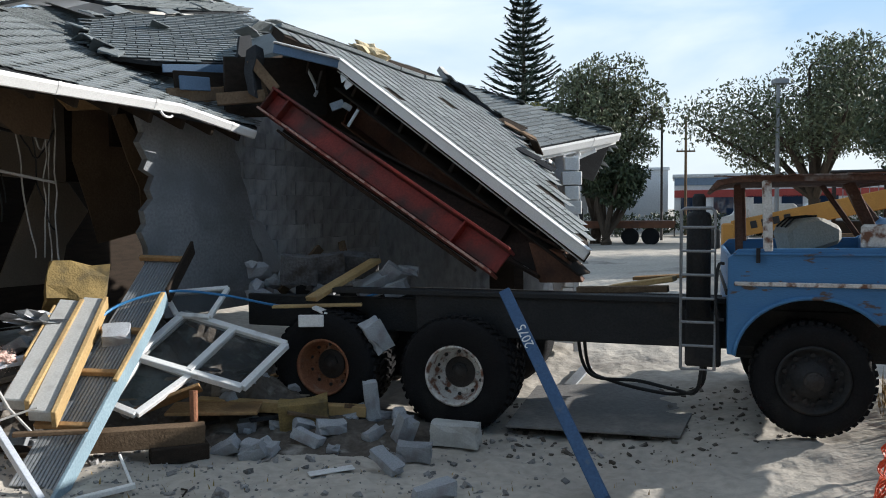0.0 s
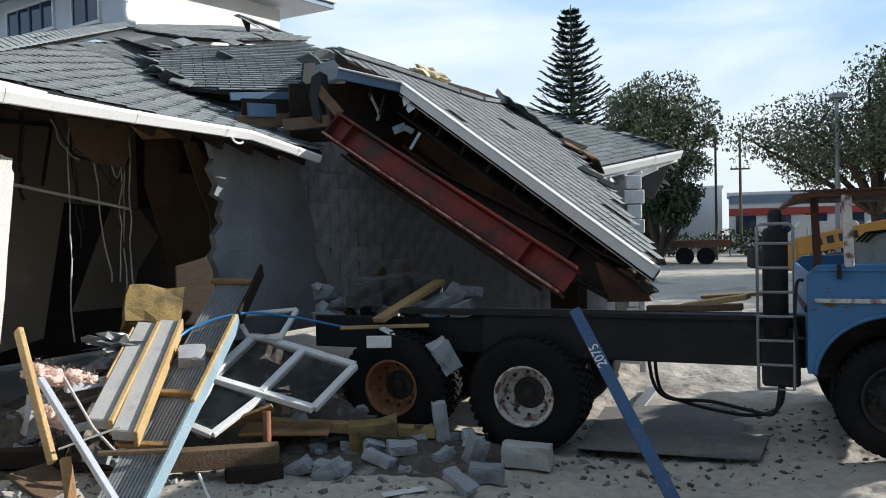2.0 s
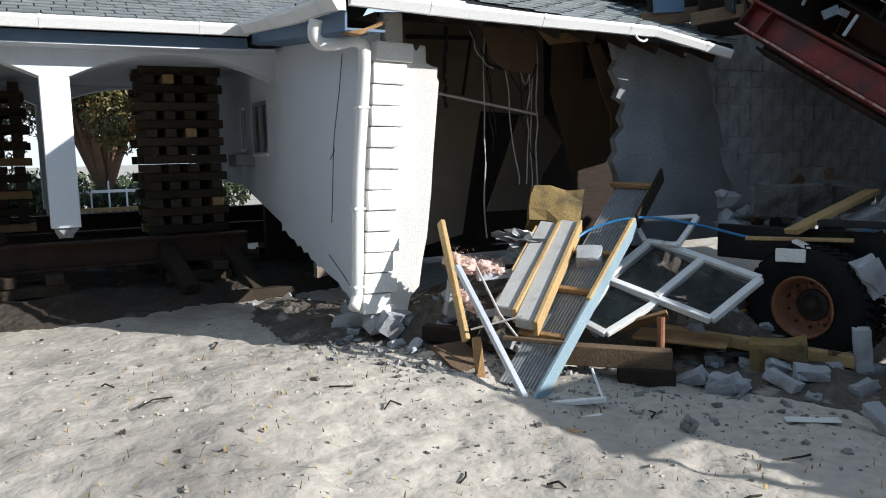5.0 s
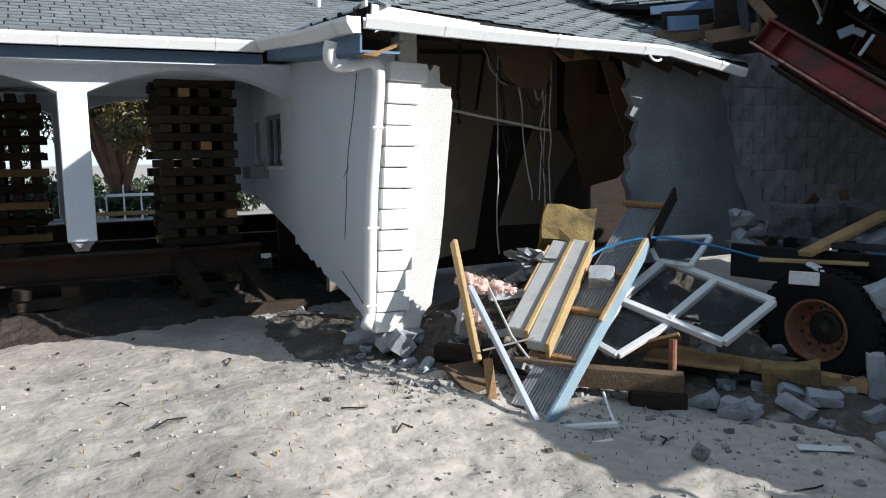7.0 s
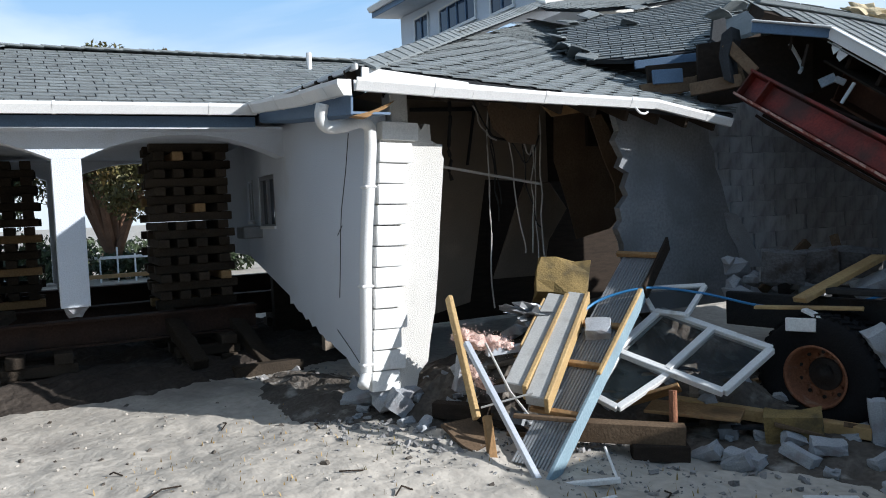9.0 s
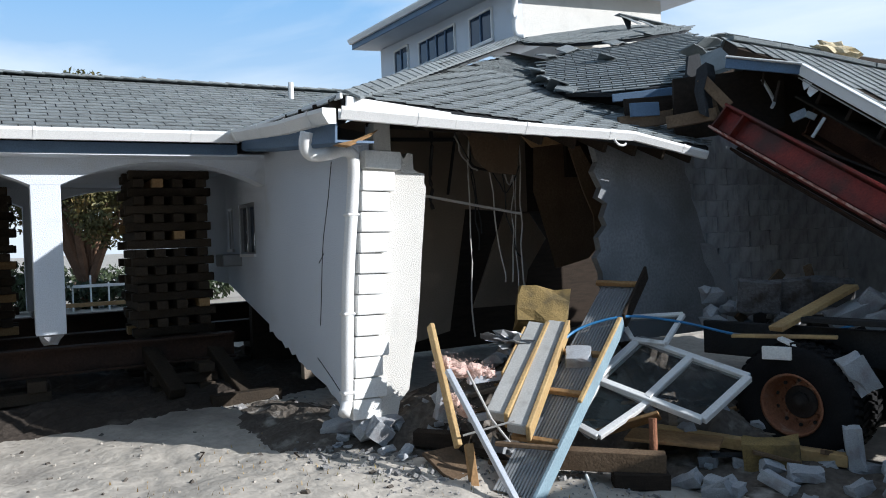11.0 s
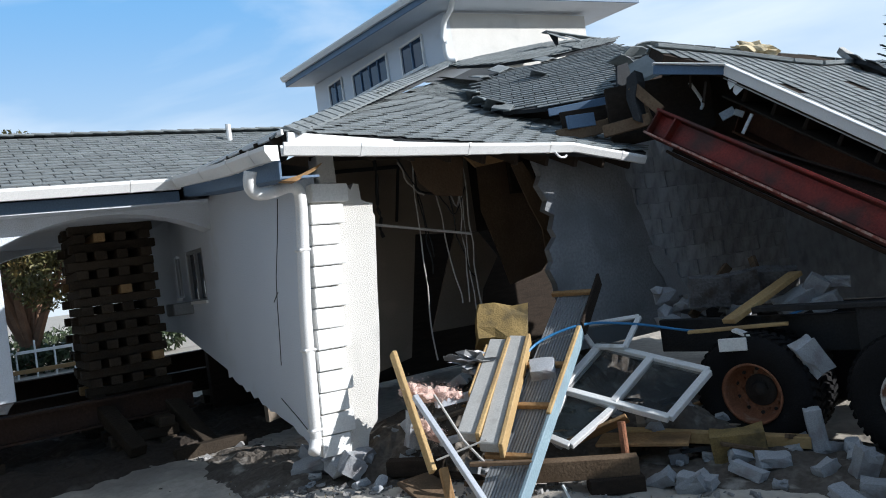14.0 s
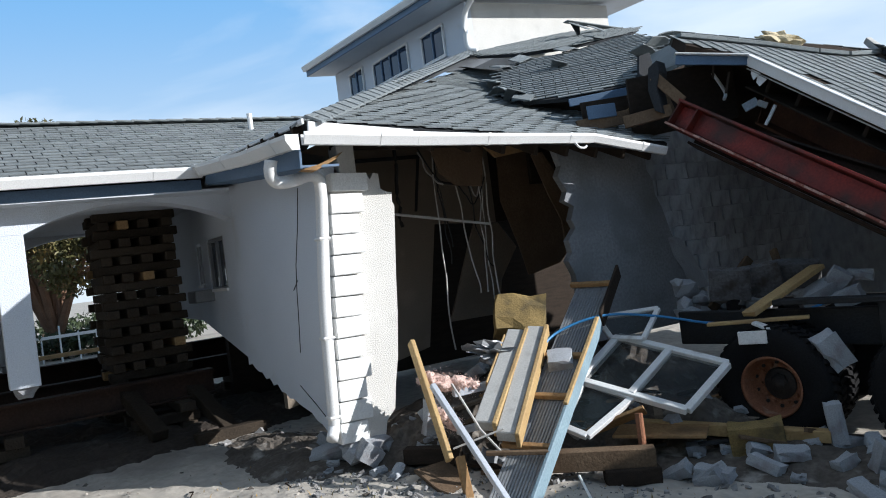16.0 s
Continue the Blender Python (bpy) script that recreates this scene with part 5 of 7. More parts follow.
for x, y in ((-5.2, 3.75), (-2.8, 3.75), (-0.9, 3.75), (-3.6, 5.3), (-1.0, 5.3), (0.8, 5.3), (-2.0, 7.2), (2.0, 7.2)):
    w = hpt(x, y, 0)
    g = ground_z(w.x, w.y)
    st = thing("blocking", "low stack of dark blocking timbers on the sand", "blocking", HOUSE, "blocking under the beams")
    n = 4
    hh = (0.71 - g) / n
    for k in range(n):
        for side in (-0.25, 0.25):
            c = (x + (side if k % 2 else 0), y + (0 if k % 2 else side), g + hh * (k + 0.5) - 0.01)
            part("block_timber", box(*c, 0.2 if k % 2 else 0.8, 0.8 if k % 2 else 0.2, hh - 0.003, bevel=0.008), CRIBDARK, st)
for p, q in (((-1.32, 4.0, 1.0), (-1.08, 3.0, 0.42)), ((-0.55, 4.1, 1.0), (-0.22, 2.9, 0.22))):
    single("skid_timber", bar(hpt(*p), hpt(*q), 0.2, 0.14, bevel=0.01), CRIBDARK, "dark skid timber leaning from the crib to the sand", "timber", "skids")
single("blocking_timber", bar(hpt(-0.75, 2.75, 0.30), hpt(0.1, 2.75, 0.30), 0.16, 0.18, bevel=0.01), CRIBDARK, "dark timber lying under the raised wall", "timber")
single("skid_timber", bar(hpt(-3.1, 4.4, 1.1), hpt(-3.9, 3.4, 0.72), 0.2, 0.12, bevel=0.01), CRIBDARK, "dark timber leaning against the fresh crib", "timber", "skids")
HEAPS = []


def rubble_z(x, y):
    z = ground_z(x, y)
    top = z
    for cx, cy, rx, ry, h, inv, flat in HEAPS:
        q = inv @ Vector((x, y, 0))
        d = min(math.hypot((q.x - cx) / rx, (q.y - cy) / ry), 1)
        top = max(top, z - 0.04 + smooth01((1 - d) * flat) * h)
    return top


# soil bank under the raised floor, coloured darker for the shade there
def heap(name, cx, cy, rx, ry, h, material, label, m=None, n=36, seed=0.0, lumpy=0.35, flat=1.0):
    HEAPS.append((cx, cy, rx, ry, h, (m or Matrix()).inverted(), flat))
    verts, faces = [], []
    for j in range(n + 1):
        for i in range(n + 1):
            a, b = -1 + 2 * i / n, -1 + 2 * j / n
            d = min(math.hypot(a, b), 1)
            x, y = cx + a * rx, cy + b * ry
            w = (m @ Vector((x, y, 0))) if m else Vector((x, y, 0))
            k = smooth01((1 - d) * flat)
            z = ground_z(w.x, w.y) - 0.04 + k * h * (1 + lumpy * (noise.noise((w.x * 2.2, w.y * 2.2, seed)) + 0.7 * noise.noise((w.x * 6, w.y * 6, seed)) + 0.4 * noise.noise((w.x * 15, w.y * 15, seed))))
            verts.append((x, y, z))
    for j in range(n):
        for i in range(n):
            k = j * (n + 1) + i
            faces.append((k, k + 1, k + n + 2, k + n + 1))
    me = bpy.data.meshes.new(name)
    me.from_pydata(verts, [], faces)
    ob = finish(new(name, me), material, False)
    if m:
        ob.matrix_world = m
    return tagged(ob, label, "rubble", kind="stuff")


DIRT = mat("dark_rubble_soil", (0.17, 0.15, 0.13), (0.09, 0.078, 0.066), 0.98, 3, 20, 1.2, stain=(0.34, 0.32, 0.29), stain_at=(0.56, 0.7), stain_scale=4)
# damp soil, toned down further for the shade under the walk
SOIL_SHADED = mat("shaded_damp_soil", (0.075, 0.062, 0.052), (0.045, 0.037, 0.031), 0.98, 2, 18, 1.2, stain=(0.14, 0.125, 0.11), stain_at=(0.6, 0.75), stain_scale=3)
heap("rubble_heap", 3.0, 0.5, 3.5, 2.0, 0.80, DIRT, "dark heap of rubble, dust and splinters inside the opening", HOUSE, 60, 3.0)
heap("rubble_heap", 0.9, 0.1, 1.2, 1.0, 0.34, DIRT, "grey rubble at the foot of the broken pier", HOUSE, 40, 5.0)
heap("rubble_heap", -0.1, 1.3, 0.9, 2.0, 0.16, DIRT, "broken stucco and dust under the raised wall", HOUSE, 40, 6.0)
heap("rubble_heap", -1.7, 7.5, 2.2, 1.1, 0.16, DIRT, "dust and splinters round the rear wheels", None, 50, 7.0)
heap("rubble_heap", -2.7, 8.0, 1.5, 1.0, 0.45, DIRT, "dark splinters and dust between the frames and the wheels", None, 50, 21.0)
heap("soil_bank", -2.0, 5.2, 5.4, 2.9, 0.24, SOIL_SHADED, "damp soil and timber scraps, darkened for the shade under the raised walk", HOUSE, 60, 15.0, 0.4, 3.0)
heap("sand_bank", -9.3, 6.2, 4.0, 1.2, 0.09, SAND, "low bank of sand before the covered walk", None, 40, 8.0)


def scatter(name, n, cx, cy, rx, ry, smin, smax, material, label, seed, m=None):
    """Loose chips, one joined object."""
    rnd = random.Random(seed)
    verts, faces = [], []
    for _ in range(n):
        a, d = rnd.uniform(0, 2 * math.pi), math.sqrt(rnd.random())
        w = Vector((cx + rx * d * math.cos(a), cy + ry * d * math.sin(a), 0))
        if m:
            w = m @ w
        s = smin + (smax - smin) * rnd.random() ** 3
        r = Euler((rnd.uniform(-0.6, 0.6), rnd.uniform(-0.6, 0.6), rnd.uniform(0, 6.3))).to_matrix()
        dims = Vector((s * rnd.uniform(0.6, 1.4), s * rnd.uniform(0.4, 1), s * rnd.uniform(0.25, 0.7)))
        k = len(verts)
        hgt = ground_z(w.x, w.y) + s * 0.15
        for sx in (-1, 1):
            for sy in (-1, 1):
                for sz in (-1, 1):
                    c = r @ Vector((sx * dims.x * rnd.uniform(0.6, 1), sy * dims.y * rnd.uniform(0.6, 1), sz * dims.z * rnd.uniform(0.6, 1)))
                    verts.append((w.x + c.x, w.y + c.y, hgt + c.z))
        faces += [tuple(k + i for i in f) for f in ((0, 1, 3, 2), (4, 6, 7, 5), (0, 4, 5, 1), (2, 3, 7, 6), (0, 2, 6, 4), (1, 5, 7, 3))]
    me = bpy.data.meshes.new(name)
    me.from_pydata(verts, [], faces)
    return tagged(finish(new(name, me), material), label, "rubble", kind="stuff")


scatter("stone_chips", 700, -1.6, 6.9, 2.4, 1.3, 0.006, 0.04, RUBBLE, "loose grey chips of block and mortar", 1)
scatter("stone_chips", 500, -4.9, 6.1, 1.2, 0.8, 0.008, 0.05, RUBBLE, "loose grey chips below the broken pier", 2)
scatter("stone_chips", 260, -6.5, 6.9, 1.5, 0.7, 0.008, 0.06, RUBBLE, "broken stucco under the raised wall", 3)
scatter("stone_chips", 380, -3.0, 5.5, 2.4, 1.1, 0.004, 0.02, RUBBLE, "small grit and crumbs on the sand", 4)
scatter("sand_clods", 800, -5.0, 4.2, 4.5, 1.7, 0.004, 0.022, SAND, "dry clods and lumps of trampled sand", 15)
scatter("dirt_clods", 260, -5.5, 3.8, 4.5, 2.0, 0.005, 0.03, DIRT, "dark crumbs and clods on the trampled sand", 5)
scatter("dirt_clods", 420, 1.2, 7.6, 1.7, 1.2, 0.008, 0.035, DIRT, "dark crumbs on the plate and sand", 6)

# fallen blocks ---------------------------------------------------------
def block_mesh(l, w, h, seed, chip=0.35):
    b = box(0, 0, 0, l, w, h)
    bmesh.ops.subdivide_edges(b, edges=list(b.edges), cuts=2, use_grid_fill=True)
    rnd = random.Random(seed)
    for v in b.verts:
        e = sum((abs(abs(c) - s / 2) < 1e-4) for c, s in zip(v.co, (l, w, h)))
        if e >= 2:
            v.co -= Vector(v.co).normalized() * 0.02 * rnd.random() * (3 if rnd.random() < chip * 0.4 else 1)
    return b


def block(x, y, z, l, w, h, rx=0, ry=0, rz=0, seed=0, material=None, label="pale grey concrete block lying in the rubble"):
    return single("concrete_block", block_mesh(l, w, h, seed), material or CONCRETE, label, "block", "fallen blocks", m=pose(x, y, ground_z(x, y) + z, rx, ry, rz))


block(-2.17, 6.78, 0.06, 0.32, 0.16, 0.11, 4, 3, -14, 1)
block(-2.42, 7.3, 0.10, 0.16, 0.16, 0.14, 5, -8, 10, 2)
block(-2.12, 7.32, 0.08, 0.21, 0.08, 0.08, 0, 12, 30, 3)
block(-1.80, 6.98, 0.09, 0.29, 0.15, 0.10, -10, 18, -20, 4)
block(-1.62, 7.16, 0.11, 0.27, 0.15, 0.13, 14, 6, 30, 5)
block(-0.95, 7.05, 0.12, 0.16, 0.16, 0.25, 12, 16, 25, 6)
block(-0.85, 6.68, 0.08, 0.30, 0.15, 0.14, 3, 3, -6, 7)
block(-1.05, 6.38, 0.09, 0.29, 0.14, 0.08, 10, 26, -38, 8)
block(-0.66, 5.86, 0.06, 0.32, 0.15, 0.12, 0, -6, 24, 9)
block(-1.30, 7.55, 0.28, 0.14, 0.13, 0.38, 6, -6, 10, 10)
block(-1.25, 7.62, 0.10, 0.29, 0.15, 0.13, 0, 10, 35, 11)
block(-1.55, 7.5, 0.08, 0.24, 0.15, 0.13, 10, -8, -30, 12)
block(-2.6, 7.75, 0.12, 0.22, 0.16, 0.16, 8, 8, 20, 13)
block(-0.50, 7.02, 0.11, 0.44, 0.20, 0.20, 0, 2, -12, 14, FOAMWHITE, "long rough pale block wedged before the wheel")
block(-5.65, 6.15, 0.12, 0.36, 0.24, 0.13, 6, -14, 30, 15)
block(-5.95, 6.55, 0.10, 0.24, 0.21, 0.16, 20, 18, 70, 16)
block(-6.2, 6.7, 0.06, 0.16, 0.13, 0.10, 8, 30, 10, 17)
block(-5.05, 6.0, 0.16, 0.24, 0.18, 0.18, 10, 40, 60, 18)
block(-4.55, 6.35, 0.45, 0.14, 0.11, 0.34, 4, 10, 60, 19)
block(-2.16, 5.66, 0.05, 0.11, 0.10, 0.10, 10, 30, 10, 20, RUBBLE, "small grey broken stone on the sand")
# blocks fallen on the lorry's tail
for i, (x, y, z, l, w, h, a, b, c) in enumerate(((-1.43, 8.85, 1.24, 0.38, 0.2, 0.2, 18, -22, 20), (-1.14, 8.70, 1.22, 0.26, 0.18, 0.17, 6, -18, -10), (-1.22, 8.85, 1.40, 0.2, 0.12, 0.2, 20, 35, 10), (-1.03, 8.9, 1.41, 0.24, 0.14, 0.11, 0, 6, 0), (-2.25, 8.9, 1.43, 0.42, 0.12, 0.34, 14, 5, 10), (-1.95, 9.05, 1.43, 0.40, 0.12, 0.36, 20, -6, 4), (-1.60, 9.2, 1.45, 0.42, 0.14, 0.3, 24, 4, 0), (-1.28, 7.85, 0.86, 0.2, 0.18, 0.34, 10, -30, 20))):
    single("concrete_block", block_mesh(l, w, h, 40 + i), (DARKBLOCK if l > 0.39 else CONCRETE), "broken block lodged on the lorry's tail", "block", "blocks on the lorry", m=pose(x, y, z, a, b, c))
single("wall_stub", prism([(-3.11, 9.98, 1.98), (-3.06, 10.09, 1.95), (-2.99, 10.23, 1.76), (-2.91, 10.38, 1.48), (-2.86, 10.47, 1.28), (-2.98, 10.25, 1.29), (-3.01, 10.18, 1.54), (-3.08, 10.05, 1.74)], (0.06, 0.10, 0), None, 0.012), CONCRETE, "jagged strip of broken block wall edge with mortar", "wall fragment")
scatter_pts = random.Random(77)
for k in range(26):
    x, y = -2.85 + 0.9 * scatter_pts.random(), 9.0 + 0.25 * scatter_pts.random()
    b = lump(0.07 + 0.08 * scatter_pts.random(), 100 + k, (1.2, 0.9, 0.8), 0.3)
    ob = single("rubble_piece", b, CONCRETE, "lump of broken block and mortar on the wall foot", "rubble", "rubble on the wall foot", m=pose(x, y, 1.0 + 0.55 * scatter_pts.random() * (1 - (x + 2.85) / 1.4), 0, 0, scatter_pts.uniform(0, 360)))
single("insulation_block", block_mesh(0.46, 0.3, 0.30, 60, 0.8), FOAM, "broken block of dirty yellow foam by the wheel", "insulation", m=pose(-1.92, 7.42, 0.18, 4, -4, 10))
single("insulation_block", block_mesh(0.54, 0.34, 0.42, 61, 1.6), FOAM, "large block of dirty yellow foam on the heap", "insulation", m=pose(-4.13, 7.62, 1.38, -24, 9, 30))

# door panel, boards and frames heaped in the opening --------------------
panel = thing("louvred_panel", "fallen grey boarded panel with a pale blue edge board", "panel")
P0, P1 = Vector((-3.30, 5.55, 0.03)), Vector((-3.28, 8.32, 1.65))
pd = (P1 - P0).normalized()
side_v = Vector((-1, 0.12, 0.12))
side_v = (side_v - side_v.dot(pd) * pd).normalized()
pn = pd.cross(side_v).normalized()
pn = pn if pn.z > 0 else -pn
part("edge_board", bar(P0, P0.lerp(P1, 0.76), 0.035, 0.15, up=side_v.cross(pd)), PALEBLUE, panel, "pale blue painted edge board")
part("edge_board", bar(P0 + pn * 0.085 + pd * 1.2, P0.lerp(P1, 0.75) + pn * 0.085, 0.04, 0.03, up=pn), LUMBER, panel)
part("edge_board", bar(P0.lerp(P1, 0.77) - side_v * 0.01, P1 + pd * 0.12, 0.03, 0.16, up=side_v.cross(pd)), DARKWOOD, panel, "dark splintered end of the edge board")
L = (P1 - P0).length
nb = 13
for k in range(nb):
    a, b = k / nb, (k + 0.70) / nb
    pts = [P0 + pd * (0.2 if k > 3 else 0.05 + 0.04 * k) + side_v * (0.03 + 0.38 * a), P0 + pd * (0.2 if k > 3 else 0.05 + 0.04 * k) + side_v * (0.03 + 0.38 * b), P1 - pd * 0.05 + side_v * (0.03 + 0.38 * b), P1 - pd * 0.05 + side_v * (0.03 + 0.38 * a)]
    part("slat", prism([p - pn * 0.02 for p in pts], pn * 0.014), BEADBOARD, panel)
for s in (0.75, 1.35, 1.9, L - 0.15):
    p = P0 + pd * s
    part("batten", bar(p + side_v * 0.0 + pn * 0.03, p + side_v * 0.46 + pn * 0.03, 0.05, 0.05, up=pn), PLYWOOD, panel)
single("aluminium_track", bar((-3.33, 5.53, 0.05), (-4.30, 6.05, 1.00), 0.05, 0.05, bevel=0.004), ALU, "ribbed aluminium window track leaning on the rubble", "window track", "loose tracks")
single("aluminium_track", bar((-4.28, 6.35, 0.86), (-3.75, 7.0, 0.90), 0.07, 0.07, bevel=0.004), ALU, "white aluminium track across the rubble", "window track", "loose tracks")
single("aluminium_track", bar((-4.2, 6.2, 0.55), (-3.8, 6.7, 0.58), 0.06, 0.06, bevel=0.004), ALU, "white aluminium track across the rubble", "window track", "loose tracks")


def faced_panel(top, low, w, label):
    ob = thing("faced_panel", label, "wall panel", None, "wall panels on the heap")
    top, low = Vector(top), Vector(low)
    d = (low - top).normalized()
    s = Vector((1, 0.45, 0))
    s = (s - s.dot(d) * d).normalized()
    n2 = d.cross(s).normalized()
    n2 = n2 if n2.z > 0 else -n2
    core = bar(top, low, w, 0.11, None, 0.01, n2)
    part("core", core, FOAMWHITE, ob)
    part("edge_lumber", bar(top + s * (w / 2 + 0.022), low + s * (w / 2 + 0.022) + d * 0.03, 0.04, 0.16, up=n2), LUMBER, ob, "yellow pine edge")
    part("edge_lumber", bar(top - s * (w / 2 + 0.012) + d * 0.1, low - s * (w / 2 + 0.012) - d * 0.5, 0.02, 0.12, up=n2), LUMBER, ob)
faced_panel((-4.02, 7.28, 1.25), (-3.88, 6.12, 0.62), 0.17, "grey foam wall panel with pine edges, lying aslant")
faced_panel((-3.84, 7.36, 1.26), (-3.66, 6.08, 0.54), 0.17, "grey foam wall panel with pine edges, lying aslant")


def sash(name, corners, label, split=None, t=0.055):
    """White window sash from four corners, with glass and a middle bar."""
    c = [Vector(p) for p in corners]
    ob = thing(name, label, "window sash", None, "broken window sashes")
    nrm = (c[1] - c[0]).cross(c[3] - c[0]).normalized()
    for i in range(4):
        part("frame_bar", bar(c[i], c[(i + 1) % 4], t, t * 0.9, None, 0.006, nrm), VINYL, ob)
        part("frame_bead", bar(c[i].lerp(sum(c, Vector()) / 4, 0.09) + nrm * 0.02, c[(i + 1) % 4].lerp(sum(c, Vector()) / 4, 0.09) + nrm * 0.02, 0.015, 0.02, None, 0.003, nrm), VINYL, ob)
    if split:
        part("middle_bar", bar(c[0].lerp(c[1], split), c[3].lerp(c[2], split), t, t, None, 0.006, nrm), VINYL, ob)
    pane = part("pane", prism([p.lerp(sum(c, Vector()) / 4, 0.03) for p in c], nrm * 0.005), GLASS, ob)
    pane.visible_shadow = False
    return ob
sash("window_sash", [(-3.20, 7.90, 1.07), (-2.13, 7.66, 0.80), (-2.42, 7.15, 0.50), (-3.40, 7.20, 0.78)], "white double sash with dark glass, thrown on the heap", 0.5, 0.07)
sash("window_sash", [(-3.36, 7.22, 0.77), (-2.90, 7.17, 0.61), (-3.20, 6.72, 0.38), (-3.44, 6.76, 0.46)], "white sash with a broken pane below the larger one", None, 0.06)
sash("window_sash", [(-3.45, 8.05, 1.26), (-2.83, 8.15, 1.30), (-2.92, 7.81, 1.05), (-3.25, 7.84, 1.07)], "white sash frame with dark glass at the top of the heap", None, 0.05)
single("metal_strip", bar((-3.24, 5.60, 0.06), (-2.82, 5.80, 0.11), 0.05, 0.04), VINYL, "white metal frame strip on the sand", "strip", "strips")
single("metal_strip", bar((-2.84, 5.80, 0.10), (-3.04, 6.04, 0.26), 0.02, 0.02), VINYL, "thin bent white rod leaning on the boarding", "strip", "strips")


def plank(p, q, w, h, material, label, group="loose timbers", up=(0, 0, 1)):
    return single("plank", bar(p, q, w, h, None, 0.006, up), material, label, "timber", group)


plank((-4.62, 6.28, 1.36), (-4.10, 5.86, 0.40), 0.045, 0.09, LUMBER, "splintered pine stud leaning by the pier", up=(1, -0.6, 0))
plank((-3.95, 5.78, 0.46), (-3.83, 5.66, 0.10), 0.07, 0.07, PLYWOOD, "short broken post stub standing in the sand")
plank((-3.5, 6.35, 0.26), (-2.62, 6.72, 0.22), 0.14, 0.17, TIMBER, "heavy dark timber under the frames")
plank((-3.3, 6.95, 0.34), (-2.78, 7.12, 0.52), 0.03, 0.20, PLYWOOD, "orange plywood offcut under the frames", up=(0.2, -1, 0.6))
plank((-3.1, 7.2, 0.30), (-2.3, 7.3, 0.28), 0.40, 0.03, PLYWOOD, "plywood sheet lying on the rubble")
plank((-2.95, 7.5, 0.28), (-1.35, 7.55, 0.18), 0.12, 0.10, LUMBER, "long yellow timber behind the blocks")
plank((-3.0, 6.5, 0.10), (-2.6, 6.72, 0.09), 0.2, 0.13, DARKWOOD, "dark broken timber end under the frames")
plank((-3.78, 5.92, 0.45), (-3.30, 6.1, 0.42), 0.05, 0.035, TIMBER, "short brown batten across the boarding")
plank((-4.4, 6.0, 0.30), (-3.95, 5.8, 0.14), 0.34, 0.03, TIMBER, "dark splintered sheet at the pier foot")
plank((-4.75, 6.15, 0.34), (-4.25, 6.3, 0.32), 0.14, 0.14, DARKWOOD, "dark timber at the pier foot")
plank((-1.98, 8.15, 1.18), (-1.40, 9.0, 1.52), 0.16, 0.05, LUMBER, "splintered pine board over the rear wheel", up=(-0.3, -0.4, 0.8))
plank((-2.35, 8.05, 1.12), (-1.45, 8.10, 1.13), 0.10, 0.03, LUMBER, "pine board lying over the rear wheel")
plank((-1.92, 8.0, 1.12), (-1.60, 7.9, 0.98), 0.10, 0.03, VINYL, "white strip hanging over the rear wheel")
plank((-2.05, 7.86, 1.0), (-1.80, 7.86, 1.0), 0.03, 0.12, VINYL, "white board end hanging by the tyre")
plank((-2.5, 9.05, 1.15), (-2.1, 9.4, 1.65), 0.05, 0.1, TIMBER, "broken stud in front of the block wall")
plank((-1.75, 9.3, 1.3), (-1.85, 9.4, 1.72), 0.05, 0.09, TIMBER, "broken stud in front of the block wall")
plank((-3.10, 5.20, 0.03), (-2.78, 5.62, 0.05), 0.04, 0.03, VINYL, "white metal strip on the sand", "strips")
plank((-3.16, 5.22, 0.03), (-2.86, 5.32, 0.03), 0.05, 0.03, VINYL, "white metal strip on the sand", "strips")
plank((-2.95, 5.24, 0.03), (-2.77, 5.22, 0.03), 0.07, 0.05, LUMBER, "short pine offcut on the sand", "strips")
plank((-1.66, 6.28, 0.02), (-1.32, 6.42, 0.03), 0.10, 0.012, VINYL, "bent white sheet scrap on the sand", "strips")
plank((0.80, 9.1, 0.05), (1.15, 10.0, 0.08), 0.14, 0.03, GALV, "grey sheet strip lying behind the lorry", "strips")
single("rusty_pipe", tube([(-2.78, 6.92, 0.16), (-2.80, 6.98, 0.52)], 0.035, seg=12), RUSTRIM, "short rusty pipe standing in the rubble", "pipe")
plank((1.65, 9.6, 1.24), (2.3, 9.3, 1.30), 0.18, 0.04, PLYWOOD, "splintered board on the lorry deck", "deck boards")
plank(tpt(1.05, 0.6, 1.3), tpt(1.9, 0.5, 1.34), 0.10, 0.06, TIMBER, "rough timber lying on the lorry deck", "deck boards")
plank(tpt(1.35, 0.8, 1.31), tpt(1.95, 0.7, 1.42), 0.2, 0.05, LUMBER, "pale timber lying on the lorry deck", "deck boards")
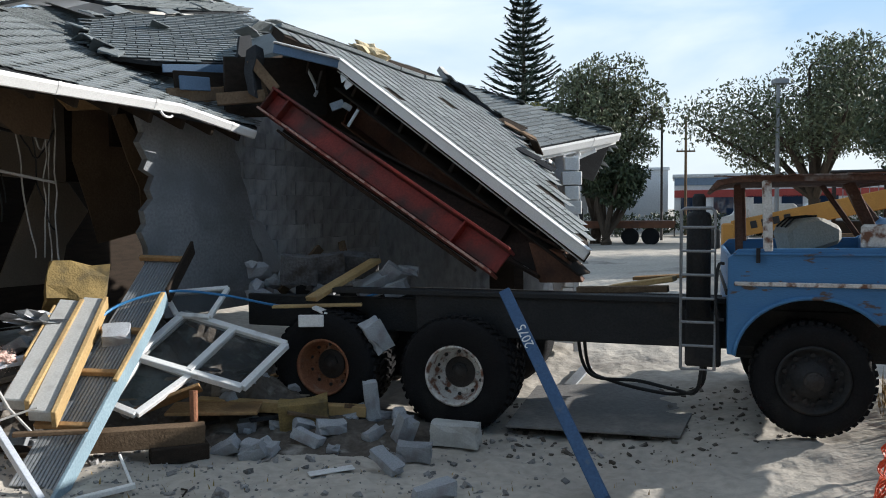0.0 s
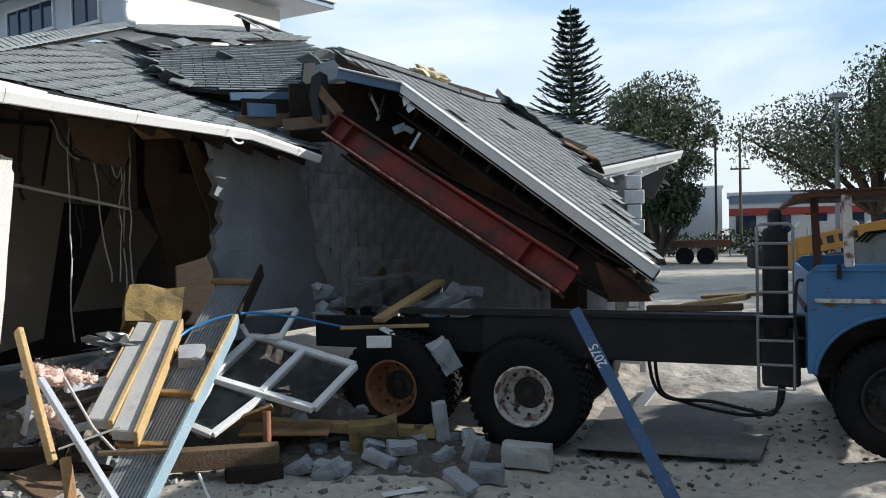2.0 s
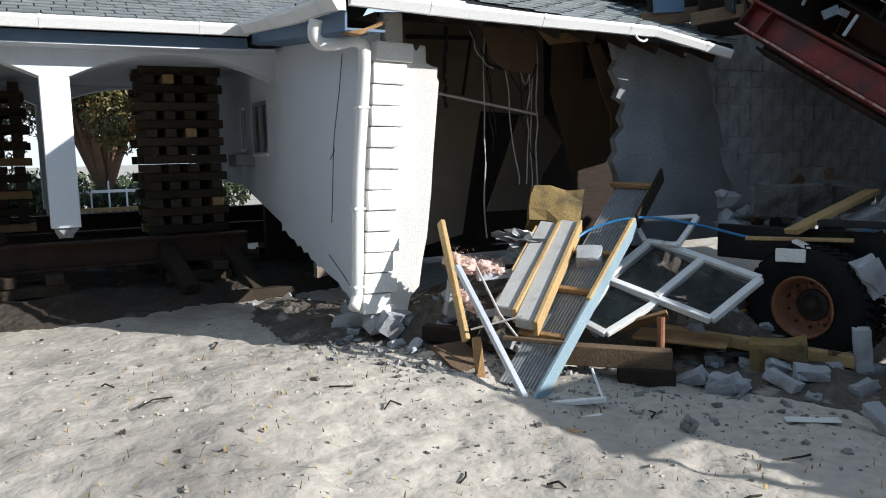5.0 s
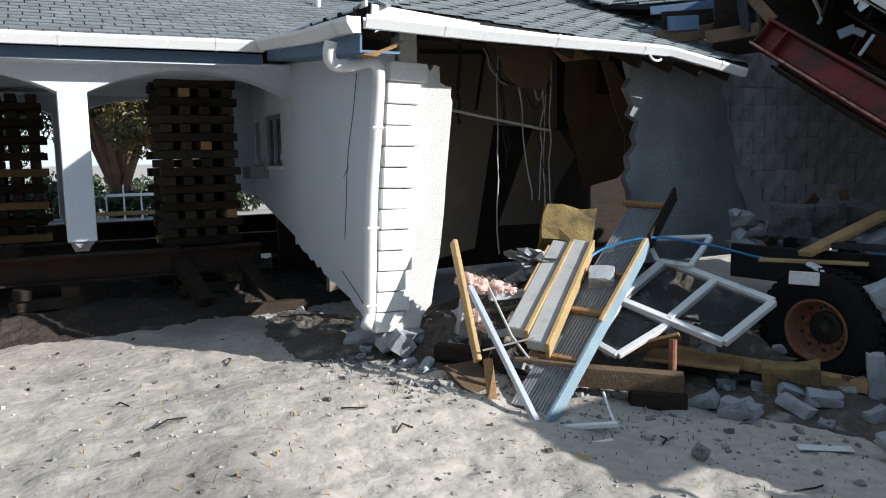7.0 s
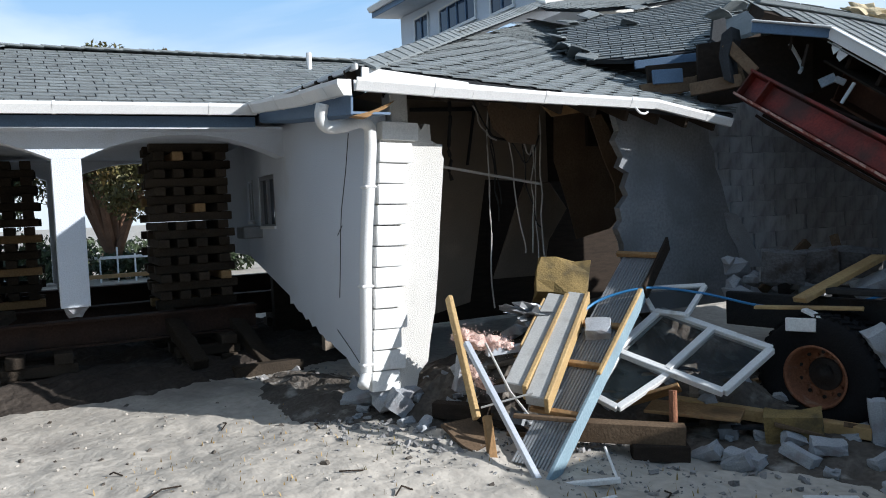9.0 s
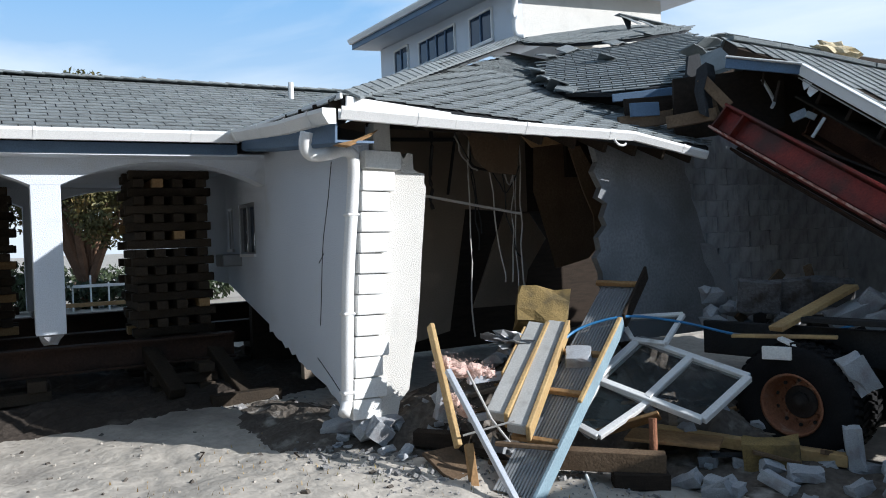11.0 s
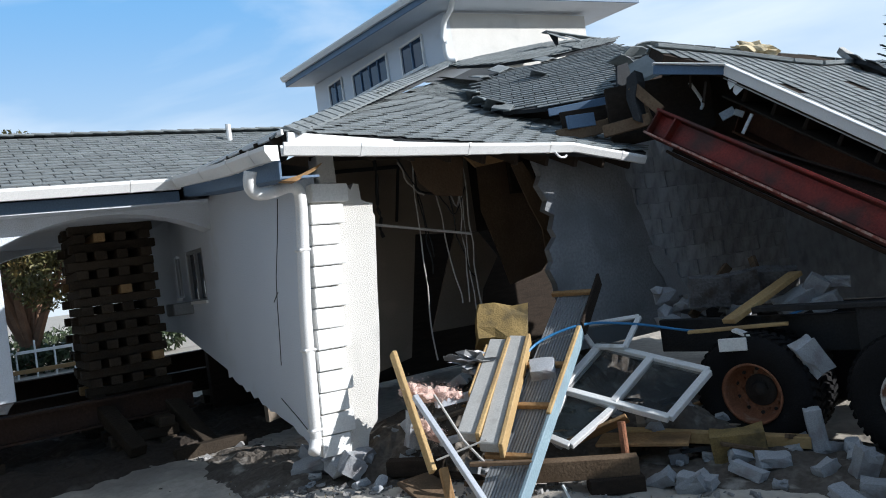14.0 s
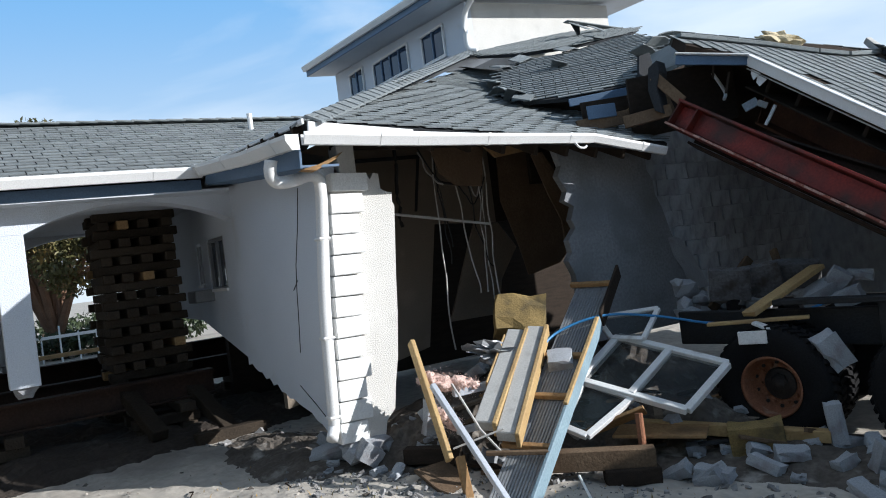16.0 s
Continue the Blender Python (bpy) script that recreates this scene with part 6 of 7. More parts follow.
# hose and wires
single("blue_hose", tube(spline([(-3.74, 6.95, 0.98), (-3.75, 7.1, 1.06), (-3.64, 7.42, 1.22), (-3.26, 7.69, 1.32), (-2.84, 8.04, 1.24), (-2.36, 8.30, 1.10), (-2.01, 8.45, 1.08), (-1.70, 8.45, 1.10), (-1.40, 8.60, 1.17), (-1.2, 8.7, 1.22)], 6), 0.013), BLUEHOSE, "bright blue hose slung across the wreckage", "hose")
for i, (p, q, s, r, dk) in enumerate((((1.90, 1.0, 3.3), (1.87, 1.0, 1.0), 0, 0.009, 0), ((2.54, 1.0, 3.3), (2.50, 1.05, 1.6), 0.0, 0.008, 0), ((2.62, 1.1, 3.3), (2.56, 1.05, 1.5), 0.0, 0.008, 0), ((1.72, 1.0, 3.4), (2.4, 1.0, 3.2), 0.35, 0.009, 1), ((2.2, 1.1, 3.4), (2.6, 1.0, 3.0), 0.5, 0.008, 1), ((2.3, 1.0, 3.3), (2.7, 1.1, 1.9), 0.4, 0.008, 1), ((2.1, 1.3, 3.4), (2.25, 1.3, 2.2), 0.1, 0.008, 1), ((1.54, 1.2, 3.4), (1.50, 1.2, 2.5), 0.0, 0.022, 1), ((2.40, 1.15, 3.35), (2.62, 1.1, 2.9), 0.3, 0.010, 0), ((2.05, 1.2, 3.35), (2.18, 1.25, 2.0), 0.15, 0.009, 1), ((2.22, 1.1, 3.3), (2.44, 1.1, 1.6), 0.25, 0.009, 0), ((2.66, 1.05, 3.3), (2.66, 1.05, 1.4), 0.05, 0.010, 0), ((1.95, 1.2, 3.1), (2.6, 1.1, 3.05), 0.12, 0.016, 1), ((1.78, 1.1, 3.35), (2.1, 1.1, 2.95), 0.1, 0.010, 0))):
    n = 8
    a, b = hpt(*p), hpt(*q)
    rnd = random.Random(i)
    pts = [v + Vector((rnd.uniform(-0.02, 0.02), rnd.uniform(-0.02, 0.02), 0)) for v in sag(a, b, s, n)]
    single("hanging_wire", tube(spline(pts, 2), r), DARKCABLE if dk else CABLE, "loose electric wire hanging from the torn ceiling", "wire", "hanging wires")
single("flexible_duct", tube(spline([hpt(2.30, 1.05, 3.36), hpt(2.28, 1.06, 3.22), hpt(2.24, 1.05, 3.08), hpt(2.22, 1.04, 2.98)], 5), [0.028, 0.034] * 8, None, 8), GALV, "crumpled silver flexible duct hanging from the ceiling", "duct")
single("ceiling_runner", bar(hpt(1.2, 1.0, 2.66), hpt(2.62, 1.0, 2.42), 0.025, 0.03), CABLE, "bent metal ceiling runner hanging in the room", "ceiling runner")
# boards hanging inside
def board(pts, depth, material, label):
    return single("hanging_board", prism([hpt(*p) for p in pts], HOUSE.to_3x3() @ Vector(depth), None, 0.004), material, label, "wall board", "torn boards")
board([(3.23, 1.50, 3.47), (3.89, 1.50, 3.46), (4.06, 1.50, 2.92), (4.23, 1.50, 2.35), (4.28, 1.50, 1.97), (4.09, 1.50, 1.81), (3.52, 1.50, 1.70), (3.41, 1.50, 2.11), (3.20, 1.50, 2.73)], (0.02, 0.04, 0), BROWNBOARD, "brown wall board hanging askew in the room")
board([(2.98, 0.50, 3.17), (3.16, 0.50, 3.20), (3.27, 0.50, 3.02), (3.46, 0.50, 2.74), (3.52, 0.50, 2.51), (3.43, 0.50, 2.18), (3.45, 0.50, 1.93), (3.34, 0.50, 2.04), (3.33, 0.50, 2.36), (3.17, 0.50, 2.68)], (0.03, 0.05, 0), BROWNBOARD, "torn strip of wall lining with hanging scraps")
board([(3.28, 2.30, 2.49), (3.71, 2.30, 2.47), (3.99, 2.30, 2.10), (3.65, 2.30, 1.66), (3.54, 2.30, 1.18), (2.70, 2.30, 1.19), (3.07, 2.30, 2.04)], (0.02, 0.04, 0.02), DRYWALL, "fallen sheet of plasterboard leaning in the doorway")
board([(1.82, 0.90, 3.39), (2.59, 0.90, 3.37), (2.50, 0.90, 2.88), (2.12, 0.90, 2.91), (1.91, 0.90, 3.07)], (0.02, 0.04, 0), BROWNBOARD, "brown ceiling board hanging by a corner")
board([(2.36, 0.60, 3.32), (3.26, 0.60, 3.31), (3.03, 0.60, 3.24), (2.52, 0.60, 3.17)], (0.02, 0.04, 0), PLYWOOD, "splintered plywood strip under the eave")
rnd = random.Random(41)
for k in range(14):
    x = 3.3 + 0.75 * rnd.random()
    z = 3.3 - 2.0 * rnd.random()
    p = hpt(x + (3.3 - z) * 0.25, 0.55 + 0.3 * rnd.random(), z)
    single("torn_scrap", lump(0.06 + 0.07 * rnd.random(), 300 + k, (1.0, 0.5, 1.4), 0.4), BROWNBOARD, "scrap of torn lining hanging on the broken edge", "scrap", "torn scraps", m=Matrix.Translation(p))
for k in range(9):
    x = 0.6 + 0.42 * k
    single("ceiling_joist", bar(hpt(x, -0.45, front_z(x, -0.45) - 0.16), hpt(x, min(2.3, x - 0.1), front_z(x, min(2.3, x - 0.1)) - 0.16), 0.05, 0.16), DARKWOOD, "dark roof rafter exposed over the opening", "rafter", "rafters")
def fibres(name, clumps, n, size, material, label, seed):
    """Loose glass wool: many short curled shreds."""
    rnd = random.Random(seed)
    verts, faces = [], []
    for c, r in rnd.choices(clumps, k=n):
        p = Vector(c) + Vector((rnd.gauss(0, 0.45), rnd.gauss(0, 0.45), rnd.gauss(0, 0.4))) * r
        m3 = Euler((rnd.uniform(-1.5, 1.5), rnd.uniform(-1.5, 1.5), rnd.uniform(0, 6.3))).to_matrix()
        s = size * rnd.uniform(0.5, 1.5)
        k = len(verts)
        for q in ((-s, -s * 0.5, 0), (0, -s * 0.6, s * 0.4), (s, 0, 0), (0, s * 0.6, s * 0.3)):
            verts.append(p + m3 @ Vector(q))
        faces.append((k, k + 1, k + 2, k + 3))
    me = bpy.data.meshes.new(name)
    me.from_pydata(verts, [], faces)
    tagged(finish(new(name, me), material), label, "insulation", kind="stuff")


wool = [((-4.45, 6.22, 1.02), 0.10), ((-4.40, 6.30, 0.96), 0.13), ((-4.28, 6.42, 0.93), 0.12), ((-4.18, 6.50, 0.90), 0.09), ((-4.34, 6.2, 0.70), 0.10), ((-4.22, 6.2, 0.62), 0.08)]
for k, (c, r) in enumerate(wool):
    single("insulation_tuft", lump(r * 0.75, 500 + k, (1.2, 0.9, 0.75), 0.5, 3), PINK, "torn tuft of pale pink glass wool", "insulation", "pink insulation", m=Matrix.Translation(c), smooth=True)
fibres("pink_insulation", [(c, r * 1.05) for c, r in wool], 4200, 0.0045, PINK, "torn pink glass-wool insulation beside the pier", 9)
single("foil_scrap", lump(0.17, 71, (1.2, 0.8, 0.5), 0.9, 3), GALV, "crumpled silver foil insulation", "foil", m=pose(-4.12, 6.98, 1.12, 0, 10, 40))
single("block_scrap", block_mesh(0.24, 0.2, 0.12, 73), CONCRETE, "chunk of stucco lying on the boarding", "block", m=pose(-3.52, 7.10, 1.0, 30, 0, 20))

# propped post and plates ----------------------------------------------
post = thing("blue_post", "blue painted square post leaning against the lorry", "post")
Q0, Q1 = Vector((0.56, 5.78, 0.0)), Vector((-0.06, 7.08, 1.36))
part("shaft", bar(Q0, Q1, 0.10, 0.10, None, 0.008, (-0.3, -1, 0.5)), BLUEPOST, post)
m, n = along(Q0, Q1, (-0.3, -1, 0.5))
num = bpy.data.curves.new("number", "FONT")
num.body, num.size, num.align_x, num.align_y, num.extrude = "2075", 0.115, "CENTER", "CENTER", 0.001
num_ob = new("number", num)
bpy.context.view_layer.update()
num_me = bpy.data.meshes.new_from_object(num_ob)
bpy.data.objects.remove(num_ob)
mark = finish(new("painted_number", num_me), WHITE)
mark.parent = post
mark.matrix_basis = m @ Matrix.Translation((n * 0.74, 0, 0.0525))
mark["label"] = "white painted stock number"
single("steel_plate", prism([(1.44, 6.95, 0.0), (2.38, 9.05, 0.0), (0.40, 8.85, 0.0), (-0.05, 7.30, 0.0)], (0, 0, 0.025), None, 0.004), STEELPLATE, "dirty flat sheet lying on the sand beneath the lorry", "plate", m=Matrix.Translation((0, 0, 0.09)))

# splinters and smaller wreckage on the heaps ----------------------------
rnd = random.Random(808)
for k in range(70):
    x, y = rnd.uniform(-4.6, -1.2), rnd.uniform(6.2, 8.4)
    if y < 6.9 + 0.25 * (x + 3) and x > -3.6:
        continue
    a, l2, t2 = rnd.uniform(0, 6.3), rnd.uniform(0.12, 0.6), rnd.uniform(-0.1, 0.3)
    z = rubble_z(x, y) + 0.04
    mm = rnd.choice((DARKWOOD, DARKWOOD, TIMBER, PLYWOOD, TIMBER, DRYWALL, FELT))
    single("splinter", bar((x, y, z), (x + l2 * math.cos(a), y + l2 * math.sin(a), z + l2 * t2), rnd.uniform(0.02, 0.12), rnd.uniform(0.012, 0.04), None, 0.003), mm, "broken splinter of board lying in the rubble", "splinter", "splinters")
for k in range(34):
    x, y = rnd.uniform(-4.9, -1.0), rnd.uniform(6.3, 8.3)
    if y < 6.7 and x > -3.8:
        continue
    s = rnd.uniform(0.06, 0.16)
    single("broken_block", block_mesh(s * 1.6, s, s * 0.9, 900 + k, 0.8), CONCRETE, "broken piece of concrete block in the rubble", "block", "broken pieces", m=pose(x, y, rubble_z(x, y) + s * 0.25, rnd.uniform(-30, 30), rnd.uniform(-30, 30), rnd.uniform(0, 360)))
for k in range(16):
    x, y = rnd.uniform(-5.6, -4.5), rnd.uniform(5.75, 6.7)
    s = rnd.uniform(0.05, 0.13)
    single("broken_block", block_mesh(s * 1.7, s, s * 0.8, 950 + k, 0.8), CONCRETE, "broken stucco and block at the pier foot", "block", "broken pieces", m=pose(x, y, rubble_z(x, y) + s * 0.2, rnd.uniform(-30, 30), rnd.uniform(-30, 30), rnd.uniform(0, 360)))
scatter("stone_chips", 800, -4.2, 6.2, 1.6, 0.9, 0.004, 0.02, RUBBLE, "fine grit below the broken pier", 8)
single("thin_rod", tube([(-4.18, 6.18, 0.98), (-3.86, 6.02, 0.62), (-3.66, 5.98, 0.44)], 0.011), CABLE, "thin bent rod across the panels", "rod", "rods")
single("thin_rod", tube([(-4.05, 5.86, 0.50), (-3.66, 6.05, 0.62)], 0.009), CABLE, "thin bent rod across the panels", "rod", "rods")

# trees and distance ----------------------------------------------------
def leaf_cloud(name, clumps, n, size, material, parent, seed, label=""):
    """Many small leaves spread through overlapping clumps (centre, radius)."""
    rnd = random.Random(seed)
    verts, faces = [], []
    weights = [r ** 2 for c, r in clumps]
    for c, r in rnd.choices(clumps, weights, k=n):
        while True:
            d = Vector((rnd.uniform(-1, 1), rnd.uniform(-1, 1), rnd.uniform(-1, 1)))
            if 0.25 < d.length < 1:
                break
        p = Vector(c) + Vector((d.x * r, d.y * r, d.z * r * 0.75))
        a = Euler((rnd.uniform(-1.3, 1.3), rnd.uniform(-1.3, 1.3), rnd.uniform(0, 6.3))).to_matrix()
        s = size * rnd.uniform(0.6, 1.4)
        k = len(verts)
        for q in ((-s, 0, 0), (0, -s * 0.45, 0.12 * s), (s, 0, 0), (0, s * 0.45, 0.12 * s)):
            verts.append(p + a @ Vector(q))
        faces.append((k, k + 1, k + 2, k + 3))
    me = bpy.data.meshes.new(name)
    me.from_pydata(verts, [], faces)
    ob = finish(new(name, me), material)
    ob.parent = parent
    if label:
        ob["label"] = label
    return ob


def tree(x, y, h, spread, seed, label, leaf=None, bark=None, n=7000, size=0.2, low=0.3, airy=0.5, trunk_r=0.3, clump=0.24, lean=(0, 0)):
    rnd = random.Random(seed)
    ob = thing("tree", label, "tree", Matrix.Translation((x, y, 0)))
    b = bmesh.new()
    fork = Vector((lean[0] * 0.3, lean[1] * 0.3, h * low))
    tube([(0, 0, -0.2), (0.05, 0, h * low * 0.5), fork], [trunk_r * 1.25, trunk_r, trunk_r * 0.85], b, 9)
    clumps = []
    for k in range(11):
        a = 2 * math.pi * k / 11 + rnd.uniform(-0.3, 0.3)
        e = rnd.uniform(0.25, 1.0)
        tip = Vector((math.cos(a) * spread * e + lean[0], math.sin(a) * spread * e + lean[1], h * (1.0 - 0.48 * e ** 1.6 - 0.08 * rnd.random())))
        mid = fork.lerp(tip, 0.5) + Vector((rnd.uniform(-0.5, 0.5), rnd.uniform(-0.5, 0.5), rnd.uniform(0, 0.08) * h))
        tube(spline([fork, mid, tip], 4), [trunk_r * 0.55 * (1 - i / 9.5) + 0.02 for i in range(9)], b, 6)
        for t in (0.6, 0.8, 1.0):
            c = fork.lerp(tip, t) if t < 0.9 else tip
            for _ in range(3):
                o = Vector((rnd.uniform(-1, 1), rnd.uniform(-1, 1), rnd.uniform(-0.5, 0.7))) * spread * airy * 0.5
                tube([c, c + o], [0.05, 0.015], b, 4)
                clumps.append((c + o, spread * clump * rnd.uniform(0.6, 1.25)))
    part("trunk", b, bark or BARK, ob)
    leaf_cloud("crown", clumps, n, size, leaf or LEAF, ob, seed + 1)
    return ob


def araucaria(x, y, h, r, seed):
    rnd = random.Random(seed)
    ob = thing("norfolk_pine", "tall dark tiered conifer behind the houses", "tree", Matrix.Translation((x, y, 0)))
    part("trunk", tube([(0, 0, 0), (0, 0, h * 0.5), (0, 0, h)], [0.3, 0.2, 0.03], None, 8), BARK, ob)
    b = bmesh.new()
    verts, faces = [], []
    tiers = 27
    for t in range(tiers):
        z = h * (0.28 + 0.71 * t / tiers)
        rad = r * (1 - t / tiers) ** 0.85 + 0.25
        m = 9
        for k in range(m):
            a = 2 * math.pi * (k + 0.5 * (t % 2)) / m + rnd.uniform(-0.3, 0.3)
            d = Vector((math.cos(a), math.sin(a), 0))
            s = Vector((-d.y, d.x, 0))
            L2 = rad * rnd.uniform(0.62, 1.2)
            pts = [Vector((0, 0, z)) + d * L2 * f + Vector((0, 0, L2 * (0.42 * f * f - 0.10 * f))) for f in (0, 0.35, 0.7, 1.0)]
            tube(pts, [0.06, 0.05, 0.04, 0.02], b, 4)
            for i in range(70):
                f = 0.12 + 0.88 * rnd.random()
                c = Vector((0, 0, z)) + d * L2 * f + Vector((0, 0, L2 * (0.42 * f * f - 0.10 * f)))
                w = 0.46 * (1.1 - 0.5 * f)
                side = rnd.choice((-1, 1))
                k0 = len(verts)
                tip = c + s * side * w * rnd.uniform(0.7, 1.4) + d * 0.22 + Vector((0, 0, rnd.uniform(0.02, 0.2)))
                verts += [c, c + d * 0.12 + Vector((0, 0, 0.05)), tip, c + Vector((0, 0, 0.10))]
                faces.append((k0, k0 + 1, k0 + 2, k0 + 3))
    part("bough", b, PINELEAF, ob)
    me = bpy.data.meshes.new("needles")
    me.from_pydata(verts, [], faces)
    o = finish(new("needles", me), PINELEAF)
    o.parent = ob


araucaria(4.3, 55, 18.0, 4.0, 3)
tree(7.4, 44, 10.6, 4.3, 11, "broad grey-green tree behind the far roof", LEAF, n=22000, size=0.12, low=0.12, airy=0.45)
tree(4.9, 46, 9.6, 2.6, 14, "broad grey-green tree behind the far roof", LEAF, n=8000, size=0.12, low=0.25)
tree(3.4, 40, 8.1, 1.3, 12, "small yellow-green tree beside the conifer", LEAFYELLOW, n=2600, size=0.13, low=0.4)
tree(7.6, 42, 6.2, 2.0, 13, "dark bushy tree behind the far roof", LEAFDARK, n=8000, size=0.13, low=0.08)
tree(20.5, 45.5, 11.4, 7.0, 15, "wide spreading oak with thin grey-green leaves", LEAF, n=22000, size=0.13, low=0.22, airy=0.42, trunk_r=0.4)
tree(26.5, 43.5, 9.6, 5.0, 16, "wide oak with grey-green leaves", LEAF, n=13000, size=0.13, low=0.22)
tree(20.5, 28.5, 9.4, 5.2, 17, "large dark oak with low spreading limbs", LEAFDARK, n=26000, size=0.12, low=0.42, airy=0.42, trunk_r=0.45, clump=0.27)
tree(27, 27, 9.8, 6.0, 18, "large dark oak with low spreading limbs", LEAFDARK, n=22000, size=0.13, low=0.42, airy=0.42, trunk_r=0.45, clump=0.27)
tree(-26.1, 16.3, 8.2, 4.4, 19, "sprawling pine with reddish limbs and yellowing needles", LEAFOLIVE, REDBARK, n=34000, size=0.10, low=0.10, airy=0.6, clump=0.20)
tree(-29, 12.8, 6.4, 3.0, 20, "sprawling pine with dark needles", LEAFDARK, REDBARK, n=6000, size=0.09, low=0.2, airy=0.6, clump=0.2)
tree(-38, 34, 9.5, 3.5, 22, "round grey-green tree beyond the walk roof", LEAF, n=4000, size=0.2, low=0.4)
tree(-36, 22, 9.4, 2.4, 23, "bare twiggy tree beyond the walk roof", LEAF, n=900, size=0.14, low=0.4)


def hedge(name, x0, y0, x1, y1, h, n, material, label, seed):
    ob = thing(name, label, "hedge")
    p, q = Vector((x0, y0, 0)), Vector((x1, y1, 0))
    rnd = random.Random(seed)
    k = max(int((q - p).length / (h * 0.7)), 2)
    clumps = [(p.lerp(q, i / k) + Vector((rnd.uniform(-0.4, 0.4), rnd.uniform(-0.4, 0.4), h * rnd.uniform(0.35, 0.6))), h * rnd.uniform(0.4, 0.65)) for i in range(k + 1)]
    leaf_cloud("foliage", clumps, n, 0.14, material, ob, seed)
    b = bmesh.new()
    for c, r in clumps:
        tube([(c.x, c.y, 0), c], 0.04, b, 5)
    tagged(part("stems", b, BARK, ob), kind="stuff")
hedge("hedge", 10, 57, 42, 52, 2.0, 7000, LEAFDARK, "dark scrubby hedge along the far road", 31)
hedge("hedge", 18, 33, 40, 26, 2.6, 8000, LEAFDARK, "dark scrubby undergrowth below the oaks", 32)
hedge("hedge", -34, 8, -33, 26, 2.2, 3500, LEAFDARK, "green scrub beyond the raised walk", 33)


def pole(x, y, h, r, material, label, category="pole", head=None, arms=()):
    ob = thing("utility_pole" if category == "pole" else "street_lamp", label, category, Matrix.Translation((x, y, 0)))
    part("shaft", tube([(0, 0, 0), (0, 0, h)], [r, r * 0.75], None, 10), material, ob)
    if head:
        part("lamp_head", box(head[0], 0, h - 0.1, head[1], 0.5, head[2], bevel=0.05), material, ob)
        part("bracket", bar((0, 0, h - 0.12), (head[0], 0, h - 0.12), 0.06, 0.06), material, ob)
    for z, w in arms:
        part("crossarm", bar((-w / 2, 0, z), (w / 2, 0, z), 0.1, 0.12), material, ob)
        for s in (-0.45, -0.2, 0.2, 0.45):
            part("insulator", tube([(s * w, 0, z), (s * w, 0, z + 0.2)], 0.04), GALV, ob)
pole(12.45, 48.8, 8.3, 0.09, DARKHUB, "thin dark lamp post with a square head", "street lamp", (-0.35, 0.7, 0.45))
pole(16.7, 58, 8.9, 0.12, TIMBER, "weathered wooden utility pole", arms=((6.3, 1.4),))
pole(16.85, 42, 8.9, 0.13, GALV, "pale grey lamp post with a flat head", "street lamp", (0.1, 0.8, 0.3))
pole(18.2, 24.1, 14.0, 0.12, GREYTIMBER, "tall grey wooden utility pole with wires")
for i, (p, q, s) in enumerate((((18.2, 24.1, 10.3), (20.0, 60, 9.5), 0.8), ((18.7, 24.1, 10.3), (21.0, 60, 9.4), 0.9), ((17.7, 24.1, 10.3), (19.0, 60, 9.4), 0.8), ((18.2, 24.1, 9.0), (32, 14, 10.4), 0.4), ((18.2, 24.1, 8.2), (32, 14, 9.2), 0.5), ((18.2, 24.1, 10.2), (32, 15, 14), 0.3))):
    single("overhead_wire", tube(sag(p, q, s, 12), 0.018, None, 5), DARKCABLE, "thin overhead wire strung from the utility pole", "wire", "overhead wires")


def far_building(name, x, y, sx, sy, h, base, label, bands=(), wins=0, rz=0.0, garage=0):
    ob = thing(name, label, "building", pose(x, y, 0, 0, 0, rz))
    part("wall", box(0, 0, h / 2, sx, sy, h), base, ob)
    part("roof", box(0, 0, h + 0.1, sx + 0.3, sy + 0.3, 0.25, bevel=0.03), FARWHITE, ob)
    for z0, z1, m2 in bands:
        part("band", box(0, -sy / 2 - 0.05, (z0 + z1) / 2, sx, 0.1, z1 - z0), m2, ob)
    for k in range(wins):
        xx = -sx / 2 + sx * (k + 0.5) / wins
        w = part("window", box(xx, -sy / 2 - 0.06, h * 0.45, sx / wins * 0.6, 0.08, h * 0.4), DARKGLASS, ob)
        part("window_frame", box(xx, -sy / 2 - 0.08, h * 0.45 - h * 0.21, sx / wins * 0.7, 0.1, 0.1), FARWHITE, w)
    return ob
far_building("warehouse", 16.2, 72, 5.4, 8, 5.4, FARWHITE, "plain white warehouse across the road", rz=-12)
b2 = far_building("shed", 11.3, 66, 4.6, 8, 4.7, GALV, "grey ribbed metal building across the road", rz=-10)
for k in range(9):
    part("rib", box(-2.2 + 0.55 * k, -4.04, 2.35, 0.06, 0.08, 4.6), FARWHITE, b2)
far_building("store", 27.5, 66, 18, 9, 4.6, FARWHITE, "long white store with red and blue bands across the road", ((2.9, 3.5, FARRED), (3.9, 4.5, FARBLUE)), 7, -16)
far_building("shop", 37, 52, 6, 6, 4.2, FARWHITE, "small white shop with a red front", ((2.6, 3.6, FARRED),), 2, -30)
sign = thing("street_sign", "white and blue roadside sign board on posts", "sign", pose(31.0, 48.2, 0, 0, 0, -30))
part("board", box(0, 0, 3.6, 3.0, 0.15, 1.7, bevel=0.02), FARWHITE, sign)
part("board_face", box(0, -0.09, 3.0, 2.9, 0.03, 0.5), SIGNBLUE, sign)
for k in range(3):
    part("text_bar", box(0, -0.1, 3.55 + 0.28 * k, 2.2 - 0.3 * k, 0.02, 0.12), SIGNBLUE, sign)
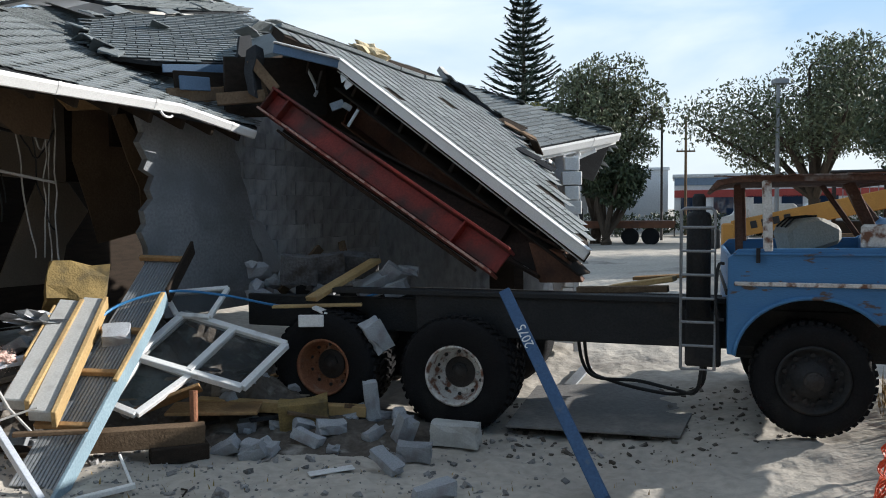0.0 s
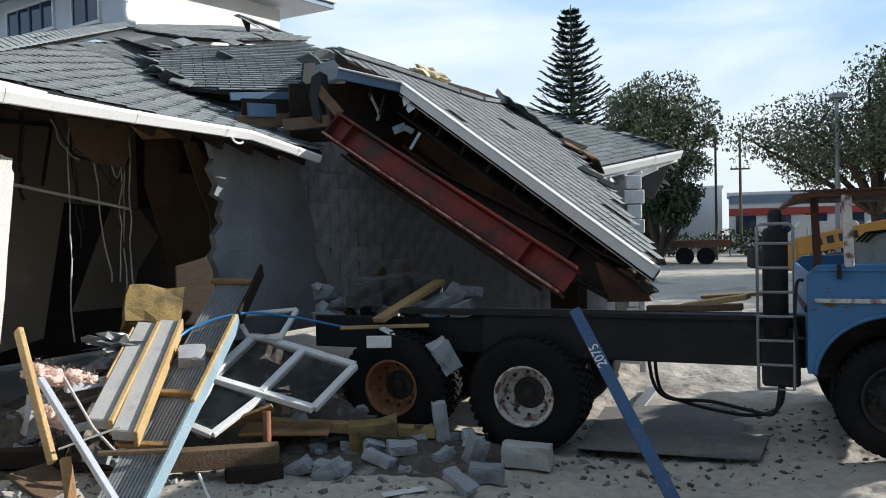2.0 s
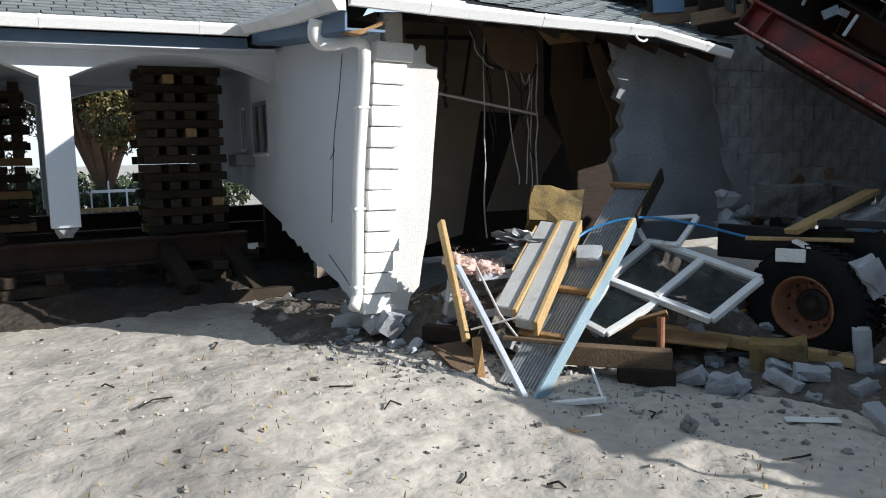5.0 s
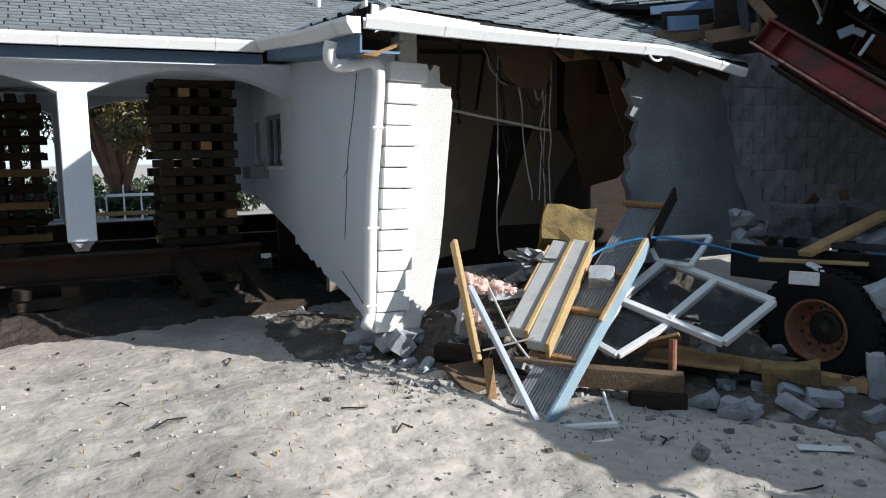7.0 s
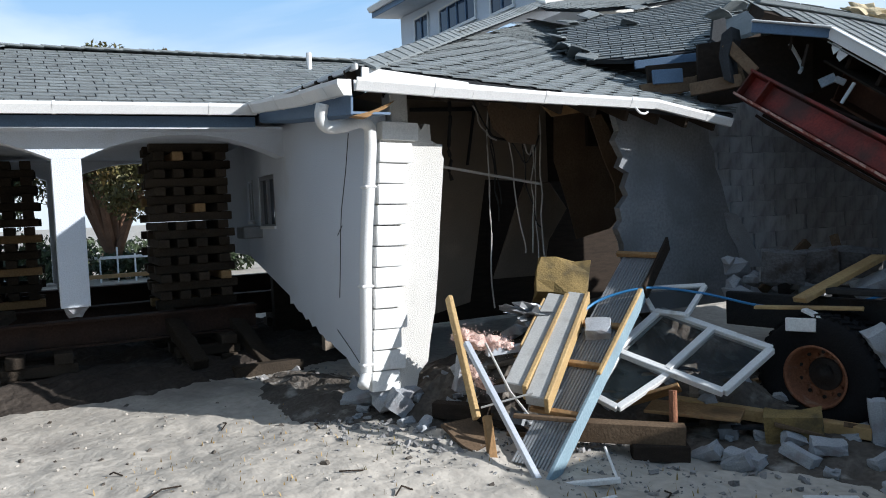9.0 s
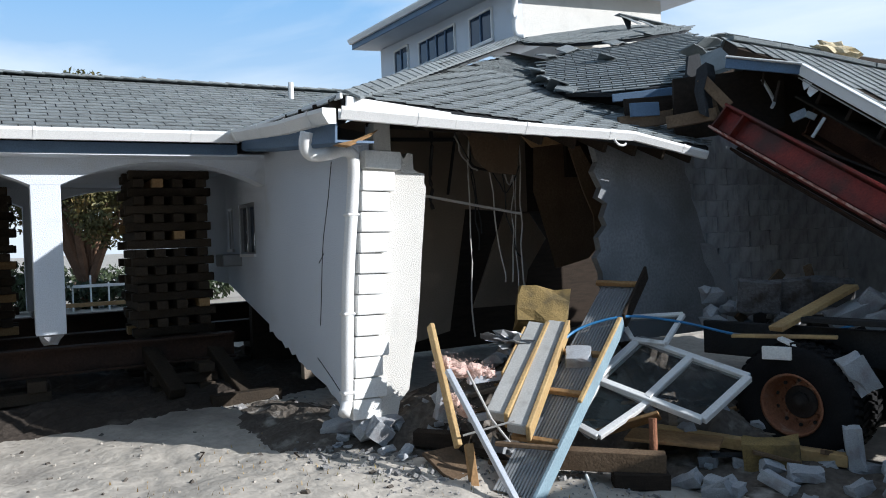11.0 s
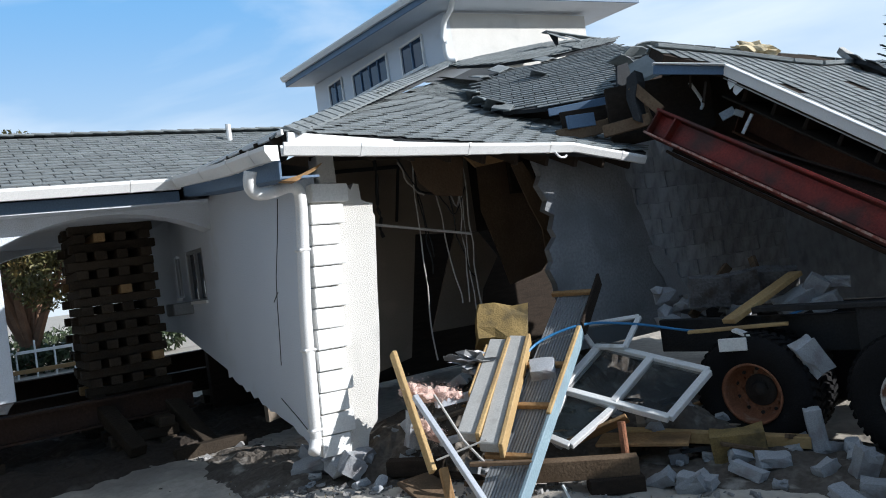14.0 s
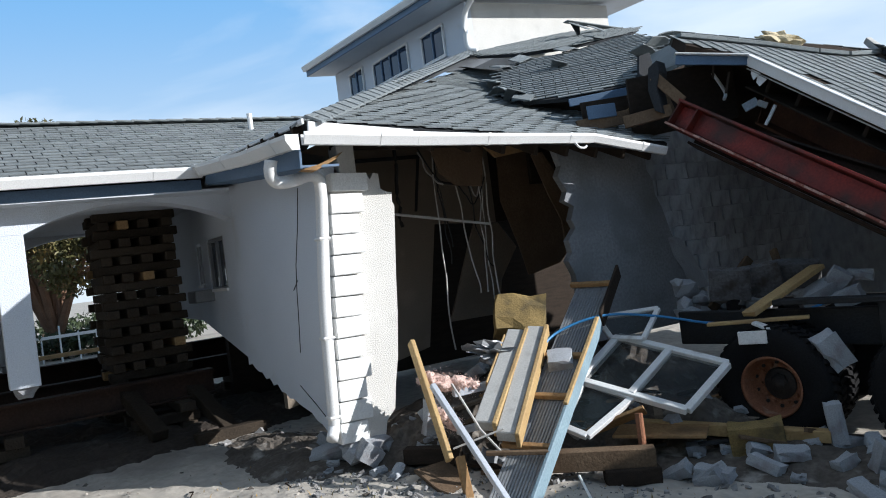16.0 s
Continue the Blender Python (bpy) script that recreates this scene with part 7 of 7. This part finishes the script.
for xx in (-1.2, 1.2):
    part("sign_post", box(xx, 0.1, 1.5, 0.15, 0.15, 3.0), GALV, sign)
small = thing("road_sign", "small white road sign on a post", "sign", pose(17.6, 48, 0, 0, 0, -20))
part("plate", box(0, 0, 2.3, 0.6, 0.03, 0.75, bevel=0.01), FARWHITE, small)
part("sign_post", tube([(0, 0.04, 0), (0, 0.04, 2.6)], 0.04), GALV, small)


def van(x, y, rz, label):
    ob = thing("van", label, "van", pose(x, y, 0, 0, 0, rz))
    prof = [(-2.4, 0.45), (-2.4, 2.1), (-2.2, 2.3), (1.2, 2.3), (1.8, 1.55), (2.5, 1.35), (2.55, 0.45)]
    part("body", prism([(a, -0.95, b) for a, b in prof], (0, 1.9, 0), None, 0.05), FARWHITE, ob)
    for a, b in ((-2.0, -0.9), (-0.7, 0.3), (0.5, 1.25)):
        part("window", box((a + b) / 2, -0.96, 1.75, b - a, 0.03, 0.5), DARKGLASS, ob)
    for wx in (-1.5, 1.6):
        t = part("wheel", lathe([(0.0, 0), (0.2, 0), (0.36, 0.03), (0.36, 0.2), (0.0, 0.22)], 20), RUBBER, ob)
        t.location = (wx, -0.97, 0.36)
    return ob
van(20.8, 54.5, 162, "white van parked across the road")
van(26.0, 53.0, -18, "white van parked across the road")

# flatbed trailer -------------------------------------------------------
def trailer():
    ob = thing("flatbed_trailer", "rusty flatbed trailer parked across the sandy lot", "trailer", pose(8.6, 43.6, 0, 0, 0, -8))
    part("deck", box(0, 0, 1.25, 6.0, 2.4, 0.22, bevel=0.02), BROWNSTEEL, ob)
    part("deck_edge", box(0.3, -1.22, 1.12, 5.2, 0.06, 0.3), BROWNSTEEL, ob)
    part("gooseneck", box(-3.4, 0, 1.5, 1.4, 1.2, 0.3, bevel=0.02), BROWNSTEEL, ob)
    part("engine", box(-2.4, -0.2, 1.75, 0.9, 0.9, 0.8, bevel=0.06), BLACKPAINT, ob)
    part("engine", tube([(-2.7, -0.6, 1.4), (-2.7, -0.6, 2.5)], 0.06), BLACKPAINT, ob)
    for x in (0.6, 1.7):
        w = part("wheel", lathe([(0.0, 0), (0.25, 0), (0.45, 0.03), (0.48, 0.1), (0.48, 0.4), (0.0, 0.42)], 24), RUBBER, ob)
        w.location = (x, -1.2, 0.5)
    part("landing_leg", box(-2.6, -0.8, 0.6, 0.15, 0.15, 1.1), BLACKPAINT, ob)
    part("cross_rail", box(-3.6, -0.6, 0.9, 0.9, 0.1, 0.8), FRAMEBLACK, ob)
trailer()
single("skip_box", box(11.2, 36.5, 0.6, 1.2, 0.9, 0.9, bevel=0.05), FRAMEBLACK, "dark steel box standing on the lot", "bin")

# telehandler -----------------------------------------------------------
def telehandler():
    ob = thing("telehandler", "yellow telescopic handler standing behind the lorry", "telehandler", pose(9.0, 17.8, 0, 0, 0, -25))
    boom = part("boom", bar((-3.0, -0.4, 1.55), (1.6, -0.4, 2.55), 0.35, 0.42, None, 0.02), YELLOWPAINT, ob, "long yellow boom with dark lettering")
    for k in range(4):
        part("letter_bar", bar((-2.6 + 0.24 * k, -0.59, 1.66 + 0.052 * k), (-2.46 + 0.24 * k, -0.59, 1.69 + 0.052 * k), 0.012, 0.17), BLACKPAINT, boom)
    part("boom_head", box(-3.1, -0.4, 1.35, 0.3, 0.4, 0.7, bevel=0.04), YELLOWPAINT, ob)
    part("chassis", box(0.4, 0, 1.1, 3.6, 1.6, 0.7, bevel=0.06), YELLOWPAINT, ob)
    part("engine_cover", prism([(0.6, -0.9, 1.4), (2.2, -0.9, 1.4), (2.2, -0.9, 1.9), (1.6, -0.9, 2.15), (0.9, -0.9, 2.1)], (0, 0.9, 0), None, 0.05), YELLOWPAINT, ob)
    cab = part("cab", box(-0.3, 0.6, 1.5, 1.2, 0.8, 0.5, bevel=0.04), BLACKPAINT, ob)
    for a in (-0.85, 0.25):
        for b in (0.22, 0.98):
            part("cab_post", box(a, b, 2.2, 0.08, 0.08, 1.3), BLACKPAINT, cab)
    part("cab_roof", box(-0.3, 0.6, 2.88, 1.3, 0.95, 0.08, bevel=0.03), BLACKPAINT, cab)
    for k in range(7):
        part("screen_bar", box(-0.85 + 0.18 * k, 0.2, 2.35, 0.02, 0.02, 0.9), GALV, cab)
    for x in (-0.9, 1.7):
        for y in (-1.05, 0.75):
            w = part("wheel", lathe([(0.0, 0.02), (0.28, 0.0), (0.55, 0.03), (0.6, 0.1), (0.6, 0.32), (0.55, 0.36), (0, 0.36)], 28), RUBBER, ob)
            w.location = (x, y, 0.6)
telehandler()


def loader():
    ob = thing("loader", "yellow wheeled loader with a roll-over frame beyond the mesh fence", "loader", pose(9.3, 11.0, 0.15, 0, 0, -40))
    part("body", box(0.5, 0, 1.75, 2.6, 1.3, 0.8, bevel=0.05), YELLOWPAINT, ob)
    part("nose_guard", box(-0.7, 0, 1.9, 0.35, 1.1, 0.95, bevel=0.04), YELLOWPAINT, ob)
    part("headlight", box(-0.9, -0.35, 2.1, 0.06, 0.2, 0.16, bevel=0.03), WHITE, ob)
    part("bracket", prism([(-0.7, -0.62, 1.5), (-0.2, -0.62, 1.95), (0.1, -0.62, 1.9), (-0.3, -0.62, 1.35)], (0, 0.08, 0)), BROWNSTEEL, ob)
    for x, y in ((0.0, -0.6), (1.5, -0.6), (0.0, 0.6), (1.5, 0.6)):
        part("roll_post", box(x, y, 2.7, 0.14, 0.14, 1.2, bevel=0.02), YELLOWPAINT, ob)
    part("canopy", box(0.75, 0, 3.32, 1.9, 1.5, 0.12, bevel=0.03), YELLOWPAINT, ob)
    part("seat", box(0.8, 0, 2.45, 0.5, 0.6, 0.7, bevel=0.08), BLACKPAINT, ob)
    part("hose", tube(spline([(-0.5, -0.66, 2.0), (-0.2, -0.75, 1.5), (0.1, -0.66, 1.3)], 5), 0.03), DARKCABLE, ob)
    for x in (-0.3, 1.6):
        for y in (-0.95, 0.6):
            w = part("wheel", lathe([(0.0, 0.05), (0.3, 0.02), (0.6, 0.0), (0.68, 0.08), (0.68, 0.36), (0, 0.38)], 28), RUBBER, ob)
            w.location = (x, y, 0.68)
    part("rail", box(-2.2, 0.6, 1.35, 4.5, 0.1, 0.18), TIMBER, ob)
loader()
far_rail = thing("lot_fence", "low weathered timber rail along the far side of the lot", "fence")
for k in range(9):
    part("post", box(9 + 2.1 * k, 24 - 0.9 * k, 0.6, 0.14, 0.14, 1.2), TIMBER, far_rail)
    if k < 8:
        part("rail", bar((9 + 2.1 * k, 23.9 - 0.9 * k, 1.15), (11.1 + 2.1 * k, 23.0 - 0.9 * k, 1.15), 0.08, 0.16), TIMBER, far_rail)

# mesh fence, rails and tape --------------------------------------------
def net(rows, nx, ny, w, material, parent, seed, crumple=0.0):
    """Plastic mesh between two rails given as pairs of points (top, bottom)."""
    rnd = random.Random(seed)
    def at(i, j):
        f = i / nx * (len(rows) - 1)
        k = min(int(f), len(rows) - 2)
        t = f - k
        top, low = Vector(rows[k][0]).lerp(Vector(rows[k + 1][0]), t), Vector(rows[k][1]).lerp(Vector(rows[k + 1][1]), t)
        p = top.lerp(low, j / ny)
        c = crumple
        n3 = Vector((noise.noise(p * 3.1 + Vector((seed, 0, 0))), noise.noise(p * 3.1 + Vector((0, seed, 5))), 0.6 * noise.noise(p * 3.1 + Vector((9, 0, seed)))))
        n4 = Vector((noise.noise(p * 11), noise.noise(p * 11 + Vector((5, 5, 5))), 0.5 * noise.noise(p * 11 + Vector((1, 9, 3)))))
        return p + n3 * c + n4 * c * 0.5
    g = [[at(i, j) for j in range(ny + 1)] for i in range(nx + 1)]
    verts, faces = [], []
    def ribbon(a, b):
        d = (b - a)
        s = d.cross(Vector((0.3, -0.9, 0.2)))
        s = s.normalized() * w
        t = d.cross(s).normalized() * w * 0.4
        k = len(verts)
        verts.extend([a - s, a + s, b + s, b - s, a - s + t, a + s + t, b + s + t, b - s + t])
        faces.extend([(k, k + 1, k + 2, k + 3), (k + 4, k + 7, k + 6, k + 5), (k, k + 4, k + 5, k + 1), (k + 1, k + 5, k + 6, k + 2), (k + 2, k + 6, k + 7, k + 3), (k + 3, k + 7, k + 4, k)])
    for i in range(nx + 1):
        for j in range(ny + 1):
            if i < nx:
                ribbon(g[i][j], g[i + 1][j])
            if j < ny:
                ribbon(g[i][j], g[i][j + 1])
    me = bpy.data.meshes.new("mesh_net")
    me.from_pydata(verts, [], faces)
    ob = finish(new("mesh_net", me), material)
    ob.parent = parent
    return ob


fence = thing("mesh_fence", "orange plastic safety mesh on grey timber posts, sagging at one end", "fence")
FP = Vector((3.32, 5.92, 0.2))
part("post", bar((3.32, 5.92, 0.15), (3.30, 5.92, 2.16), 0.05, 0.05, up=(1, 0, 0)), GREYTIMBER, fence)
part("rail", bar((3.34, 5.88, 1.565), (5.6, 4.05, 1.60), 0.03, 0.07), GREYTIMBER, fence)
part("post", bar((5.6, 4.1, 0.15), (5.6, 4.1, 2.1), 0.07, 0.07, up=(1, 0, 0)), GREYTIMBER, fence)
net([((3.34, 5.96, 1.80), (3.34, 5.96, 0.75)), ((4.4, 5.3, 1.74), (4.4, 5.3, 0.7)), ((5.6, 4.2, 1.78), (5.6, 4.2, 0.7))], 44, 17, 0.006, ORANGENET, fence, 1, 0.03)
net([((3.30, 5.90, 1.82), (3.0, 5.7, 1.4)), ((3.0, 5.5, 1.80), (2.6, 5.35, 0.9)), ((2.75, 5.2, 1.30), (2.25, 5.2, 0.55)), ((2.5, 4.9, 0.80), (2.05, 5.0, 0.32)), ((2.4, 4.5, 0.55), (1.95, 4.6, 0.26))], 44, 18, 0.0075, ORANGENET, fence, 2, 0.10)
net([((2.6, 4.9, 0.75), (2.3, 5.0, 0.28)), ((2.2, 4.4, 0.7), (2.0, 4.6, 0.26)), ((2.2, 4.0, 0.62), (1.9, 4.1, 0.3))], 26, 12, 0.008, ORANGENET, fence, 3, 0.16)
part("lath", bar((3.02, 5.55, 1.85), (2.50, 5.05, 0.55), 0.03, 0.02), WHITE, fence, "white lath holding the mesh")
barrier = thing("timber_barrier", "grey weathered timber barrier tied with yellow tape", "barrier")
part("plank", bar((1.60, 3.70, 1.20), (2.62, 2.93, 0.78), 0.04, 0.14), GREYTIMBER, barrier)
part("brace", bar((2.25, 3.47, 1.89), (1.90, 3.74, 1.02), 0.05, 0.055, up=(0.86, -0.5, 0.3)), GREYTIMBER, barrier)
part("leg", bar((1.84, 3.80, 1.0), (1.74, 3.9, 0.2), 0.06, 0.07, up=(0, 1, 0)), GREYTIMBER, barrier)
part("leg", bar((2.5, 3.02, 0.85), (2.5, 3.05, 0.15), 0.09, 0.09, up=(0, 1, 0)), GREYTIMBER, barrier)
for x, y, z in ((1.74, 3.57, 1.15), (2.0, 3.38, 1.04)):
    part("bolt", lathe([(0.02, 0), (0.02, 0.012), (0, 0.014)], 12, None, "y", (x, y, z)), FRAMEBLACK, barrier)
def ribbon(pts, w, t, across):
    """One thin strip following pts, w wide along across."""
    b, a = bmesh.new(), Vector(across).normalized()
    rows = []
    for k, p in enumerate(pts):
        d = (pts[min(k + 1, len(pts) - 1)] - pts[max(k - 1, 0)]).normalized()
        side = (a - a.dot(d) * d).normalized()
        n2 = d.cross(side)
        rows.append([b.verts.new(p + side * (w / 2) * i + n2 * (t / 2) * j) for i, j in ((-1, -1), (1, -1), (1, 1), (-1, 1))])
    for r0, r1 in zip(rows, rows[1:]):
        for k in range(4):
            b.faces.new((r0[k], r0[(k + 1) % 4], r1[(k + 1) % 4], r1[k]))
    b.faces.new(rows[0][::-1])
    b.faces.new(rows[-1])
    return b


for pts, across in (([(1.86, 3.45, 1.22), (1.80, 3.48, 1.16), (1.79, 3.48, 1.0), (1.80, 3.49, 0.8), (1.83, 3.5, 0.6)], (0.86, -0.5, 0.1)), ([(1.80, 3.50, 1.22), (1.90, 3.46, 1.19), (2.02, 3.5, 1.17)], (0.2, -0.2, 1)), ([(1.76, 3.52, 1.24), (1.82, 3.49, 1.20), (1.85, 3.49, 1.14)], (0.7, -0.3, 0.6))):
    part("tape", ribbon(spline([Vector(p) for p in pts], 4), 0.055, 0.004, across), YELLOWTAPE, barrier, "knotted yellow tape")


# grass -----------------------------------------------------------------
def grass(name, n, test, box4, hmin, hmax, material, label, seed):
    rnd = random.Random(seed)
    verts, faces = [], []
    made = 0
    while made < n:
        x, y = rnd.uniform(box4[0], box4[1]), rnd.uniform(box4[2], box4[3])
        if not test(x, y):
            continue
        if noise.noise((x * 1.3, y * 1.3, 0)) + rnd.uniform(-0.5, 0.7) < 0:
            continue
        made += 1
        h = rnd.uniform(hmin, hmax) * (0.7 + 0.6 * noise.noise((x, y, 5)))
        a = rnd.uniform(0, 6.3)
        z = ground_z(x, y) - 0.01
        lx, ly = math.cos(a), math.sin(a)
        bend = rnd.uniform(0.1, 0.7) * h
        w = rnd.uniform(0.003, 0.008)
        k = len(verts)
        verts += [(x - ly * w, y + lx * w, z), (x + ly * w, y - lx * w, z), (x + lx * bend * 0.4 + ly * w * 0.7, y + ly * bend * 0.4 - lx * w * 0.7, z + h * 0.6), (x + lx * bend * 0.4 - ly * w * 0.7, y + ly * bend * 0.4 + lx * w * 0.7, z + h * 0.6), (x + lx * bend, y + ly * bend, z + h)]
        faces += [(k, k + 1, k + 2, k + 3), (k + 3, k + 2, k + 4)]
    me = bpy.data.meshes.new(name)
    me.from_pydata(verts, [], faces)
    return tagged(finish(new(name, me), material), label, "grass", kind="stuff")


grass("dry_grass", 26000, lambda x, y: x > 2.45 + 0.3 * (y - 4.2) + 0.25 * noise.noise((x, y * 2, 1)), (1.6, 8.5, 2.0, 8.0), 0.12, 0.5, DRYGRASS, "tall dry yellow-brown grass with green weeds", 1)
grass("dry_grass", 900, lambda x, y: True, (-6.5, 1.5, 2.5, 6.5), 0.03, 0.08, DRYGRASS, "sparse dead straws on the sand", 2)
weed = thing("green_weed", "low green weeds at the fence foot", "weed")
rnd = random.Random(91)
leaf_cloud("foliage", [(on_ground(2.6 + 1.6 * rnd.random(), 4.2 + 1.8 * rnd.random(), 0.15), 0.22) for _ in range(12)], 1500, 0.028, LEAFYELLOW, weed, 92)
for k in range(13):
    rr = random.Random(700 + k)
    x, y = -6.5 + 6.5 * rr.random(), 3.4 + 2.6 * rr.random()
    a, l2 = rr.uniform(0, 6.3), rr.uniform(0.08, 0.32)
    single("twig", tube([on_ground(x, y, 0.01), on_ground(x + l2 * 0.5 * math.cos(a), y + l2 * 0.5 * math.sin(a), 0.03), on_ground(x + l2 * math.cos(a + 0.3), y + l2 * math.sin(a + 0.3), 0.012)], 0.007, None, 5), DARKWOOD, "dark twig lying on the sand", "twig", "twigs")
# trees round the lot, out of sight behind the walk's start, that shade it
tree(28.0, 13.2, 10.5, 2.4, 51, "tall thin oak beside the lot that dapples the sand", LEAF, n=3800, size=0.2, low=0.55)
tree(21.5, 8.0, 12.4, 2.2, 52, "tall thin oak beside the lot that dapples the sand", LEAF, n=1700, size=0.18, low=0.6)
# unseen oaks added behind the start to cut low sky light
for i, (x, y, h, s) in enumerate(((-17, -8, 10, 5), (-9, -10, 11, 5), (-1, -11, 11, 5), (7, -11, 11, 5), (15, -9, 10, 5))):
    tree(x, y, h, s, 60 + i, "unseen dense oak added along the near side to block sky light", LEAFDARK, n=5200, size=0.42, low=0.15, clump=0.34)
hedge("thicket", -27, 9.5, -24.5, 20, 1.8, 5000, LEAFDARK, "low green thicket beyond the walk", 35)
# unseen hedge added to close off the same low sky
hedge("hedge", -22, -7, 22, -9, 4.5, 9000, LEAFDARK, "unseen hedge added along the near side to block sky light", 34)
# remains beyond the walk
heap("broken_concrete", -19.2, 8.6, 2.2, 1.6, 1.0, CONCRETE, "heap of broken white concrete beyond the walk", None, 30, 12.0, 0.6)
fr = thing("site_fence", "low white site fence and orange timbers beyond the walk", "fence")
for k in range(6):
    part("post", tube([(-25.4 + 0.25 * k, 14.0 + 0.5 * k, 0.1), (-25.4 + 0.25 * k, 14.0 + 0.5 * k, 1.15 + 0.25 * (k % 2))], 0.03), WHITE, fr)
part("rail", bar((-25.4, 14.0, 1.05), (-24.1, 16.5, 1.05), 0.05, 0.1), WHITE, fr)
part("rail", bar((-24.4, 13.2, 0.5), (-23.0, 16.0, 0.5), 0.3, 0.12), CRIBNEW, fr)
